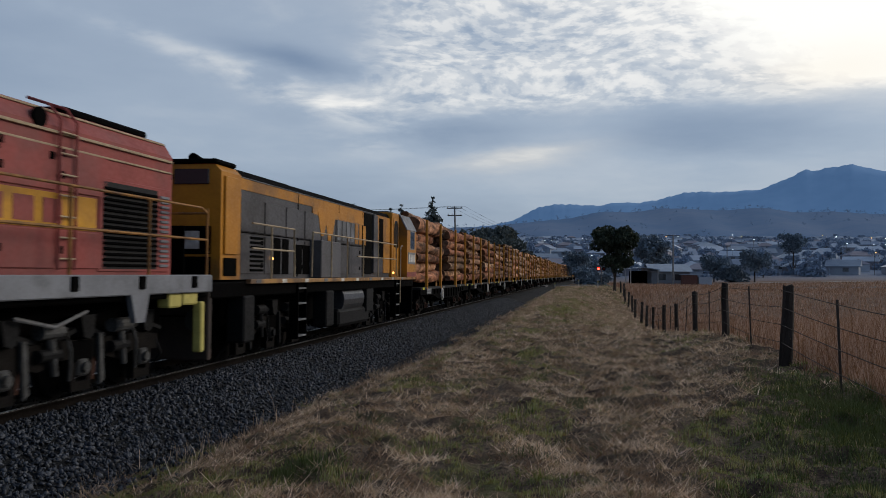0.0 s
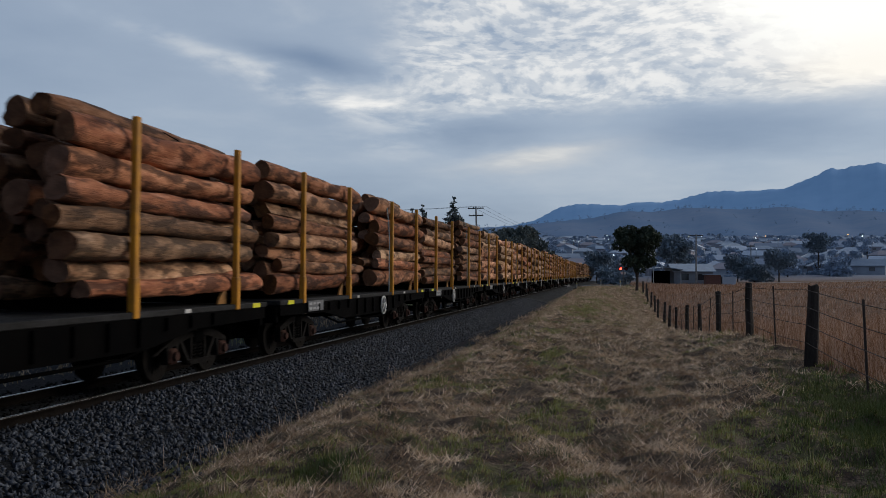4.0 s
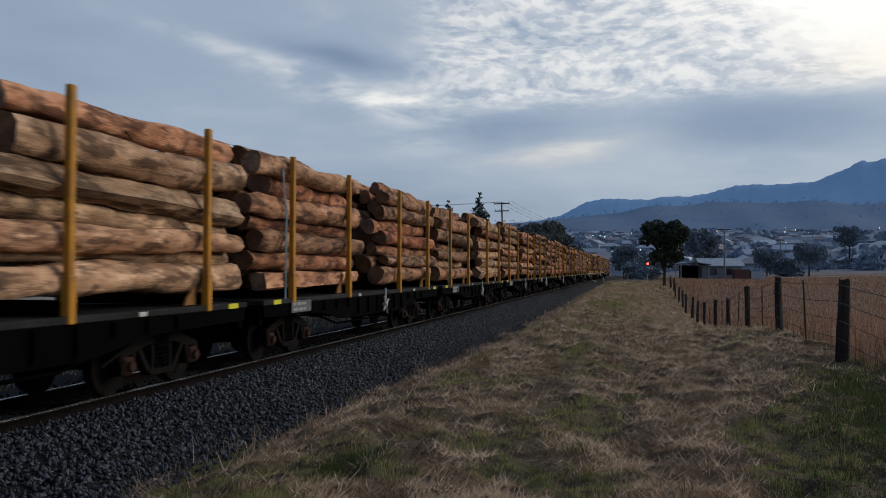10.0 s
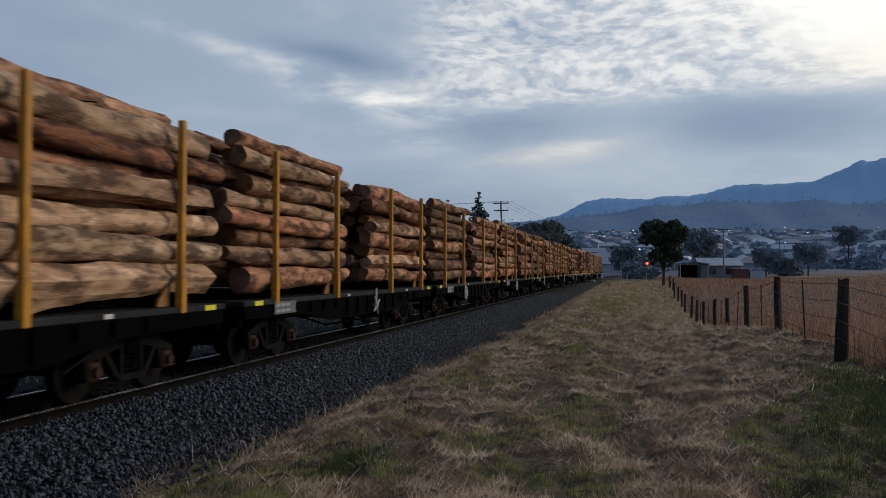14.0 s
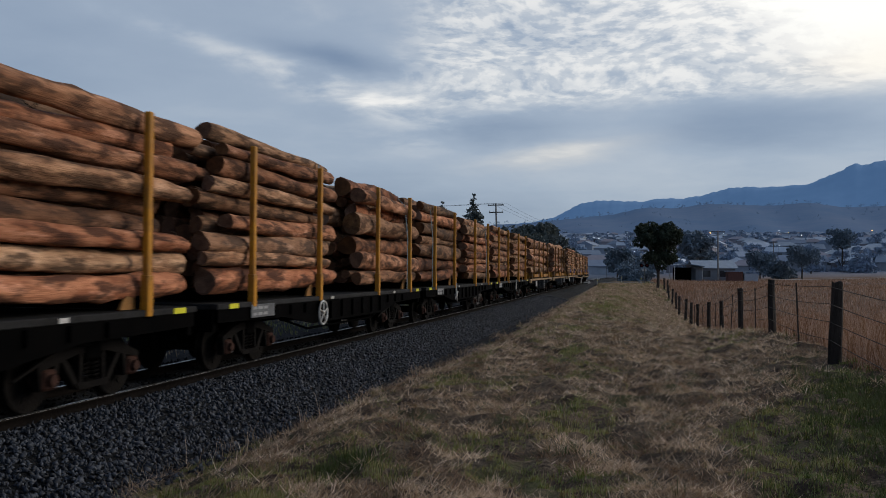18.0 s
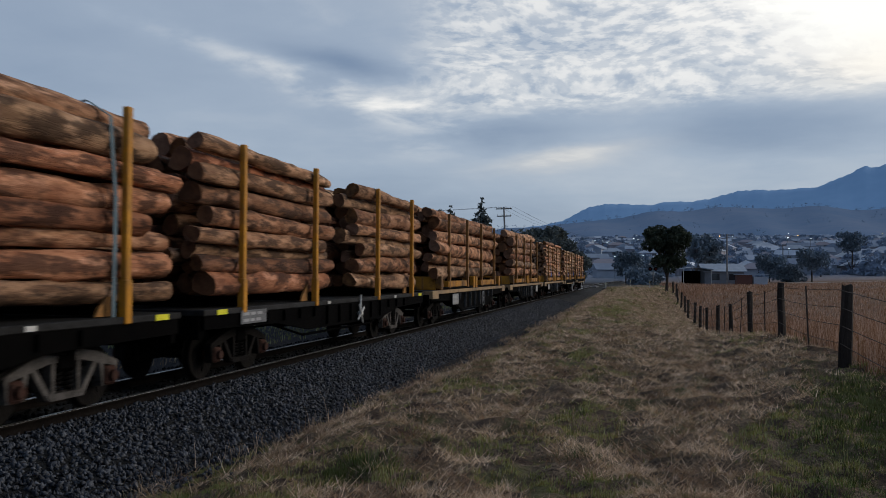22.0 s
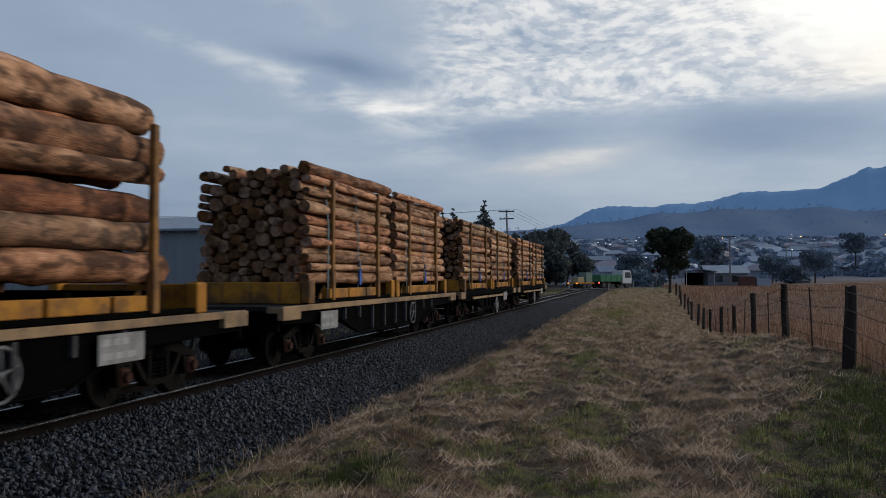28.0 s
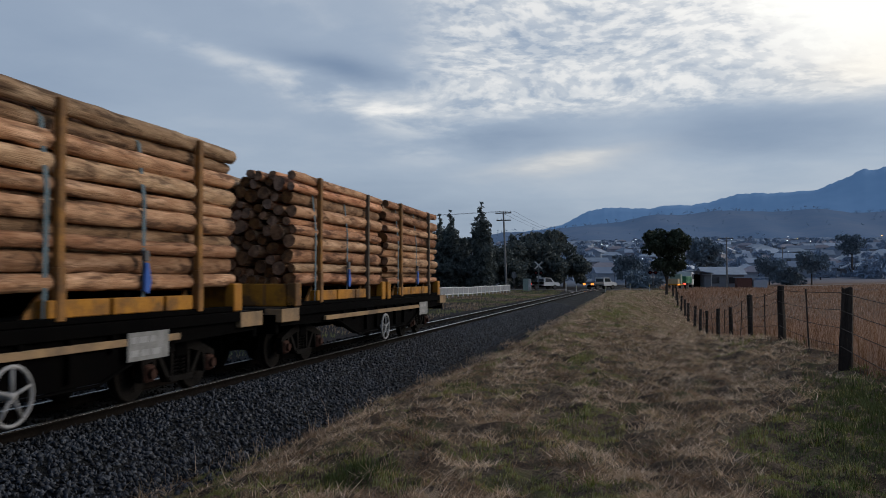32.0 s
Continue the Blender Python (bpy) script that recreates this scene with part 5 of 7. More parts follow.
AXLEBOX_L = {m.name: Shape().box(-0.10, 0.10, -0.115, 0.115, -0.12, 0.12, 0.03).tube((-0.14, 0, 0), (0.15, 0, 0), 0.085, 0.07, 12).mesh("axle_box", m) for m in (UNDER, CAST)}


def loco_bogie(parent, y, fitting=UNDER):
    b = part("bogie", Shape().box(-0.95, 0.95, -0.25, 0.25, 0.5, 0.8, 0.03), BLACK, parent, "grimy three-axle bogie", at=pose(0, y, 0))
    for e in (-1, 1):
        x0, x1 = sorted((0.80 * e, 0.93 * e))
        s = Shape()
        s.prism([(-2.0, 0.52), (-2.0, 0.74), (-1.5, 0.80), (1.5, 0.80), (2.0, 0.74), (2.0, 0.52), (1.3, 0.56), (0.9, 0.46), (0.5, 0.56), (-0.5, 0.56), (-0.9, 0.46), (-1.3, 0.56)], 0, x0, x1)
        part("side_frame", s, BOGIE, b)
        for k in (-1.55, 0, 1.55):
            s = Shape()
            s.prism([(k - 0.26, 0.56), (k - 0.22, 0.14), (k + 0.22, 0.14), (k + 0.26, 0.56), (k + 0.15, 0.56), (k + 0.12, 0.26), (k - 0.12, 0.26), (k - 0.15, 0.56)], 0, x0, x1)
            part("pedestal", s, BOGIE, b)
            part("axle_box", AXLEBOX_L[fitting.name], None, b, at=pose(0.87 * e, k, 0.44))
        xb, xc = sorted((0.84 * e, 1.02 * e))
        for k in (-1.55, 0.0, 1.55):
            part("bracket", Shape().prism([(k - 0.16, 1.12), (k + 0.18, 1.12), (k + 0.12, 0.84), (k + 0.03, 0.80), (k - 0.09, 0.84)], 0, xb, xc), UNDER, b)
            part("leaf_spring", Shape().prism([(k - 0.55, 0.80), (k, 0.93), (k + 0.55, 0.80), (k + 0.55, 0.85), (k, 1.0), (k - 0.55, 0.85)], 0, xb, xb + 0.1), UNDER, b)
        for k in (-0.8, 0.8):
            part("brake_cylinder", Shape().tube((1.0 * e, k - 0.22, 0.95), (1.0 * e, k + 0.2, 0.95), 0.095, n=12).tube((1.0 * e, k + 0.2, 0.95), (1.0 * e, k + 0.3, 0.95), 0.05, n=8), fitting, b)
            part("brake_rod", Shape().path([(1.0 * e, k + 0.3, 0.95), (1.02 * e, k + 0.42, 0.7), (0.98 * e, k + 0.46, 0.3)], 0.022), fitting, b)
            part("brake_hanger", Shape().prism([(k - 0.5, 0.86), (k - 0.42, 0.86), (k - 0.36, 0.24), (k - 0.46, 0.18)], 0, min(0.95 * e, 1.0 * e), max(0.95 * e, 1.0 * e)), fitting, b)
            part("brake_shoe", Shape().prism([(k - 0.40, 0.56), (k - 0.30, 0.60), (k - 0.26, 0.40), (k - 0.30, 0.22), (k - 0.40, 0.24), (k - 0.36, 0.40)], 0, min(0.66 * e, 0.80 * e), max(0.66 * e, 0.80 * e)), RUST, b)
            part("damper", Shape().tube((1.0 * e, k + 0.12, 0.40), (1.0 * e, k + 0.02, 0.86), 0.045, 0.06, 10), fitting, b)
            part("brake_cylinder", Shape().tube((0.98 * e, k - 0.2, 0.66), (0.98 * e, k + 0.2, 0.66), 0.08, n=10), UNDER, b)
            part("spring", SPRING, None, b, at=pose(0.86 * e, k, 0.45))
            part("sand_pipe", Shape().path([(0.9 * e, k * 2.4, 0.75), (0.95 * e, k * 2.6, 0.45), (0.7 * e, k * 2.65, 0.1)], 0.025), UNDER, b)
    for k in (-1.55, 0, 1.55):
        w = part("wheelset", WHEELSET, None, b, at=pose(0, k, 0.42))
        SPIN.append((w, parent, y + k, k))


def hand_rail(parent, pts, posts, m=RAILW):
    s = Shape().path(pts, 0.022, 6)
    part("handrail", s, m, parent, "pale tubular handrail")
    for x, y, z0, z1 in posts:
        part("stanchion", Shape().tube((x, y, z0), (x, y, z1), 0.022, n=6), m, parent)


def yellow_loco():
    """A grey and yellow diesel locomotive, cab towards the wagons. Its origin is at the cab's end wall."""
    L = thing("locomotive", "yellow and grey diesel locomotive with a rear cab", "locomotive", "locomotives")
    W = 1.36
    F = -16.6
    part("underframe", Shape().box(-W + 0.1, W - 0.1, F - 0.05, 0.1, 0.98, 1.22, 0.02), BLACK, L)
    for e in (-1, 1):
        x0, x1 = sorted((e * (W - 0.1), e * W))
        part("side_sill", Shape().box(x0, x1, F + 1.45, 0.05, 1.185, 1.26, 0.008), SILLY, L, "stained yellow sill stripe")
        for k in range(10):
            part("sill_mark", Shape().box(x0, x1 + 0.004 * (e > 0), F + 1.7 + k * 1.4, F + 1.95 + k * 1.4, 1.19, 1.255), WHITE if k % 3 else LGREYF, L)
    top = 3.78
    # hood in three lengths with panel doors
    hood = part("hood", Shape().prism([(-1.0, 1.25), (1.0, 1.25), (1.0, 3.40), (0.90, 3.52), (0.5, 3.58), (-0.5, 3.58), (-0.90, 3.52), (-1.0, 3.40)], 1, F + 1.5, -2.6), LGREY, L, "grey long hood")
    part("hood_roof", Shape().prism([(1.03, 3.40), (0.93, 3.54), (0.5, 3.605), (-0.5, 3.605), (-0.93, 3.54), (-1.03, 3.40), (-1.0, 3.39), (-0.9, 3.52), (-0.5, 3.59), (0.5, 3.59), (0.9, 3.52), (1.0, 3.39)], 1, F + 1.5, -2.62), BLACK, hood, "sooty black roof")
    # added black box: blocks light through the underframe, so the gap looks shaded
    part("centre_sill", Shape().box(-0.7, 0.7, F + 1.2, -0.3, 0.45, 1.0, 0.02), BLACK, L)
    for e in (-1, 1):
        x0, x1 = sorted((e * 1.0, e * 1.012))
        part("top_band", Shape().box(x0, x1, F + 1.6, -5.9, 3.14, 3.38, 0.003), LYEL, hood, "yellow upper band")
        for k in range(7):
            ya = F + 1.75 + k * 1.24
            part("door", Shape().box(x0, x1 + 0.01 * (e > 0) - 0.0, ya, ya + 1.16, 1.36, 2.20, 0.012), LGREY, hood)
            part("panel", Shape().box(x0, x1 + 0.008 * (e > 0), ya, ya + 1.16, 2.26, 2.98, 0.012), LGREY, hood)
            for z in (1.5, 2.0):
                part("latch", Shape().box(x1 if e > 0 else x0 - 0.03, x1 + 0.03 if e > 0 else x0, ya + 1.02, ya + 1.08, z, z + 0.1), BLACK, hood)
        if e > 0:
            for k in range(8):
                part("louvre", Shape().box(1.0, 1.045, F + 2.2, F + 2.85, 1.42 + 0.1 * k, 1.47 + 0.1 * k, 0.006), BLACK, hood, "louvre slat")
            for ya, w, z0, z1 in ((3.45, 0.42, 1.36, 2.2), (3.95, 0.42, 1.36, 2.2), (4.75, 0.5, 1.36, 2.1), (5.3, 0.5, 1.36, 2.1)):
                part("grille", Shape().box(1.0, 1.03, F + ya, F + ya + w, z0, z1, 0.008), BLACK, hood, "dark intake grille")
            # open engine bay: a flat black panel is its shade, no recess is cut
            part("open_bay", Shape().box(0.96, 1.016, -5.85, -4.92, 1.36, 3.36, 0.01), mat("bay_shade_paint", (0.003, 0.003, 0.003), (0.006, 0.006, 0.006), rough=0.9, spec=0.03), hood, "black panel drawn as the shaded engine bay")
            part("open_door", Shape().box(1.0, 1.07, -4.88, -4.40, 1.4, 3.36, 0.012), LGREY, hood, "open grey door")
            part("door", Shape().box(1.0, 1.03, -4.36, -3.55, 1.4, 2.5, 0.012), LGREY, hood)
            part("inner_panel", Shape().box(1.0, 1.028, -4.36, -2.62, 2.52, 3.40, 0.012), LYEL, hood, "stained yellow inner panel")
            part("inner_panel", Shape().box(1.0, 1.032, -3.5, -2.62, 1.4, 2.50, 0.012), LYEL, hood, "stained yellow inner panel")
            # the gap's shade is a black strip laid on the panels
            part("locker_gap", Shape().box(1.02, 1.036, -4.1, -3.55, 1.9, 3.3, 0.006), BLACK, hood, "black strip drawn as the shaded gap beside the door")
            # emblem as plain shapes, hung from a wider stretch of the band
            part("top_band", Shape().box(1.012, 1.020, -10.6, -5.92, 2.93, 3.15, 0.003), LYEL, hood, "yellow upper band")
            s = Shape()
            s.prism([(-10.2, 3.02), (-8.75, 3.02), (-9.1, 2.25), (-9.35, 2.15), (-9.42, 2.45), (-9.55, 2.75), (-9.75, 2.4), (-9.95, 2.4)], 0, 1.024, 1.03)
            part("emblem", s, LYEL, hood, "yellow wedge emblem")
            s = Shape()
            for k in range(4):
                s.box(1.024, 1.03, -8.55 + 0.42 * k, -8.27 + 0.42 * k, 2.35, 2.92)
            part("emblem", s, LGREYF, hood, "row of pale block shapes")
            s = Shape()
            for k in range(3):
                s.box(1.024, 1.03, -6.85 + 0.42 * k, -6.55 + 0.42 * k, 2.30, 2.92)
            part("emblem", s, LYEL, hood, "row of yellow block shapes")
            part("side_box", Shape().box(1.0, 1.30, -10.75, -9.15, 1.26, 2.25, 0.02), mat("lighter_grey_box", (0.115, 0.112, 0.118), (0.085, 0.082, 0.086), rough=0.5, scale=2, fine=20, dirt=(0.05, 0.045, 0.04), dirt_amt=0.5), L, "grey equipment box on the walkway")
            part("marker_light", Shape().tube((1.0, F + 3.35, 1.72), (1.05, F + 3.35, 1.72), 0.042, n=10), LAMPW, L, "lit warm marker lamp")
            part("marker_light", Shape().tube((1.36, -3.6, 1.42), (1.40, -3.6, 1.42), 0.035, n=8), LAMPW, L, "lit warm step lamp")
    # rain strips, lifting eyes and rivets along the hood
    for e in (-1, 1):
        x0, x1 = sorted((e * 1.0, e * 1.03))
        part("rain_strip", Shape().box(x0, x1, F + 1.6, -4.4, 3.385, 3.405, 0.004), LGREYF, hood)
        part("seam", Shape().box(x0, x1 - 0.012 * (e > 0), F + 1.6, -5.9, 2.235, 2.25, 0.003), BLACK, hood)
        for yy in (F + 5.0, -8.4, -6.0):
            part("seam", Shape().box(x0, x1 - 0.012 * (e > 0), yy - 0.012, yy + 0.012, 1.3, 3.38, 0.003), BLACK, hood)
    # roof
    part("roof_hatch", Shape().box(-0.62, 0.62, F + 2.0, F + 5.5, 3.56, 3.66, 0.03), BLACK, L)
    part("exhaust", Shape().box(-0.25, 0.25, -9.2, -8.2, 3.56, 3.74, 0.04), BLACK, L)
    part("roof_hatch", Shape().box(-0.6, 0.6, -7.6, -5.2, 3.56, 3.63, 0.03), LGREYF, L)
    part("fan", Shape().tube((0, -11.5, 3.56), (0, -11.5, 3.68), 0.5, n=20), BLACK, L)
    # yellow nose end
    N0 = F + 0.62
    nose = part("nose", Shape().prism([(-1.12, 1.25), (1.12, 1.25), (1.12, 3.38), (0.98, 3.54), (-0.98, 3.54), (-1.12, 3.38)], 1, N0, F + 1.5), LYEL, L, "yellow nose end")
    part("nose_roof", Shape().box(-1.05, 1.05, N0 - 0.05, F + 1.45, 3.52, 3.62, 0.03), BLACK, nose)
    for x in (-0.9, 0.25):
        part("number_box", Shape().box(x, x + 0.65, N0 - 0.03, N0 + 0.02, 3.12, 3.42, 0.01), WINDOW, nose)
    for x in (-0.12, 0.12):
        part("head_lamp", Shape().tube((x, N0 - 0.08, 3.27), (x, N0, 3.27), 0.11, n=14), WINDOW, nose)
    part("nose_door", Shape().box(-0.95, 0.95, N0 - 0.025, N0 + 0.01, 1.75, 2.3, 0.01), BLACK, nose, "black end panel with pale bars")
    for k in range(4):
        part("bar", Shape().box(-0.8 + 0.42 * k, -0.52 + 0.42 * k, N0 - 0.04, N0 - 0.026, 1.85, 2.2), WHITE, nose)
    part("lower_panel", Shape().box(-0.95, 0.95, N0 - 0.02, N0 + 0.01, 1.28, 1.7, 0.01), BLACK, nose)
    part("side_panel", Shape().box(1.12, 1.16, N0 + 0.12, F + 1.3, 1.75, 3.3, 0.012), LYEL, nose, "raised yellow side panel")
    part("intake", Shape().box(1.12, 1.14, N0 + 0.12, F + 1.3, 1.32, 1.68, 0.008), BLACK, nose)
    part("horn", Shape().tube((0.5, F + 1.2, 3.66), (0.5, F + 0.8, 3.68), 0.05, 0.09, 10), BLACK, nose)
    # cab
    cab = part("cab", Shape().prism([(-1.38, 1.25), (1.38, 1.25), (1.38, 3.05), (1.12, 3.60), (0.7, 3.74), (-0.7, 3.74), (-1.12, 3.60), (-1.38, 3.05)], 1, -1.55, -0.02), LYEL, L, "yellow cab with a grey roof")
    part("cab_roof", Shape().prism([(1.395, 3.05), (1.135, 3.62), (0.71, 3.76), (-0.71, 3.76), (-1.135, 3.62), (-1.395, 3.05), (-1.36, 3.04), (-1.10, 3.58), (-0.69, 3.72), (0.69, 3.72), (1.10, 3.58), (1.36, 3.04)], 1, -1.6, 0.03), LGREYF, cab, "grey roof shell")
    part("cab_wall", Shape().box(-1.1, 1.1, -2.6, -1.55, 1.25, 3.62, 0.02), LYEL, cab, "recessed yellow cab side with door")
    part("door", Shape().box(1.1, 1.115, -2.45, -1.66, 1.3, 3.42, 0.01), LYEL, cab)
    part("side_window", Shape().prism([(-2.36, 2.35), (-1.80, 2.35), (-1.75, 2.7), (-1.80, 3.20), (-1.95, 3.34), (-2.2, 3.34), (-2.36, 3.2), (-2.41, 2.8)], 0, 1.115, 1.125), WINDOW, cab, "dark rounded door window")
    part("side_window", Shape().box(1.375, 1.39, -1.0, -0.35, 2.35, 3.0, 0.01), WINDOW, cab, "dark cab side window")
    part("window_frame", Shape().box(1.37, 1.386, -1.05, -0.30, 2.30, 3.05, 0.01), LGREYF, cab)
    part("number_board", Shape().box(1.378, 1.392, -1.4, -0.2, 1.75, 2.2, 0.006), LGREYF, cab, "grey number panel with pale bars")
    for k in range(4):
        part("bar", Shape().box(1.392, 1.397, -1.3 + 0.28 * k, -1.09 + 0.28 * k, 1.83, 2.12), WHITE, cab)
    part("red_stripe", Shape().box(1.378, 1.388, -1.54, -0.03, 1.27, 1.45, 0.003), LRED, cab)
    for x in (-0.75, 0.75):
        part("windscreen", Shape().box(x - 0.5, x + 0.5, -0.03, 0.0, 2.35, 3.1, 0.01), WINDOW, cab, "dark windscreen")
    part("end_panel", Shape().box(-1.3, 1.3, -0.03, 0.012, 1.3, 2.2, 0.01), LGREY, cab)
    # rails, steps, tanks
    for e in (-1, 1):
        x = e * 1.31
        hand_rail(L, [(x, F + 1.6, 2.42), (x, F + 3.9, 2.42), (x, F + 3.95, 1.3)], [(x, F + 2.6, 1.26, 2.42)])
        hand_rail(L, [(x, F + 5.1, 1.3), (x, F + 5.15, 2.42), (x, -2.9, 2.42), (x, -2.85, 1.3)], [(x, F + k, 1.26, 2.42) for k in (6.6, 8.0, 9.6, 11.3)])
        hand_rail(L, [(x, F + 9.0, 1.9), (x, -2.9, 1.9)], [])
        hand_rail(L, [(x, F + 1.6, 1.9), (x, F + 3.9, 1.9)], [])
        hand_rail(L, [(x, -2.25, 0.6), (x, -2.25, 2.3), (x * 0.98, -2.0, 2.42), (x * 0.98, -1.8, 2.42)], [])
        for yy in (F + 4.5, -2.6):
            for k in range(4):
                part("step", Shape().box(min(x, x - 0.2 * e), max(x, x - 0.2 * e), yy - 0.25, yy + 0.25, 0.28 + 0.26 * k, 0.31 + 0.26 * k, 0.005), PLATE, L)
            for o in (-0.27, 0.27):
                part("step_side", Shape().box(min(x, x - 0.2 * e), max(x, x - 0.2 * e), yy + o - 0.02, yy + o + 0.02, 0.25, 1.2), BLACK, L)
        part("air_tank", Shape().tube((e * 0.98, -8.6, 0.80), (e * 0.98, -6.6, 0.80), 0.26, n=16), SILVER, L, "silver air reservoir")
        part("fuel_tank", Shape().box(min(e * 0.4, e * 1.2), max(e * 0.4, e * 1.2), -8.9, -5.9, 0.28, 0.62, 0.06), UNDER, L, "grey fuel tank")
        part("battery_box", Shape().box(min(e * 0.7, e * 1.25), max(e * 0.7, e * 1.25), -6.35, -5.6, 0.5, 1.0, 0.02), UNDER, L)
        part("sand_box", Shape().box(min(e * 0.95, e * 1.3), max(e * 0.95, e * 1.3), -10.3, -9.7, 0.35, 1.0, 0.03), UNDER, L)
        part("sand_box", Shape().box(min(e * 0.95, e * 1.3), max(e * 0.95, e * 1.3), F + 1.3, F + 1.8, 0.35, 1.0, 0.03), UNDER, L)
    part("pilot", Shape().box(-1.25, 1.25, -0.1, 0.08, 0.25, 1.1, 0.02), BLACK, L)
    part("pilot", Shape().box(-1.25, 1.25, F - 0.1, F + 0.05, 0.22, 1.1, 0.02), mat("rusty_dark_pilot", (0.05, 0.035, 0.03), (0.03, 0.025, 0.022), rough=0.8), L)
    part("ditch_light", Shape().tube((1.0, F - 0.18, 0.72), (1.0, F - 0.1, 0.72), 0.13, n=14), SILVER, L)
    for yy in (-3.4, F + 3.6):
        loco_bogie(L, yy, UNDER)
    part("coupler", COUPLER, None, L, at=pose(0, 0.1, 0))
    part("coupler", COUPLER, None, L, at=pose(0, F - 0.05, 0, 0, 0, 180))
    return L


def red_loco():
    """A faded red diesel locomotive with a yellow band. Its origin is at the rear end of its frame."""
    L = thing("locomotive", "faded red diesel locomotive with a yellow band", "locomotive", "locomotives")
    W, F = 1.36, -14.5
    part("underframe", Shape().box(-W + 0.1, W - 0.1, F, 0, 1.0, 1.2, 0.02), BLACK, L)
    for e in (-1, 1):
        x0, x1 = sorted((e * (W - 0.08), e * W))
        part("side_sill", Shape().box(x0, x1, F, 0, 1.06, 1.34, 0.015), LGREYF, L, "grey side sill")
        for k in range(8):
            part("stake_pocket", Shape().box(x0, x1 + 0.03 * (e > 0), -0.75 - 1.6 * k, -0.6 - 1.6 * k, 1.14, 1.32, 0.01), BLACK, L)
        for yy in (-2.3, -6.5):
            part("frame_leg", Shape().prism([(yy - 0.26, 1.1), (yy + 0.26, 1.1), (yy + 0.12, 0.78), (yy - 0.12, 0.78)], 0, x0, x1), LGREYF, L)
        if e > 0:
            part("battery_box", Shape().box(1.1, 1.3, -1.35, -0.95, 0.90, 1.06, 0.02), LIME, L, "yellow-green box under the frame")
            part("battery_box", Shape().box(1.1, 1.3, -0.9, -0.4, 0.92, 1.06, 0.02), LIME, L, "yellow-green box under the frame")
            part("end_step", Shape().box(1.18, 1.33, -0.34, -0.2, 0.35, 0.95, 0.02), LIME, L, "yellow-green end step")
    # black filler added under the frame to hide the lit ground behind
    part("centre_sill", Shape().box(-0.72, 0.72, F + 0.4, -0.5, 0.5, 1.06, 0.02), BLACK, L)
    hood = part("hood", Shape().prism([(-1.0, 1.3), (1.0, 1.3), (1.0, 3.30), (0.85, 3.55), (0.4, 3.68), (-0.4, 3.68), (-0.85, 3.55), (-1.0, 3.30)], 1, F + 2, -0.75), LRED, L, "faded red long hood")
    for e in (-1, 1):
        x0, x1 = sorted((e * 1.0, e * 1.01))
        part("yellow_band", Shape().box(x0, x1, F + 2, -2.85, 1.95, 2.42, 0.003), BANDY, hood, "broad yellow band")
        for k in range(6):
            ya = -3.7 - k * 1.15
            part("door", Shape().box(x0, x1 + 0.012 * (e > 0), ya, ya + 1.08, 1.42, 1.93, 0.01), LRED, hood)
            part("panel", Shape().box(x0, x1 + 0.012 * (e > 0), ya, ya + 1.08, 2.45, 3.05, 0.01), LRED, hood)
        part("gutter", Shape().box(x0, x1 + 0.03 * (e > 0), F + 2, -0.8, 3.2, 3.24, 0.005), RAILW, hood)
        if e > 0:
            part("radiator_frame", Shape().box(1.0, 1.02, -2.8, -0.85, 1.38, 2.75, 0.01), LRED, hood)
            for k in range(15):
                part("slat", Shape().box(1.015, 1.05, -2.7, -1.25, 1.46 + k * 0.08, 1.50 + k * 0.08, 0.008), BLACK, hood, "black radiator slat")
            part("grille", Shape().box(1.0, 1.022, -2.72, -1.23, 1.42, 2.7, 0.004), mat("radiator_black", (0.012, 0.012, 0.013), (0.02, 0.02, 0.02), rough=0.8), hood)
            for k in range(15):
                part("louvre", Shape().box(1.0, 1.045, -1.16, -0.90, 1.46 + k * 0.08, 1.505 + k * 0.08, 0.008), LGREYF, hood)
            for k in range(4):
                part("emblem", Shape().box(1.012, 1.016, -4.0 - 0.55 * k, -3.62 - 0.55 * k, 2.02, 2.34), LRED, hood, "red block shape on the band")
            part("ladder", Shape().path([(1.06, -3.75, 1.4), (1.06, -3.75, 3.4), (0.9, -3.75, 3.60), (0.6, -3.75, 3.70)], 0.02).path([(1.06, -3.4, 1.4), (1.06, -3.4, 3.4), (0.9, -3.4, 3.60), (0.6, -3.4, 3.70)], 0.02), LRED, hood)
            for k in range(7):
                part("rung", Shape().tube((1.06, -3.75, 1.55 + 0.28 * k), (1.06, -3.4, 1.55 + 0.28 * k), 0.015, n=6), RAILW, hood)
            for k in range(5):
                for z in (1.62, 2.62, 2.92):
                    part("hinge", Shape().box(1.012, 1.036, -3.66 - 1.15 * k, -3.60 - 1.15 * k, z, z + 0.10, 0.006), BLACK, hood)
            part("rain_strip", Shape().box(1.0, 1.025, F + 2, -0.8, 3.02, 3.05, 0.005), RAILW, hood)
            part("rain_strip", Shape().box(0.84, 0.90, F + 2, -0.8, 3.50, 3.53, 0.005), RAILW, hood)
            part("vent", Shape().tube((0.98, -4.1, 3.36), (1.03, -4.1, 3.36), 0.13, n=14), BLACK, hood)
            for ya in (-3.9, -4.9, -6.0):
                part("catch", Shape().box(1.012, 1.04, ya, ya + 0.08, 2.85, 2.95, 0.005), BLACK, hood)
    part("roof_edge", Shape().box(-0.6, 0.6, -3.0, -0.8, 3.62, 3.74, 0.03), BLACK, hood)
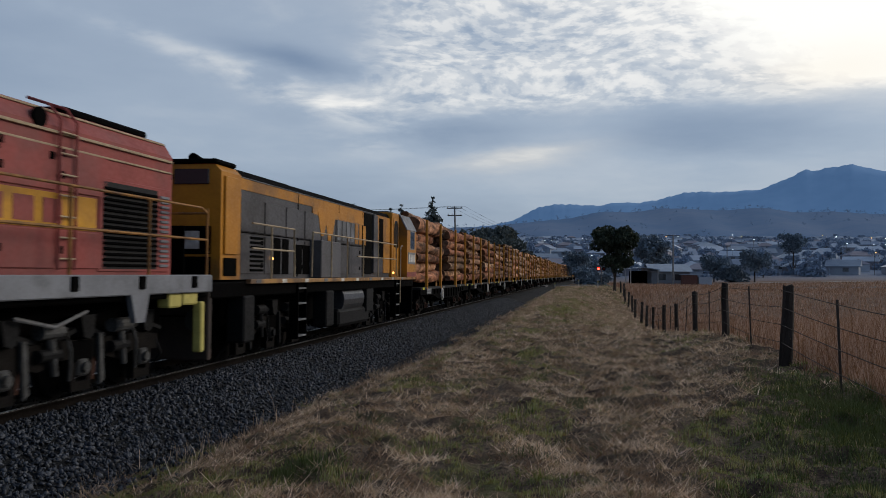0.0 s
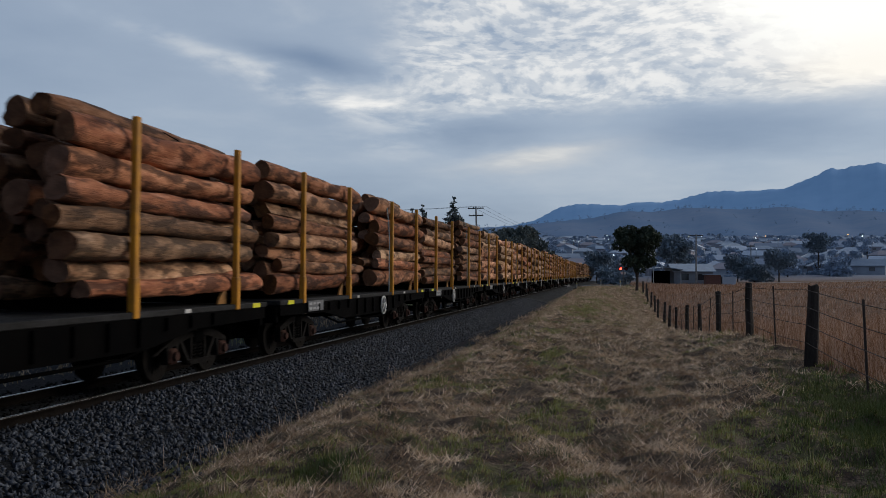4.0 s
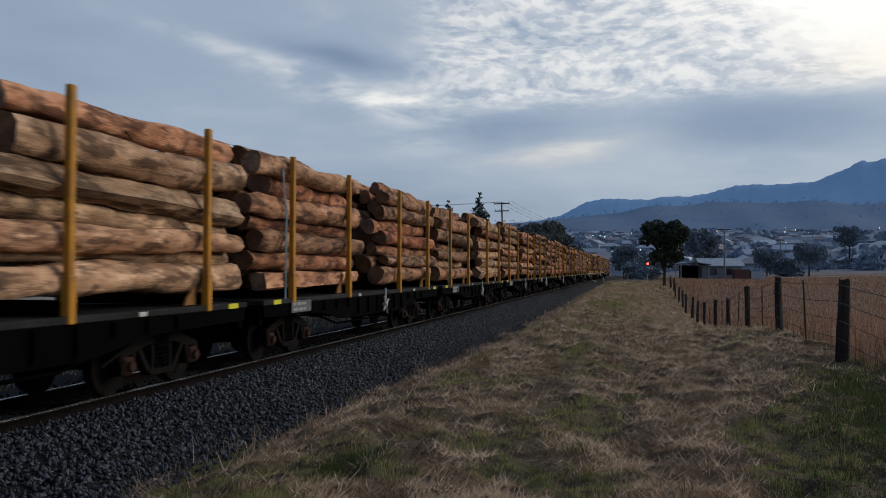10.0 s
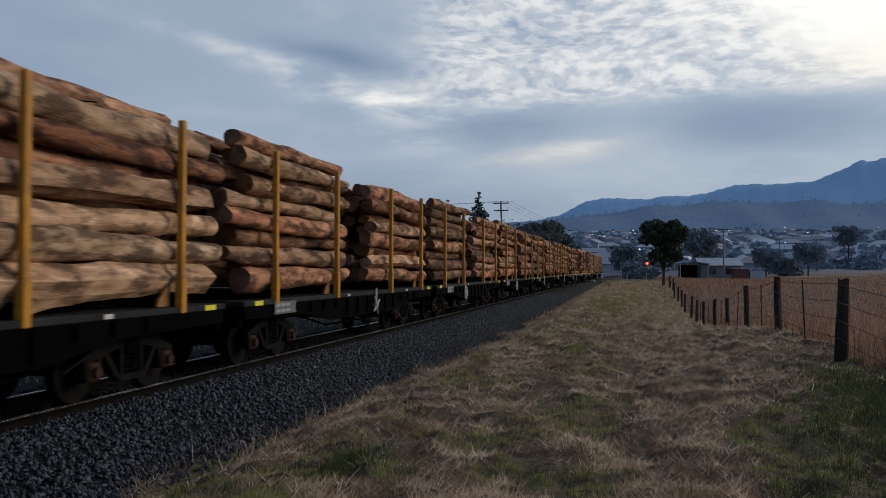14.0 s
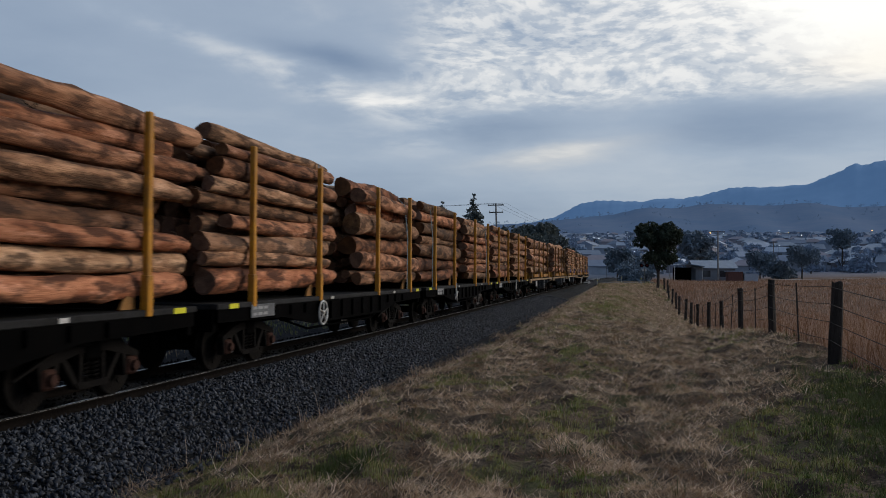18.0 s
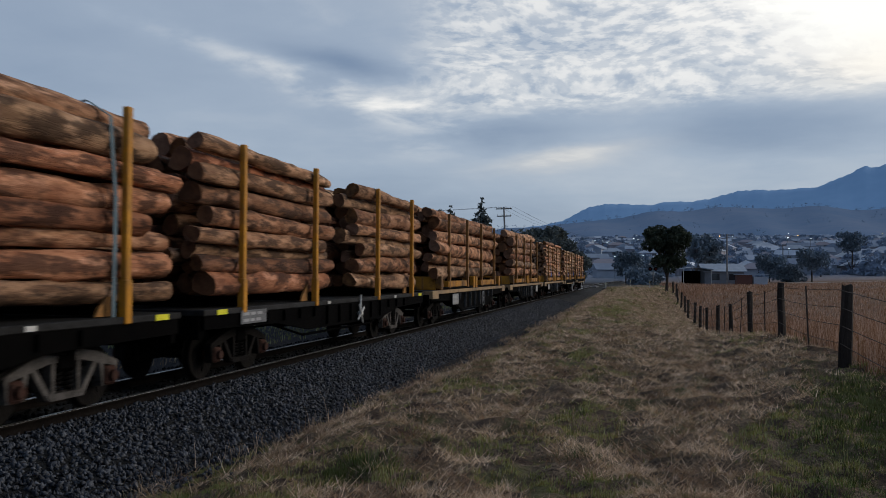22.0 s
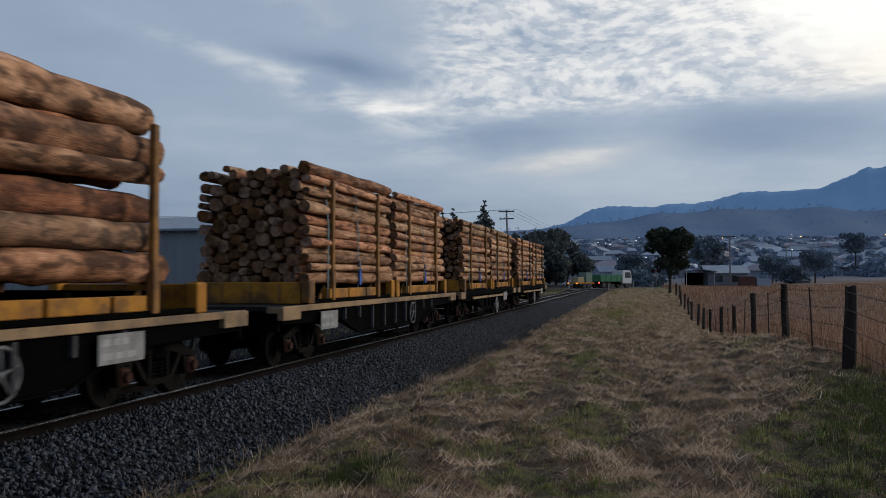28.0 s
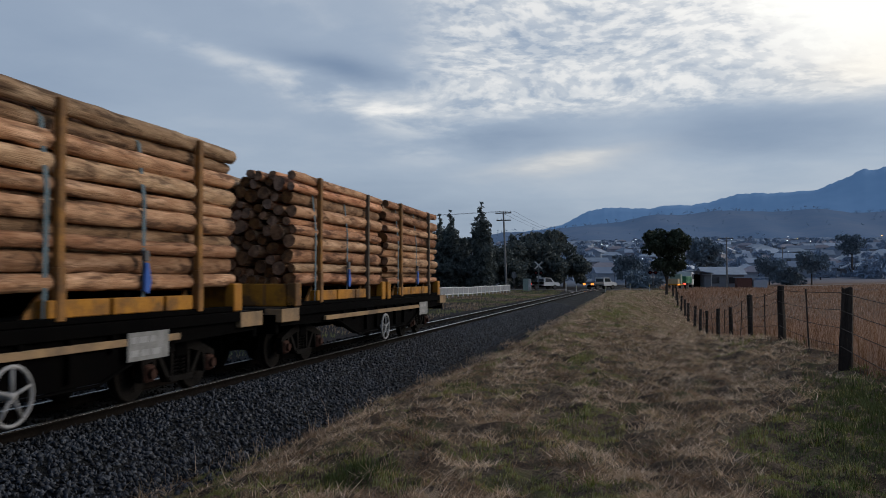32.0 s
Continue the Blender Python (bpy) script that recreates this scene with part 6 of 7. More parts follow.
    part("end_door", Shape().box(-0.4, 0.4, -0.75, -0.72, 1.4, 3.0, 0.01), LRED, hood)
    part("number_panel", Shape().box(-0.95, 0.95, -0.2, -0.16, 1.35, 2.2, 0.01), BLACK, L, "black end panel with pale bars")
    for k in range(2):
        part("bar", Shape().box(0.1 + 0.4 * k, 0.38 + 0.4 * k, -0.165, -0.155, 1.8, 2.1), WHITE, L)
    for e in (-1, 1):
        x = e * 1.31
        hand_rail(L, [(x, F + 2, 2.5), (x, -0.35, 2.5), (x, -0.1, 2.42), (x * 0.4, -0.08, 2.42)], [(x, k, 1.3, 2.5) for k in (-0.12, -2.0, -3.9, -5.8)], YOLD)
        hand_rail(L, [(x, F + 2, 1.95), (x, -0.12, 1.95)], [], YOLD)
        part("air_pipe", Shape().path([(e * 1.1, -4.6, 0.9), (e * 1.14, -3.9, 0.8), (e * 1.12, -3.2, 0.92)], 0.018), PLATE, L)
        part("fuel_tank", Shape().box(min(e * 0.4, e * 1.2), max(e * 0.4, e * 1.2), -8.4, -5.4, 0.28, 0.95, 0.06), BLACK, L)
    for yy in (-3.0, F + 3.2):
        loco_bogie(L, yy, CAST)
    part("coupler", COUPLER, None, L, at=pose(0, 0, 0))
    return L


def raise_platform(L, old, new_z):
    """Sets the frame of a locomotive to its height: z runs from the old levels to the new ones."""
    for ob in L.children_recursive:
        up = ob
        skip = False
        while up is not None and up is not L:
            skip |= up.name.split(".")[0] in ("bogie", "coupler")
            up = up.parent
        if skip or ob.data is None:
            continue
        co = np.empty(len(ob.data.vertices) * 3)
        ob.data.vertices.foreach_get("co", co)
        co[2::3] = np.interp(co[2::3], old, new_z)
        ob.data.vertices.foreach_set("co", co)


TRAIN.append((yellow_loco(), 7.6))
TRAIN.append((red_loco(), -9.2))
raise_platform(TRAIN[-2][0], (0.2, 0.95, 1.26, 3.8), (0.2, 1.2, 1.56, 3.82))
raise_platform(TRAIN[-1][0], (0.2, 1.06, 1.34, 3.7, 3.9), (0.2, 1.36, 1.64, 3.82, 4.02))

# ---- fence of old posts ----
def make_fence():
    r = random.Random(5)
    mains = [2.2, 8.1, 14.1, 20.3] + [20.3 + 5.35 * k for k in range(1, 13)]
    xs = {}
    for k, y in enumerate(mains):
        x = 2.98 + r.uniform(-0.05, 0.05) + (0.02 if k == 2 else 0)
        z = float(ground_z(x, y))
        f = thing("fence_post", "dark weathered split timber fence post", "post", "posts of the paddock fence")
        h = r.uniform(1.14, 1.24)
        wd = r.uniform(0.065, 0.085) if k != 2 else 0.092
        s = Shape()
        n = 8
        pts = [[(wd * (1 + 0.16 * r.uniform(-1, 1)) * math.cos(6.283 * i / n), wd * (1 + 0.2 * r.uniform(-1, 1)) * math.sin(6.283 * i / n)) for i in range(n)] for _ in range(4)]
        vs = []
        for j, hh in enumerate((-0.3, 0.4, 0.85, h)):
            vs += [(px * (1 - 0.03 * j), py * (1 - 0.03 * j), hh + (r.uniform(-0.04, 0.02) if j == 3 else 0)) for px, py in pts[j]]
        fs = [(j * n + i, j * n + (i + 1) % n, (j + 1) * n + (i + 1) % n, (j + 1) * n + i) for j in range(3) for i in range(n)]
        fs.append(tuple(range(3 * n, 4 * n)))
        s.add(vs, fs)
        part("timber", s, POSTW, f)
        f.matrix_basis = pose(x, y, z, r.uniform(-2, 2), r.uniform(-2.5, 2.5), 0 if k == 2 else r.uniform(0, 360))
        xs[k] = (x, y, z, h)
    for k in range(len(mains) - 1):
        (x0, y0, z0, h0), (x1, y1, z1, h1) = xs[k], xs[k + 1]
        for q, frac in enumerate((0.93, 0.72, 0.50, 0.28)):
            sag = r.uniform(0.02, 0.07)
            pts = [(x0 + (x1 - x0) * t - 0.07, y0 + (y1 - y0) * t, (z0 + h0 * frac) * (1 - t) + (z1 + h1 * frac) * t - sag * 4 * t * (1 - t)) for t in (0, 0.25, 0.5, 0.75, 1)]
            s = Shape().path(pts, 0.006 if k < 6 else 0.010, 4)
            w = new("fence_wire", s.mesh("fence_wire", WIRE))
            tagged(w, "sagging rusty barbed wire between the posts", "wire", "wires of the paddock fence")
        if k % 1 == 0 and k < 8:
            t = 0.5
            x, y = x0 + (x1 - x0) * t + 0.02, y0 + (y1 - y0) * t
            z = float(ground_z(x, y))
            s = Shape().box(-0.012, 0.012, -0.018, 0.018, -0.2, 1.12, 0.003)
            d = new("steel_dropper", s.mesh("steel_dropper", WIRE))
            d.matrix_basis = pose(x, y, z, r.uniform(-3, 3), r.uniform(-3, 3), 0)
            tagged(d, "thin rusty steel fence picket", "post", "pickets of the paddock fence")


make_fence()


# ---- trees ----
def make_tree(label, seed, height, spread, style, leaves, leaf, material, trunk_r=0.16, low=0.34):
    rng = np.random.default_rng(seed)
    t = thing("tree", label, "tree")
    s = Shape()
    cs, rs = [], []
    if style == "round":
        fork = height * low
        s.tube((0, 0, -0.2), (0.05, 0, fork), trunk_r, trunk_r * 0.75, 8)
        for k in range(7):
            a = 2 * math.pi * k / 7 + rng.uniform(-0.3, 0.3)
            rr = spread * rng.uniform(0.35, 0.85)
            mid = (0.4 * rr * math.cos(a), 0.4 * rr * math.sin(a), fork + 0.25 * height)
            end = (rr * math.cos(a), rr * math.sin(a), height * rng.uniform(0.6, 0.92))
            s.tube((0.05, 0, fork - 0.1), mid, trunk_r * 0.5, trunk_r * 0.35, 6).tube(mid, end, trunk_r * 0.35, trunk_r * 0.1, 5)
            cs.append(end)
            rs.append(spread * rng.uniform(0.28, 0.42))
            cs.append(mid)
            rs.append(spread * 0.25)
        for k in range(26):
            a, q = rng.uniform(0, 6.28), rng.uniform(0.0, 1.0) ** 0.6
            zz = height * rng.uniform(low + 0.08, 0.95)
            wide = spread * (low + 0.21 + (0.79 - low) * (zz / height)) * (1 - 0.5 * max(0, zz / height - 0.8) / 0.2)
            cs.append((q * wide * math.cos(a), q * wide * math.sin(a), zz))
            rs.append(spread * rng.uniform(0.20, 0.36))
    elif style == "conifer":
        s.tube((0, 0, -0.2), (0, 0, height * 0.96), trunk_r, 0.03, 8)
        n = 26
        for k in range(n):
            q = k / (n - 1)
            zz = height * (0.10 + 0.88 * q)
            rr = spread * (1 - q) ** 0.6 * rng.uniform(0.45, 1.15) + 0.15
            for j in range(5 if q < 0.8 else 2):
                a = rng.uniform(0, 6.28)
                cs.append((0.62 * rr * math.cos(a), 0.62 * rr * math.sin(a), zz - 0.12 * rr + rng.uniform(-0.3, 0.3)))
                rs.append(0.45 * rr + 0.14)
                if j < 2:
                    s.tube((0, 0, zz + 0.1 * rr), (rr * math.cos(a), rr * math.sin(a), zz - 0.15 * rr), 0.035, 0.01, 4)
    else:
        for k in range(14):
            a, q = rng.uniform(0, 6.28), rng.uniform(0, 1) ** 0.5
            zz = height * rng.uniform(0.12, 0.86)
            cs.append((q * spread * math.cos(a), q * spread * math.sin(a), zz))
            rs.append(spread * rng.uniform(0.25, 0.42))
        s.tube((0, 0, -0.2), (0, 0, height * 0.5), trunk_r, trunk_r * 0.5, 6)
        for k in range(5):
            a = 2 * math.pi * k / 5
            s.tube((0, 0, height * 0.25), (0.6 * spread * math.cos(a), 0.6 * spread * math.sin(a), height * 0.7), trunk_r * 0.5, 0.03, 5)
    part("trunk", s, TRUNK, t)
    v, f = leaf_cloud(rng, np.array(cs), np.array(rs), leaves, leaf, 0.8)
    part("crown", big_mesh("crown", v, f, material), None, t)
    return t


def at_ground(x, y, rz=0.0, dz=0.0):
    return pose(x, y, float(ground_z(x, y)) + dz, 0, 0, rz)


crossing_tree = make_tree("dark heart-crowned tree standing by the paddock fence", 3, 6.9, 2.3, "round", 9000, 0.17, LEAF, low=0.22)
crossing_tree.matrix_basis = at_ground(2.45, 88)

cyp = make_tree("tall dark pointed conifer behind the white fence", 7, 15.2, 2.7, "conifer", 6500, 0.34, LEAFB, 0.22)
cyp.matrix_basis = at_ground(-27.2, 150)
for x, y, rz in ((-32.8, 150, 70), (-36.5, 158, 200), (-41.5, 150, 120)):
    copy_thing(cyp, at_ground(x, y, rz, -1.4 - 0.02 * (y - 150)))

gum = make_tree("dense grey-green roadside tree", 11, 10.5, 5.2, "bushy", 3400, 0.42, LEAFB, 0.25)
gum.matrix_basis = at_ground(-19.5, 172)
for k, (x, y) in enumerate(((-15.6, 183), (-24, 168), (-28, 178), (-22, 186), (-34, 176), (-40, 170), (-47, 160), (-29, 156), (-37, 148), (-54, 150), (-27, 200), (-23, 196), (-19, 194), (-31, 152), (-34.5, 154), (-25, 158))):
    copy_thing(gum, at_ground(x, y, 47 * k, -0.3 * (k % 3)) @ Matrix.Scale((1.35 if k in (10, 11, 12) else 0.8 if k > 12 else 1.0), 4))

# paled and blued base colour stands for the haze before these trees
MIDLEAF = mat("hazed_paddock_foliage", (0.175, 0.225, 0.270), (0.138, 0.182, 0.222), rough=0.85, scale=1, fine=5, bump=0, island=0.2, spec=0.1)
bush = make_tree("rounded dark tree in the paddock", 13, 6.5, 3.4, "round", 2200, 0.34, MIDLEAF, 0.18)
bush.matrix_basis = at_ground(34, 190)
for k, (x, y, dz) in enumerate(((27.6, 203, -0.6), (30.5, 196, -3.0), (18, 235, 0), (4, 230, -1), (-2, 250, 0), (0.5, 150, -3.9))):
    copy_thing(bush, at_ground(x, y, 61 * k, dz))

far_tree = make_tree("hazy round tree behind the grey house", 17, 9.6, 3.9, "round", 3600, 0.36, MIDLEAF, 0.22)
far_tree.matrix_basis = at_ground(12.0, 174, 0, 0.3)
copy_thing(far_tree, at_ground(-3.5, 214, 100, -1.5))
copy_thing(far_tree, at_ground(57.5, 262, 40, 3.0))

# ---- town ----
# town walls and roofs: distance haze is mixed into every base colour
WALLS = [mat("hazed_cream_wall", (0.31, 0.345, 0.40), (0.25, 0.28, 0.33), scale=0.5, fine=6), mat("hazed_brick_wall", (0.29, 0.28, 0.31), (0.24, 0.23, 0.26), scale=0.5, fine=6),
         mat("hazed_white_board_wall", (0.42, 0.46, 0.52), (0.34, 0.375, 0.43), scale=0.5, fine=6)]
ROOFS = [mat("hazed_iron_roof", (0.31, 0.365, 0.44), (0.245, 0.295, 0.365), rough=0.5, scale=0.5, fine=6, rnd=0.3), mat("hazed_terracotta_roof", (0.26, 0.245, 0.275), (0.21, 0.20, 0.235), scale=0.5, fine=6, rnd=0.2), mat("hazed_slate_roof", (0.245, 0.295, 0.375), (0.20, 0.245, 0.315), scale=0.5, fine=6, rnd=0.2),
         mat("hazed_pale_iron_roof", (0.33, 0.385, 0.45), (0.26, 0.305, 0.365), rough=0.4, scale=0.5, fine=6, rnd=0.2)]


def make_house(k, w, d, h, wall, roof, hip):
    t = thing("house", "far-off single-storey house with a " + ("pitched iron roof" if not hip else "hipped roof"), "house", "houses of the town")
    part("wall", Shape().box(-w / 2, w / 2, -d / 2, d / 2, -2.0, h), wall, t)
    o, rh = 0.5, 0.27 * d
    s = Shape()
    e = w / 2 + o - (d / 2 if hip else 0)
    s.add([(-w / 2 - o, -d / 2 - o, h), (w / 2 + o, -d / 2 - o, h), (w / 2 + o, d / 2 + o, h), (-w / 2 - o, d / 2 + o, h), (-e, 0, h + rh), (e, 0, h + rh)],
          [(0, 1, 5, 4), (2, 3, 4, 5), (1, 2, 5), (3, 0, 4), (3, 2, 1, 0)])
    s.box(-w / 2 - o, w / 2 + o, -d / 2 - o - 0.08, -d / 2 - o, h - 0.15, h)
    part("roof", s, roof, t)
    for x in (w * 0.1,):
        part("window", Shape().box(x - 0.8, x + 0.8, -d / 2 - 0.05, -d / 2 + 0.02, 0.9, 2.0), PLATE, t)
    return t


def make_town():
    r = random.Random(21)
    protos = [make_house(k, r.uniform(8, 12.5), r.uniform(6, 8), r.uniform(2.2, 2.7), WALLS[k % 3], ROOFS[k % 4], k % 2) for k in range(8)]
    places = []
    for y in (270, 298, 328, 360, 396, 436, 480, 528, 582, 640, 705, 776, 855, 940, 1035, 1140, 1255):
        span = 0.36 * y
        x = -0.16 * y + r.uniform(0, 12)
        while x < span:
            if not (x < 60 and x > 12 and y < 240):
                places.append((x + r.uniform(-3, 3), y + r.uniform(-12, 12)))
            x += r.uniform(11, 15) * (1 + y / 2400)
    for k, (x, y) in enumerate(places):
        m = at_ground(x, y, r.choice((0, 0, 90, 15, -20, 75)))
        if k < len(protos):
            protos[k].matrix_basis = m
        else:
            copy_thing(protos[r.randrange(len(protos))], m)
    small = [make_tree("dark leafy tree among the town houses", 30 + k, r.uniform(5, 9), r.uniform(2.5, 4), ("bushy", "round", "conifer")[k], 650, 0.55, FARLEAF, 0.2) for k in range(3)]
    n = 0
    for k in range(230):
        y = 250 * (1250 / 250) ** r.random()
        x = r.uniform(-0.18, 0.37) * y
        if x > 12 and x < 66 and y < 235:
            continue
        m = at_ground(x, y, r.uniform(0, 360), -r.uniform(0, 1.5))
        if n < 3:
            small[n].matrix_basis = m
        else:
            copy_thing(small[r.randrange(3)], m)
        n += 1
    # street lamps
    LAMPC, LAMPO = glow("cold_street_light", (0.85, 0.95, 1.0), 4.0), glow("orange_street_light", (1.0, 0.5, 0.12), 9.0)
    for k in range(40):
        y = 240 * (1000 / 240) ** r.random()
        x = r.uniform(-0.10, 0.36) * y
        L = thing("street_lamp", "lit street lamp on a slim pole in the town", "street lamp", "street lamps of the town", at=at_ground(x, y))
        h = 6.5
        part("pole", Shape().tube((0, 0, -0.3), (0, 0, h), 0.07, 0.05, 6).tube((0, 0, h), (0, -1.0, h + 0.25), 0.04, n=5), PLATE, L)
        q = 0.08 + 0.00024 * y
        part("lamp_head", Shape().box(-q, q, -1.0 - q, -1.0 + q, h + 0.05, h + 0.05 + 1.1 * q, 0.05), LAMPO if k % 6 == 0 else LAMPC, L, "glowing lamp head")


make_town()


def shed_by_crossing():
    """A low iron-roofed house with a carport, beside the crossing."""
    t = thing("house", "grey weatherboard house with iron roof and open carport", "house")
    part("wall", Shape().box(0, 7.5, -3.5, 3.5, -0.5, 2.7), mat("blue_grey_boards", (0.22, 0.24, 0.27), (0.17, 0.185, 0.21), scale=1, fine=10), t)
    part("roof", Shape().prism([(-4.1, 2.65), (0, 4.15), (4.1, 2.65), (4.1, 2.53), (0, 4.0), (-4.1, 2.53)], 0, -0.5, 8.0), GALV, t)
    part("carport_roof", Shape().prism([(-4.6, 3.0), (-4.6, 3.15), (-1.8, 3.45), (1.4, 2.95), (1.4, 2.80), (-1.8, 3.3)], 1, -5.0, 1.0), GALV, t)
    for x, y in ((-4.3, -4.8), (-4.3, 0.8), (1.0, -4.8)):
        part("post", Shape().box(x - 0.06, x + 0.06, y - 0.06, y + 0.06, -0.4, 3.05), WHITE, t)
    # a black sheet fills the open bay in place of its shade
    part("garage_door", Shape().box(-3.6, 0.0, 0.6, 0.8, -0.4, 2.7), BLACK, t, "dark sheet for the shaded carport bay")
    part("gable", Shape().prism([(-3.5, 2.7), (3.5, 2.7), (0, 3.95)], 0, 0.0, 0.12), WALLS[0], t)
    for x in (1.4, 4.6):
        part("window", Shape().box(x, x + 1.4, -3.56, -3.48, 0.9, 2.1), WINDOW, t)
    part("tank", Shape().tube((9.2, -1.5, -0.4), (9.2, -1.5, 1.5), 1.0, n=18), mat("red_shed_wall", (0.16, 0.07, 0.055), (0.11, 0.05, 0.04)), t, "dark red water tank")
    t.matrix_basis = at_ground(10.2, 158, 8) @ Matrix.Scale(0.88, 4)
    b = thing("shed", "small white and red garden sheds in a row", "shed", at=at_ground(18.0, 152, 5))
    part("wall", Shape().box(-2.6, -0.2, -1, 1, -0.3, 1.7), mat("red_shed_wall", (0.16, 0.07, 0.055), (0.11, 0.05, 0.04)), b)
    part("wall", Shape().box(0.0, 2.2, -1, 1, -0.3, 1.4), WALLS[2], b)
    part("roof", Shape().box(-2.8, 2.4, -1.2, 1.2, 1.72, 1.82), GALV, b)


shed_by_crossing()


# ---- power poles ----
def power_pole(label, x, y, h, arms, lean=0.0):
    t = thing("power_pole", label, "power pole", "power poles")
    part("pole", Shape().tube((0, 0, -0.5), (0, 0, h), 0.17, 0.11, 10), POLE, t)
    for z, w in arms:
        a = part("crossarm", Shape().box(-w / 2, w / 2, -0.07, 0.07, z - 0.07, z + 0.07, 0.01), POSTW, t)
        for k in range(4):
            px = -w / 2 + 0.12 + k * (w - 0.24) / 3
            part("insulator", Shape().tube((px, 0, z + 0.07), (px, 0, z + 0.26), 0.05, 0.03, 7), WHITE, a)
    t.matrix_basis = at_ground(x, y) @ pose(0, 0, 0, 0, lean, 20)
    return t


power_pole("tall timber power pole with two crossarms", -17.9, 118, 11.0, ((10.75, 2.2), (9.75, 2.0)), -2.2)
power_pole("timber power pole with a crossarm near the house", 14.0, 152, 8.6, ((8.4, 2.4),))
power_pole("timber power pole farther along the street", 36, 240, 9.0, ((8.6, 2.2),))
for k in range(3):
    pts = [(-17.9 - 1.0 + k, 118, 10.9), (-10 - 1.0 + k, 200, 10.0), (0 - 1.0 + k, 300, 13.5)]
    s = Shape()
    for (x0, y0, z0), (x1, y1, z1) in zip(pts, pts[1:]):
        s.path([(x0 + (x1 - x0) * t, y0 + (y1 - y0) * t, z0 + (z1 - z0) * t - 4.0 * t * (1 - t)) for t in np.linspace(0, 1, 9)], 0.013, 4)
    tagged(new("power_line", s.mesh("power_line", BLACK)), "thin dark overhead power line", "cable", "overhead lines")
    s = Shape().path([(-17.9 - 1.0 + k - 70 * t, 118 - 10 * t, 10.9 - 5 * t * (1 - t) + 0.6 * t) for t in np.linspace(0, 1, 9)], 0.013, 4)
    tagged(new("power_line", s.mesh("power_line", BLACK)), "thin dark overhead power line", "cable", "overhead lines")


# ---- crossing furniture ----
def white_fence():
    t0 = (-21.5, 20.0)
    t1 = (-17.0, 115.0)
    W = mat("white_fence_paint", (0.66, 0.67, 0.68), (0.55, 0.56, 0.57), rough=0.5, scale=3, fine=30)
    n = 46
    f = thing("white_fence", "low white tubular fence along the verge", "fence")
    for k in range(n):
        q = k / (n - 1)
        x, y = t0[0] + (t1[0] - t0[0]) * q, t0[1] + (t1[1] - t0[1]) * q
        z = float(ground_z(x, y))
        part("post", Shape().box(x - 0.05, x + 0.05, y - 0.05, y + 0.05, z - 0.2, z + 1.05, 0.01), W, f)
        if k:
            for zz in (0.30, 0.98):
                part("rail", Shape().tube((px, py, pz + zz), (x, y, z + zz), 0.045, n=6), W, f)
            part("mesh_panel", Shape().add([(px, py, pz + 0.32), (x, y, z + 0.32), (x, y, z + 0.95), (px, py, pz + 0.95)], [(0, 1, 2, 3)]).add(
                [(px + 0.01, py, pz + 0.32), (x + 0.01, y, z + 0.32), (x + 0.01, y, z + 0.95), (px + 0.01, py, pz + 0.95)], [(3, 2, 1, 0)]),
                mat("grey_mesh_infill", (0.24, 0.26, 0.28), (0.19, 0.20, 0.22), rough=0.7), f)
        px, py, pz = x, y, z


white_fence()


def crossbuck(x, y, rz, lit):
    t = thing("crossing_signal", "level-crossing signal with white crossbuck and round lamps", "signal", "level-crossing signals", at=at_ground(x, y, rz))
    part("mast", Shape().tube((0, 0, -0.2), (0, 0, 3.9), 0.06, n=8), PLATE, t)
    for a in (-1, 1):
        s = Shape().box(-0.75, 0.75, -0.02, 0.0, -0.10, 0.10, 0.006)
        part("blade", s, WHITE, t, "white crossbuck blade", at=pose(0, -0.08 + 0.025 * a, 3.55, 0, 45 * a, 0))
    part("lamp_bar", Shape().box(-0.5, 0.5, -0.05, 0.05, 2.42, 2.52, 0.01), BLACK, t)
    for a in (-1, 1):
        part("backing_disc", Shape().tube((0.36 * a, -0.12, 2.47), (0.36 * a, -0.08, 2.47), 0.26, n=18), BLACK, t, "black lamp backing disc")
        m = glow("red_signal_light", (1.0, 0.035, 0.02), 14.0) if lit and a < 0 else mat("dark_red_lens", (0.10, 0.012, 0.012), (0.07, 0.01, 0.01), rough=0.25)
        part("lens", Shape().tube((0.36 * a, -0.16, 2.47), (0.36 * a, -0.12, 2.47), 0.13 if not lit else 0.16, n=14), m, t)
    part("notice", Shape().box(-0.28, 0.28, -0.02, 0.0, 1.7, 2.05, 0.01), WHITE, t, "small white notice board")
    return t


crossbuck(-14.2, 124, 8, False)
flasher = crossbuck(1.6, 121, -4, False)
redlamp = part("lamp", Shape().tube((0, -0.19, 0), (0, -0.13, 0), 0.17, n=14), glow("red_signal_light", (1.0, 0.035, 0.02), 10.0), flasher, "glowing red lamp", at=pose(-0.36, 0, 2.47))


def small_furniture():
    t = thing("road_sign", "grey back of a small road sign on a post", "sign", at=at_ground(-16.6, 116, 10))
    part("post", Shape().tube((0, 0, -0.2), (0, 0, 2.4), 0.04, n=7), PLATE, t)
    part("board", Shape().box(-0.3, 0.3, -0.03, 0.0, 1.9, 2.7, 0.02), PLATE, t)
    t = thing("relay_box", "pale green and white signal cabinet", "cabinet", at=at_ground(-15.6, 122, 5))
    part("body", Shape().box(-0.55, 0.55, -0.35, 0.35, -0.1, 1.65, 0.03), mat("pale_green_cabinet", (0.28, 0.34, 0.30), (0.22, 0.27, 0.24)), t)
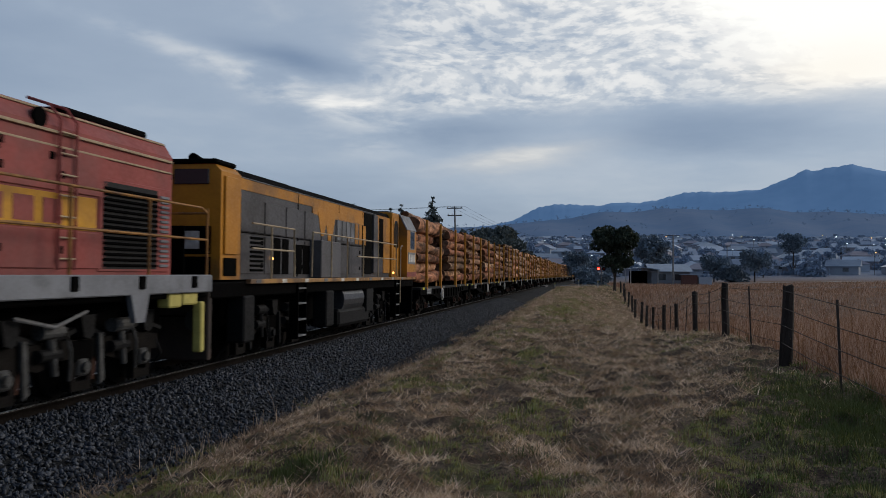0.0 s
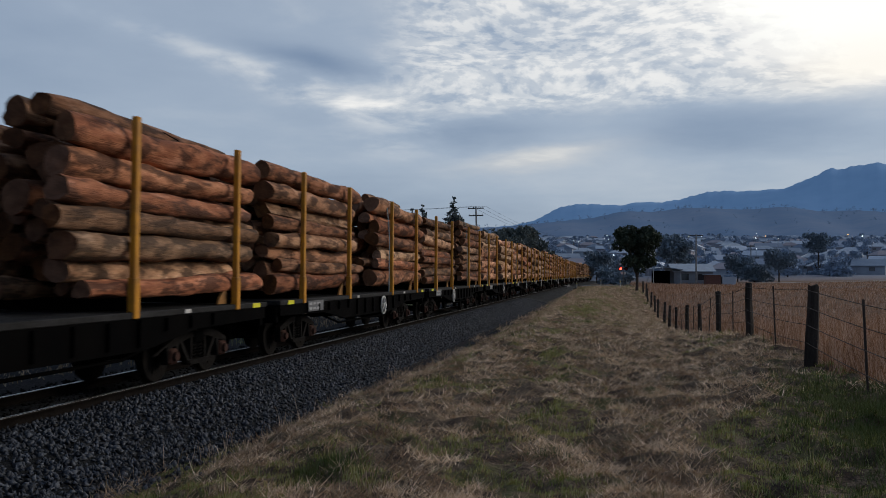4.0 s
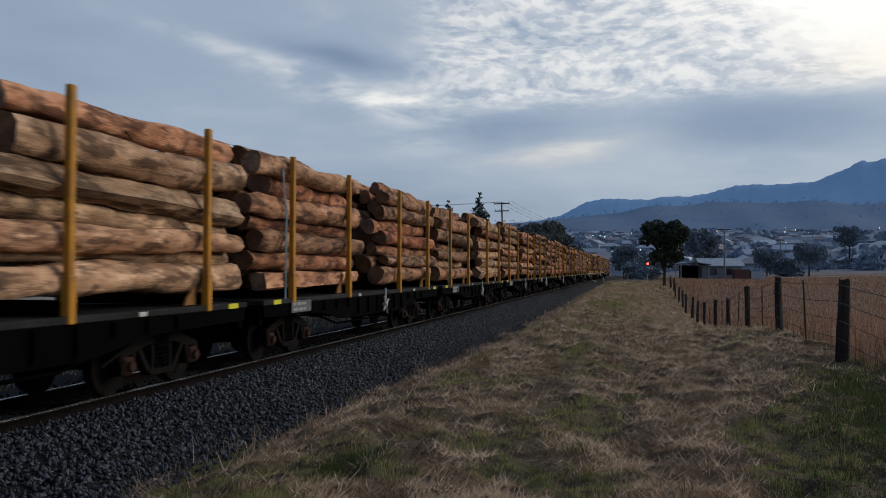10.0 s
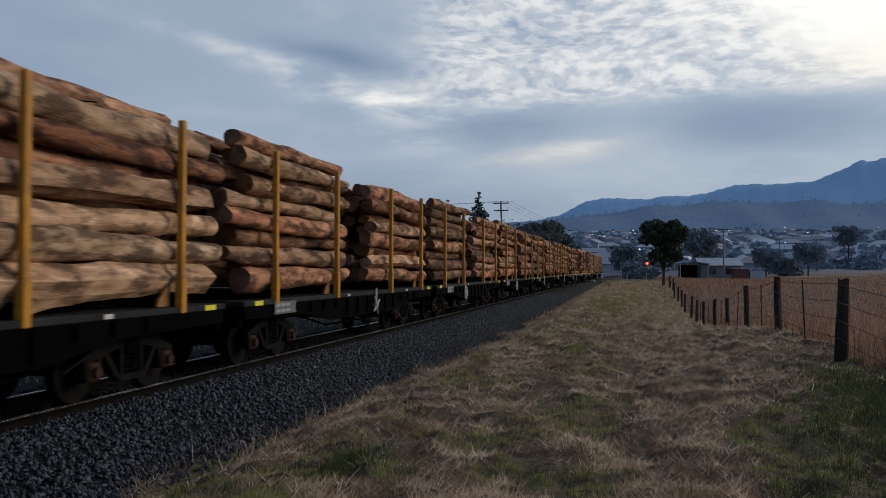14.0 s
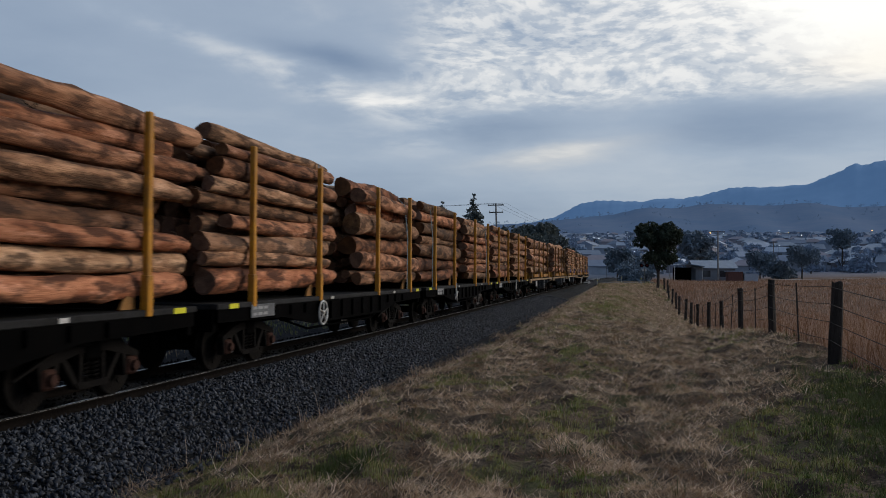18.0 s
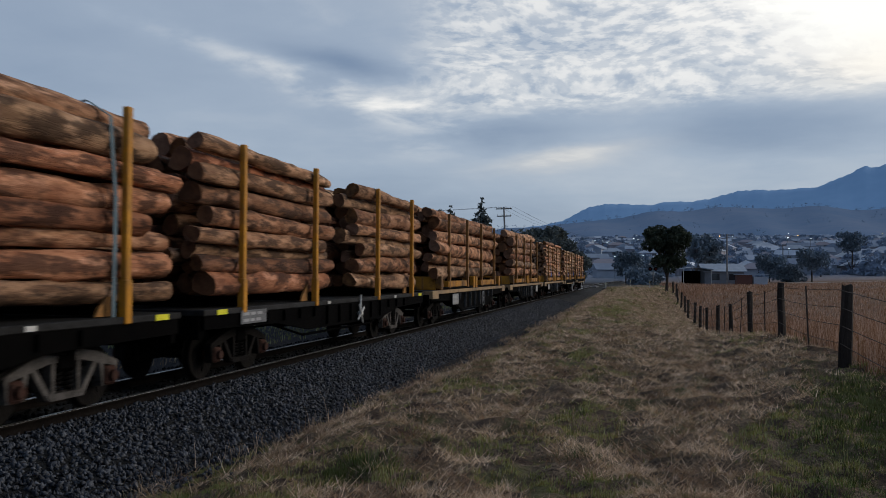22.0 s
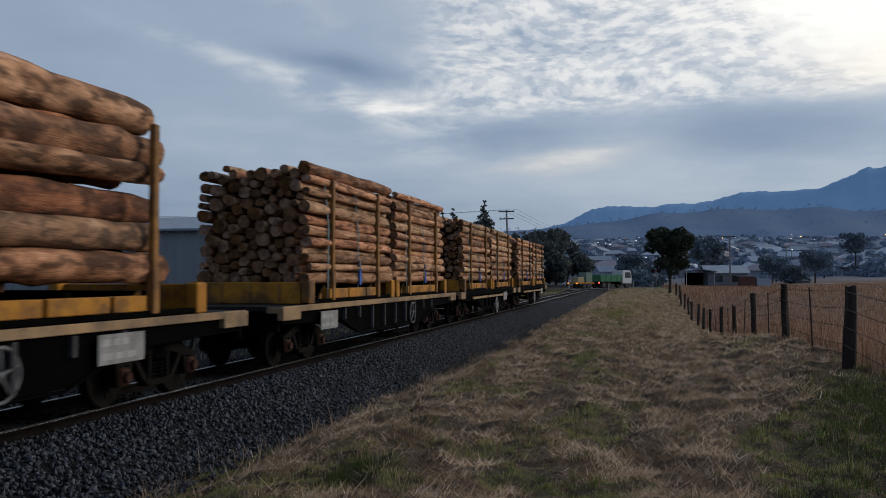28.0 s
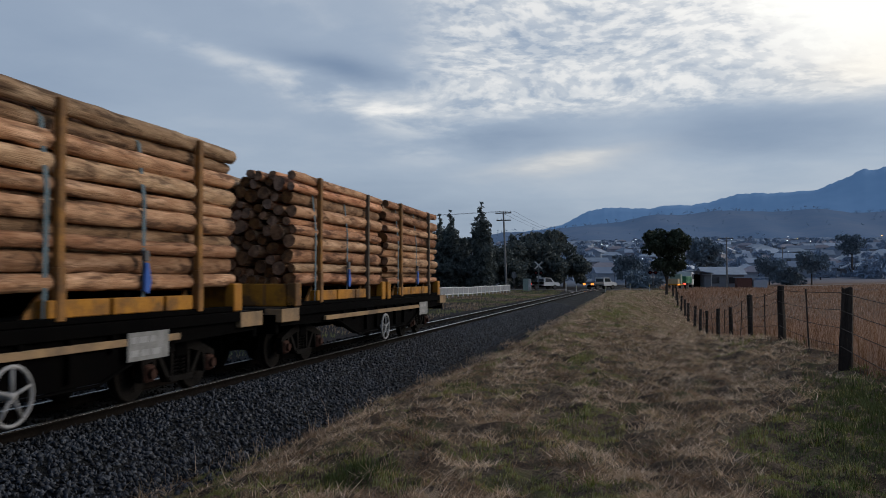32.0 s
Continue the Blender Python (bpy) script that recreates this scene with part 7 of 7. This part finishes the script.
    part("door", Shape().box(0.2, 0.57, -0.37, 0.37, 0.0, 1.62, 0.02), WHITE, t)
    for x, y in ((-10.2, 122.5), (-4.7, 121.5), (-1.4, 119), (-9.6, 134), (1.0, 104)):
        p = thing("marker_post", "slim white roadside marker post", "post", "marker posts", at=at_ground(x, y))
        part("post", Shape().box(-0.05, 0.05, -0.03, 0.03, -0.2, 1.1, 0.01), WHITE, p)
        part("reflector", Shape().box(-0.04, 0.04, -0.04, -0.03, 0.8, 0.92), REFL, p)


small_furniture()


def corrugated_shed():
    t = thing("shed", "long grey corrugated-iron shed beyond the white fence", "shed", at=at_ground(-30, 40, 4))
    s = Shape()
    n = 120
    pts = [(-14 + 28 * k / n, (0.03 if k % 2 else -0.03)) for k in range(n + 1)]
    vs = [(x, y - 3.5, -0.3) for x, y in pts] + [(x, y - 3.5, 4.0) for x, y in pts]
    s.add(vs, [(k, k + 1, n + 2 + k, n + 1 + k) for k in range(n)])
    part("wall", s, mat("corrugated_iron", (0.27, 0.29, 0.31), (0.22, 0.235, 0.25), rough=0.5, scale=0.6, fine=8), t, "ribbed grey iron wall")
    part("body", Shape().box(-13.9, 13.9, -3.4, 6, -0.3, 3.95), BLACK, t)
    part("roof", Shape().prism([(-3.9, 4.0), (1.3, 4.9), (6.5, 4.0), (6.5, 3.9), (1.3, 4.8), (-3.9, 3.9)], 0, -14.3, 14.3), GALV, t)


corrugated_shed()


# ---- vehicles at the crossing ----
CARW = mat("white_car_paint", (0.60, 0.61, 0.62), (0.54, 0.55, 0.56), rough=0.3, scale=2, fine=20, bump=0)
TYRE = mat("black_tyre", (0.02, 0.02, 0.02), (0.03, 0.03, 0.03), rough=0.85)
TAIL = glow("red_tail_light", (1.0, 0.04, 0.03), 8.0)
AMBER = glow("amber_lamp", (1.0, 0.30, 0.045), 1.7)
TRUCKG = mat("green_tipper_paint", (0.05, 0.20, 0.10), (0.04, 0.15, 0.08), rough=0.5, scale=2, fine=20)


def add_wheel(parent, x, y, R, w=0.22):
    wh = part("wheel", Shape().tube((x - w / 2, y, R), (x + w / 2, y, R), R, n=18), TYRE, parent)
    part("rim", Shape().tube((x - w / 2 - 0.012, y, R), (x + w / 2 + 0.012, y, R), R * 0.6, n=14), SILVER, wh)


def make_ute(tray_col, amber):
    """A white utility truck with a tray, driving along +y."""
    u = thing("ute", "white tray-back utility truck" + (" with amber lamps lit at the back" if amber else ""), "ute")
    s = Shape().prism([(0.55, 0.55), (2.75, 0.55), (2.75, 0.85), (2.6, 1.02), (1.7, 1.12), (1.1, 1.72), (0.0, 1.76), (-0.15, 1.0), (-0.15, 0.55)], 0, -0.86, 0.86)
    body = part("body", s, CARW, u)
    part("windscreen", Shape().prism([(1.64, 1.15), (1.13, 1.68), (1.16, 1.70), (1.68, 1.16)], 0, -0.72, 0.72), WINDOW, body)
    for x0, x1 in ((0.86, 0.87), (-0.87, -0.86)):
        part("side_window", Shape().prism([(0.1, 1.12), (1.45, 1.12), (1.08, 1.64), (0.1, 1.66)], 0, x0, x1), WINDOW, body)
    part("rear_window", Shape().box(-0.7, 0.7, -0.16, -0.1, 1.15, 1.62), WINDOW, body)
    part("tray", Shape().box(-0.92, 0.92, -2.5, -0.25, 0.78, 0.88, 0.01), tray_col, u)
    for x in (-0.92, 0.90):
        part("tray_side", Shape().box(x, x + 0.03, -2.5, -0.25, 0.88, 1.12, 0.005), tray_col, u)
    part("tail_gate", Shape().box(-0.92, 0.92, -2.53, -2.5, 0.8, 1.12, 0.005), tray_col, u)
    part("ladder_rack", Shape().path([(-0.85, -0.3, 0.9), (-0.85, -0.3, 1.85), (0.85, -0.3, 1.85), (0.85, -0.3, 0.9)], 0.03), PLATE, u)
    part("bumper", Shape().box(-0.85, 0.85, 2.7, 2.85, 0.45, 0.7, 0.03), PLATE, u)
    for x in (-0.78, 0.78):
        part("tail_light", Shape().box(x - (0.3 if amber else 0.12), x + 0.16, -2.58, -2.52, 0.66, 0.94), AMBER if amber else TAIL, u)
        part("head_light", Shape().box(x - 0.12, x + 0.12, 2.72, 2.76, 0.78, 0.95), WHITE, u)
    for x in (-0.78, 0.78):
        for y in (-1.55, 1.85):
            add_wheel(u, x, y, 0.36)
    part("chassis", Shape().box(-0.4, 0.4, -2.4, 2.6, 0.4, 0.62), BLACK, u)
    return u


def make_truck():
    """A green tipper truck with a white cab and a yellow trailer, driving along +y."""
    t = thing("truck", "green tipper truck with white cab, towing a trailer", "truck")
    cab = part("cab", Shape().prism([(1.2, 0.7), (3.0, 0.7), (3.05, 1.4), (2.85, 2.45), (2.6, 2.6), (1.2, 2.6)], 0, -1.05, 1.05), CARW, t, "white cab")
    part("windscreen", Shape().prism([(3.06, 1.5), (2.90, 2.3), (2.93, 2.3), (3.09, 1.5)], 0, -0.9, 0.9), WINDOW, cab)
    for x0, x1 in ((1.05, 1.06), (-1.06, -1.05)):
        part("side_window", Shape().prism([(1.7, 1.5), (2.9, 1.5), (2.75, 2.3), (1.7, 2.3)], 0, x0, x1), WINDOW, cab)
    part("tipper_body", Shape().box(-1.1, 1.1, -3.2, 1.0, 0.95, 1.95, 0.03), TRUCKG, t, "green steel tipper body")
    for k in range(5):
        for x in (-1.14, 1.10):
            part("rib", Shape().box(x, x + 0.04, -3.1 + k, -3.0 + k, 0.98, 1.92), TRUCKG, t)
    part("chassis", Shape().box(-0.5, 0.5, -3.2, 2.9, 0.55, 0.95), BLACK, t)
    for x in (-0.9, 0.9):
        for y in (-2.4, -1.4, 2.1):
            add_wheel(t, x, y, 0.46, 0.28)
        part("tail_light", Shape().box(x - 0.12, x + 0.12, -3.26, -3.2, 0.75, 0.92), TAIL, t)
    tr = part("trailer", Shape().box(-1.0, 1.0, -7.4, -4.2, 0.65, 0.85, 0.02), YSTEEL, t, "yellow plant trailer with a pale load")
    part("drawbar", Shape().tube((0, -4.2, 0.7), (0, -3.2, 0.7), 0.06, n=6), YSTEEL, tr)
    part("load", Shape().box(-0.8, 0.8, -5.6, -4.4, 0.85, 2.25, 0.05), mat("pale_green_machine", (0.20, 0.28, 0.22), (0.15, 0.2, 0.17)), tr)
    part("load", Shape().box(-0.7, 0.7, -7.1, -5.8, 0.85, 1.6, 0.05), mat("sandy_load", (0.42, 0.34, 0.20), (0.32, 0.25, 0.15)), tr)
    for x in (-0.9, 0.9):
        for y in (-6.1, -5.3):
            add_wheel(tr, x, y, 0.36, 0.22)
        part("tail_light", Shape().box(x - 0.15, x + 0.15, -7.46, -7.4, 0.66, 0.82), AMBER, tr)
    return t


ute_a = make_ute(PLATE, True)
ute_b = make_ute(BLACK, False)
truck = make_truck()

# ---- ballast stones, grass ----
def scatter_stones():
    rng = np.random.default_rng(4)
    n = 56000
    y = np.where(rng.random(n) < 0.08, rng.uniform(-8, 3, n), 3.0 + 62 * rng.random(n) ** 1.9)
    off = np.where(rng.random(n) < 0.86, rng.uniform(0.62, 2.85, n), rng.uniform(-1.7, 0.6, n))
    skirt = rng.random(n) < 0.10      # strays on the soil beside the bed
    off = np.where(skirt, toe(y) - 0.15 + rng.gamma(1.6, 0.16, n), off)
    x = track_x(y) + off
    prof_x = np.array([-2.85, -2.6, -1.55, -0.9, 0.9, 1.45, 2.55, 2.8, 3.0])
    prof_z = np.array([-0.62, -0.44, -0.17, -0.13, -0.13, -0.16, -0.42, -0.48, -0.46])
    z = np.where(off > 2.6, ground_z(x, y), np.interp(off, prof_x, prof_z)) + rng.uniform(-0.012, 0.022, n)
    keep = np.abs(np.abs(off) - 0.57) > 0.09
    x, y, z = x[keep], y[keep], z[keep]
    n = len(x)
    base = np.array([(1, 0, 0), (-1, 0, 0), (0, 1, 0), (0, -1, 0), (0, 0, 1), (0, 0, -1), (0.6, 0.6, 0.5), (-0.6, -0.5, 0.6)], float)[:6]
    fac = np.array([(0, 2, 4), (2, 1, 4), (1, 3, 4), (3, 0, 4), (2, 0, 5), (1, 2, 5), (3, 1, 5), (0, 3, 5)])
    size = rng.uniform(0.019, 0.041, n)
    v = base[None] * size[:, None, None] * rng.uniform(0.5, 1.5, (n, 1, 3)) * rng.uniform(0.6, 1.2, (n, 6, 3)) + rng.normal(0, 0.008, (n, 6, 3))
    a, b = rng.uniform(0, 6.28, n), rng.uniform(-0.9, 0.9, n)
    ca, sa, cb, sb = np.cos(a)[:, None], np.sin(a)[:, None], np.cos(b)[:, None], np.sin(b)[:, None]
    X, Y, Z = v[..., 0], v[..., 1], v[..., 2]
    X, Y = ca * X - sa * Y, sa * X + ca * Y
    Y, Z = cb * Y - sb * Z, sb * Y + cb * Z
    v = np.stack([X + x[:, None], Y + y[:, None], Z + z[:, None]], -1)
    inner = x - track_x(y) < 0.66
    # inner stones get the darker colour painted for shade under the train
    for mk, lb, m in ((~inner, "loose angular blue-grey ballast stones", STONE), (inner, "ballast stones between the rails, coloured dark as train shade", SHADED_STONE)):
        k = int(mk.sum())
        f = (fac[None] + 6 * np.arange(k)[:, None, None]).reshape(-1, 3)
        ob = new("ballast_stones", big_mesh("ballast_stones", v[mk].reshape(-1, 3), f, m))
        tagged(ob, lb, "ballast", kind="stuff")


scatter_stones()


def blades(name, label, x, y, length, width, lean, material, rng, z=None, bent=True):
    """Thin grass blades: ribbons with a bend, or straight straws."""
    n = len(x)
    z = ground_z(x, y) - 0.01 if z is None else z
    a = rng.uniform(0, 6.28, n)
    d = np.stack([np.cos(a), np.sin(a)], -1)
    if np.ndim(lean) == 2:
        tip = np.linalg.norm(lean, axis=1) + 1e-6
        d = lean / tip[:, None]
    else:
        tip = rng.uniform(0.2, 1.0, n) * lean
    w = width * rng.uniform(0.6, 1.3, n)
    b = rng.uniform(-0.9, 0.9, n)     # most blades show their flat side along the bank
    c, s = np.cos(b) * w, np.sin(b) * w
    top = length * np.sqrt(np.maximum(0.02, 1 - 0.85 * np.minimum(tip, 1.08) ** 2))
    reach = tip * length
    rows = [np.stack([x - c, y - s, z], -1), np.stack([x + c, y + s, z], -1)]
    if bent:
        mx, my, mz = x + d[:, 0] * reach * 0.40, y + d[:, 1] * reach * 0.40, z + top * 0.66
        rows += [np.stack([mx - 0.7 * c, my - 0.7 * s, mz], -1), np.stack([mx + 0.7 * c, my + 0.7 * s, mz], -1)]
    rows.append(np.stack([x + d[:, 0] * reach, y + d[:, 1] * reach, z + top], -1))
    v = np.stack(rows, 1)
    k = v.shape[1] * np.arange(n)
    tris = ((0, 1, 3), (0, 3, 2), (2, 3, 4)) if bent else ((0, 1, 2),)
    f = np.concatenate([np.stack([k + i for i in t], -1) for t in tris])
    ob = new(name, big_mesh(name, v.reshape(-1, 3), f, material))
    tagged(ob, label, "grass", kind="stuff")


# green patches on the bank: x, y, half width, half length, strength
PATCHES = ((-4.25, 8.0, 0.42, 1.4, 2.2), (-2.8, 9.5, 0.22, 0.5, 1.5), (-2.4, 11.2, 0.35, 0.7, 1.3), (-2.3, 6.7, 0.35, 0.45, 1.4), (-2.6, 15.4, 0.35, 1.0, 1.0), (-1.0, 14.9, 0.5, 1.4, 1.1),
           (-0.6, 9.1, 0.55, 1.2, 1.7), (-0.3, 6.3, 0.55, 0.5, 1.7), (-1.1, 6.5, 0.3, 0.4, 1.3), (1.25, 8.3, 0.55, 1.3, 1.5), (1.9, 7.0, 0.9, 2.2, 1.7), (2.4, 10.3, 0.8, 2.6, 1.5), (-1.2, 38, 0.8, 14, 0.9))


def greenness(x, y):
    g = 0.42 * soft_noise(x, y, 1.6, 1) + 0.42 * soft_noise(x, y, 3.8, 2) - 0.42 + 0.16 * sst(y, 13, 26)
    for px, py, sx, sy, k in PATCHES:
        g = g + k * np.exp(-((x - px) / sx) ** 2 - ((y - py) / sy) ** 2)
    trail = np.exp(-((x - 0.28 - 0.045 * (y - 6)) / 0.36) ** 2)
    return g - 1.5 * trail * (1 - sst(y, 18, 30))


def grow_grass():
    rng = np.random.default_rng(8)
    def edge(y):
        return track_x(y) + toe(y) + 0.12 + 0.20 * np.sin(1.3 * y) + 0.14 * np.sin(3.1 * y) + 0.75 * np.exp(-((y - 10.6) / 1.3) ** 2)

    # tufts with blades that lean outwards
    n = 68000
    y = 5.2 + 115 * rng.random(n) ** 2.5
    x = rng.uniform(-4.9, 3.5, n)
    gness = greenness(x, y)
    clump = soft_noise(x, y, 7.5, 3) + 0.6 * soft_noise(x, y, 3.0, 4)
    keep = (rng.random(n) < 0.05 + 0.36 * sst(clump, -0.2, 0.9) + 0.95 * sst(gness, 0.0, 0.6)) & (x > edge(y) + 0.1)
    x, y, gness, clump = x[keep], y[keep], gness[keep], clump[keep]
    n = len(x)
    per = 14
    green = gness + rng.normal(0, 0.16, n) > 0.10
    size = rng.gamma(6.0, 0.165, n) * (0.72 + 0.35 * np.clip(clump, -0.6, 1.2)) * np.where(green, 1.15, 0.85)
    rank = ((rng.random(n) < 0.05) & (clump > 0.2)) | (rng.random(n) < 0.65 * sst(x, 0.9, 2.3) * (1 - sst(y, 10, 14)))
    for cx, cy in ((-0.7, 10.9), (-0.5, 7.5), (-2.2, 6.6), (0.3, 22.0), (0.9, 18.2), (-0.2, 24.5), (0.9, 15.8)):
        rank |= np.hypot(x - cx, 0.5 * (y - cy)) < 0.16 + 0.008 * cy
    size = size * np.where(rank, 1.5, 1.0)
    X, Y = np.repeat(x, per), np.repeat(y, per)
    S, G, K = np.repeat(size, per), np.repeat(green, per), np.repeat(rank, per)
    ang, q = rng.uniform(0, 6.28, n * per), rng.random(n * per) ** 0.6
    dx, dy = np.cos(ang) * q, np.sin(ang) * q
    sp = 0.036 * S * (1 + 0.03 * Y)
    bx, by = X + dx * sp, Y + dy * sp
    L = 0.038 * S * rng.uniform(0.5, 1.45, n * per) * (1 + 0.020 * Y)
    wd = 0.0013 * (1 + 0.15 * Y)
    lean = np.stack([dx, dy], -1) * rng.uniform(0.3, 1.1, n * per)[:, None] + rng.normal(0, 0.22, (n * per, 2))
    G = G ^ (rng.random(n * per) < 0.14)
    for mk, nm, lb, m in ((~G & ~K, "dry_grass", "tufts of dry straw-coloured grass on the bank", STRAW), (G & ~K, "green_grass", "green grass tufts on the bank", GREENG),
                          (K, "dark_tussocks", "darker rank tussocks on the bank", LUSH)):
        blades(nm, lb, bx[mk], by[mk], L[mk], wd[mk], lean[mk], m, rng)
    # mats of flattened dead straw between the tufts, with bare hollows
    n = 330000
    y = 5.2 + 110 * rng.random(n) ** 2.6
    x = rng.uniform(-4.9, 3.3, n)
    matted = -0.15 + 0.8 * soft_noise(x, y, 5.5, 14) + 0.6 * soft_noise(x, y, 10.0, 15) + 0.25 - 1.2 * np.clip(greenness(x, y), -0.7, 1.5)
    keep = (x > edge(y)) & (matted + rng.normal(0, 0.30, n) > 0.12)
    x, y = x[keep], y[keep]
    n = len(x)
    # straws of one mat lie loosely the same way
    a = 2.2 * soft_noise(x, y, 3.2, 16) + rng.normal(0, 1.9, n)
    length = rng.gamma(3.0, 0.021, n) * (1 + 0.012 * y)
    lean = np.stack([np.cos(a), np.sin(a)], -1) * rng.uniform(0.70, 1.08, n)[:, None]
    z = ground_z(x, y) + rng.uniform(0.0, 0.022, n)
    wd = 0.0020 * (1 + 0.14 * y)
    old = 0.8 * soft_noise(x, y, 4.6, 17) + 0.6 * soft_noise(x, y, 9.0, 18) + rng.normal(0, 0.25, n) > 0.27
    for mk, lb, m in ((~old, "mats of flattened bleached straw on the bank", PALESTRAW), (old, "brown rotting straw between the paler mats", OLDSTRAW)):
        blades("dead_straw", lb, x[mk], y[mk], length[mk], wd[mk], lean[mk], m, rng, z=z[mk], bent=False)
    # dry stalks and bent straws, few and uneven, along the ballast
    n = 3000
    y = 5.5 + 50 * rng.random(n) ** 1.8
    x = edge(y) - 0.25 + rng.gamma(2.0, 0.14, n)
    keep = soft_noise(x, y, 2.0, 19) + rng.normal(0, 0.3, n) > 0.25
    x, y = x[keep], y[keep]
    n = len(x)
    blades("dry_stalks", "dry stalks along the ballast edge", x, y, rng.gamma(4.0, 0.040, n), 0.0010 * (1 + 0.10 * y), 1.0, PALESTRAW, rng)
    # longer green grass by the fence, close to the camera
    n = 34000
    y = 5.0 + 10 * rng.random(n) ** 1.3
    x = 1.9 + 1.5 * rng.random(n) ** 0.7
    keep = (soft_noise(x, y, 2.0, 23) + rng.normal(0, 0.3, n) > -0.25) & (rng.random(n) < 1 - sst(y, 8, 14)) & (rng.random(n) < sst(x, 1.8, 2.8) + 0.1)
    x, y = x[keep], y[keep]
    blades("long_grass", "long dark green grass by the fence", x, y, rng.gamma(5.0, 0.020, len(x)), 0.0018 * (1 + 0.08 * y), 1.05, LUSH, rng)
    # paddock of tall russet grass
    n = 105000
    y = 4.0 + 160 * rng.random(n) ** 2.0
    x = 3.22 + (1.2 + 0.55 * y) * rng.random(n) ** 1.25
    x = x + 0.15 * soft_noise(x, y, 3.0, 7)
    h = (0.72 + 0.25 * soft_noise(x, y, 0.7, 9) + 0.16 * soft_noise(x, y, 3.1, 10)) * np.where(x < 3.6, 0.7, 1.0)
    h = h * (1 - 0.55 * sst(y, 16, 45))
    blades("tall_grass", "tall russet dry grass in the paddock", x, y, h * rng.uniform(0.55, 1.15, n), 0.0019 * (1 + 0.085 * y), 0.55, TALL, rng)
    # verge beyond the track
    n = 26000
    y = 12 + 110 * rng.random(n) ** 1.4
    x = track_x(y) - 2.9 - 11 * rng.random(n)
    gr = soft_noise(x, y, 0.4, 12) > 0.1
    for mk, nm, lb, m in ((~gr, "dry_grass", "dry grass of the far verge", STRAW), (gr, "green_grass", "green grass of the far verge", GREENG)):
        blades(nm, lb, x[mk], y[mk], rng.uniform(0.05, 0.2, mk.sum()), 0.006 * (1 + 0.01 * y[mk]), 0.8, m, rng)


grow_grass()

# ---- what moves ----
DIST = ((0, -22.6), (1, -15.1), (2, -7.6), (3, 0.0), (4.5, 11.0), (6, 21.9), (8, 36.45), (10.5, 54.3), (13, 72.0), (15.5, 89.7), (18, 107.4), (20, 121.5), (22, 135.7), (24, 149.9),
        (25.5, 160.8), (27.5, 175.4), (29, 186.4), (31, 201.0), (32, 208.3))


def on_track(y):
    slope = 0.00024 * max(y - 120, 0)
    return pose(float(track_x(y)), y, 0, 0, 0, -math.degrees(math.atan(slope)))


def motions():
    for ob, u in TRAIN:
        walk(ob, [(t, on_track(u - d)) for t, d in DIST])
    # wheels roll while they pass near the camera
    ts, ds = [t for t, _ in DIST], [d for _, d in DIST]
    place = {ob: u for ob, u in TRAIN}
    for w, wagon, yw, yb in SPIN:
        u = place[wagon] + yw
        times = np.arange(0, 32.01, 1 / 30)
        yy = u - np.interp(times, ts, ds)
        near = times[(yy > 2) & (yy < 26)]
        z = w.matrix_basis.translation.z
        rows = [(0, pose(0, yb, z))]
        if len(near):
            t0, t1 = max(near[0], 0.0), near[-1]
            d0 = np.interp(t0, ts, ds)
            a = 0.0
            for t in np.arange(t0, t1, 2 / 30):
                a = math.degrees((np.interp(t, ts, ds) - d0) / 0.42)
                if t > 0:
                    rows.append((t, pose(0, yb, z, a, 0, 0)))
            rows.append((32, pose(0, yb, z, a, 0, 0)))
        else:
            rows.append((32, pose(0, yb, z)))
        walk(w, rows)
    zr = 0.05
    walk(truck, [(0, pose(-24, 127.5, zr, 0, 0, -55)), (21.5, pose(-24, 127.5, zr, 0, 0, -55)), (23.5, pose(-18.5, 127.5, zr, 0, 0, -55)), (25.5, pose(-10.6, 127.8, zr, 0, 0, -55)),
                 (28, pose(-4.6, 128.2, zr, 0, 0, -44)), (29, pose(-1.9, 129.2, zr, 0, 0, -36)), (30, pose(0.3, 130.4, zr, 0, 0, -33)), (31, pose(2.9, 132.5, zr, 0, 0, -28)), (32, pose(6.2, 136, zr, 0, 0, -14))])
    walk(ute_a, [(0, pose(-34, 127.5, zr, 0, 0, -60)), (24.5, pose(-34, 127.5, zr, 0, 0, -60)), (27, pose(-25, 127.5, zr, 0, 0, -60)), (29, pose(-17.4, 127.6, zr, 0, 0, -56)),
                 (30, pose(-13.2, 128.4, zr, 0, 0, -48)), (31.2, pose(-9.0, 129.8, zr, 0, 0, -42)), (32, pose(-5.9, 131.4, zr, 0, 0, -38))])
    walk(ute_b, [(0, pose(-44, 126.5, zr, 0, 0, -60)), (26.5, pose(-44, 126.5, zr, 0, 0, -60)), (28.5, pose(-36, 126.5, zr, 0, 0, -60)), (30, pose(-22.6, 126.6, zr, 0, 0, -56)),
                 (31, pose(-17.5, 126.9, zr, 0, 0, -50)), (32, pose(-14.2, 127.4, zr, 0, 0, -46))])
    # the red lamp turns out of sight when the crossing opens
    walk(redlamp, [(0, pose(-0.36, 0, 2.47)), (17.4, pose(-0.36, 0, 2.47)), (17.6, pose(-0.36, 0, 2.47, 0, 0, 80)), (17.8, pose(-0.36, 0, 2.47, 0, 0, 160)), (32, pose(-0.36, 0, 2.47, 0, 0, 180))])


motions()
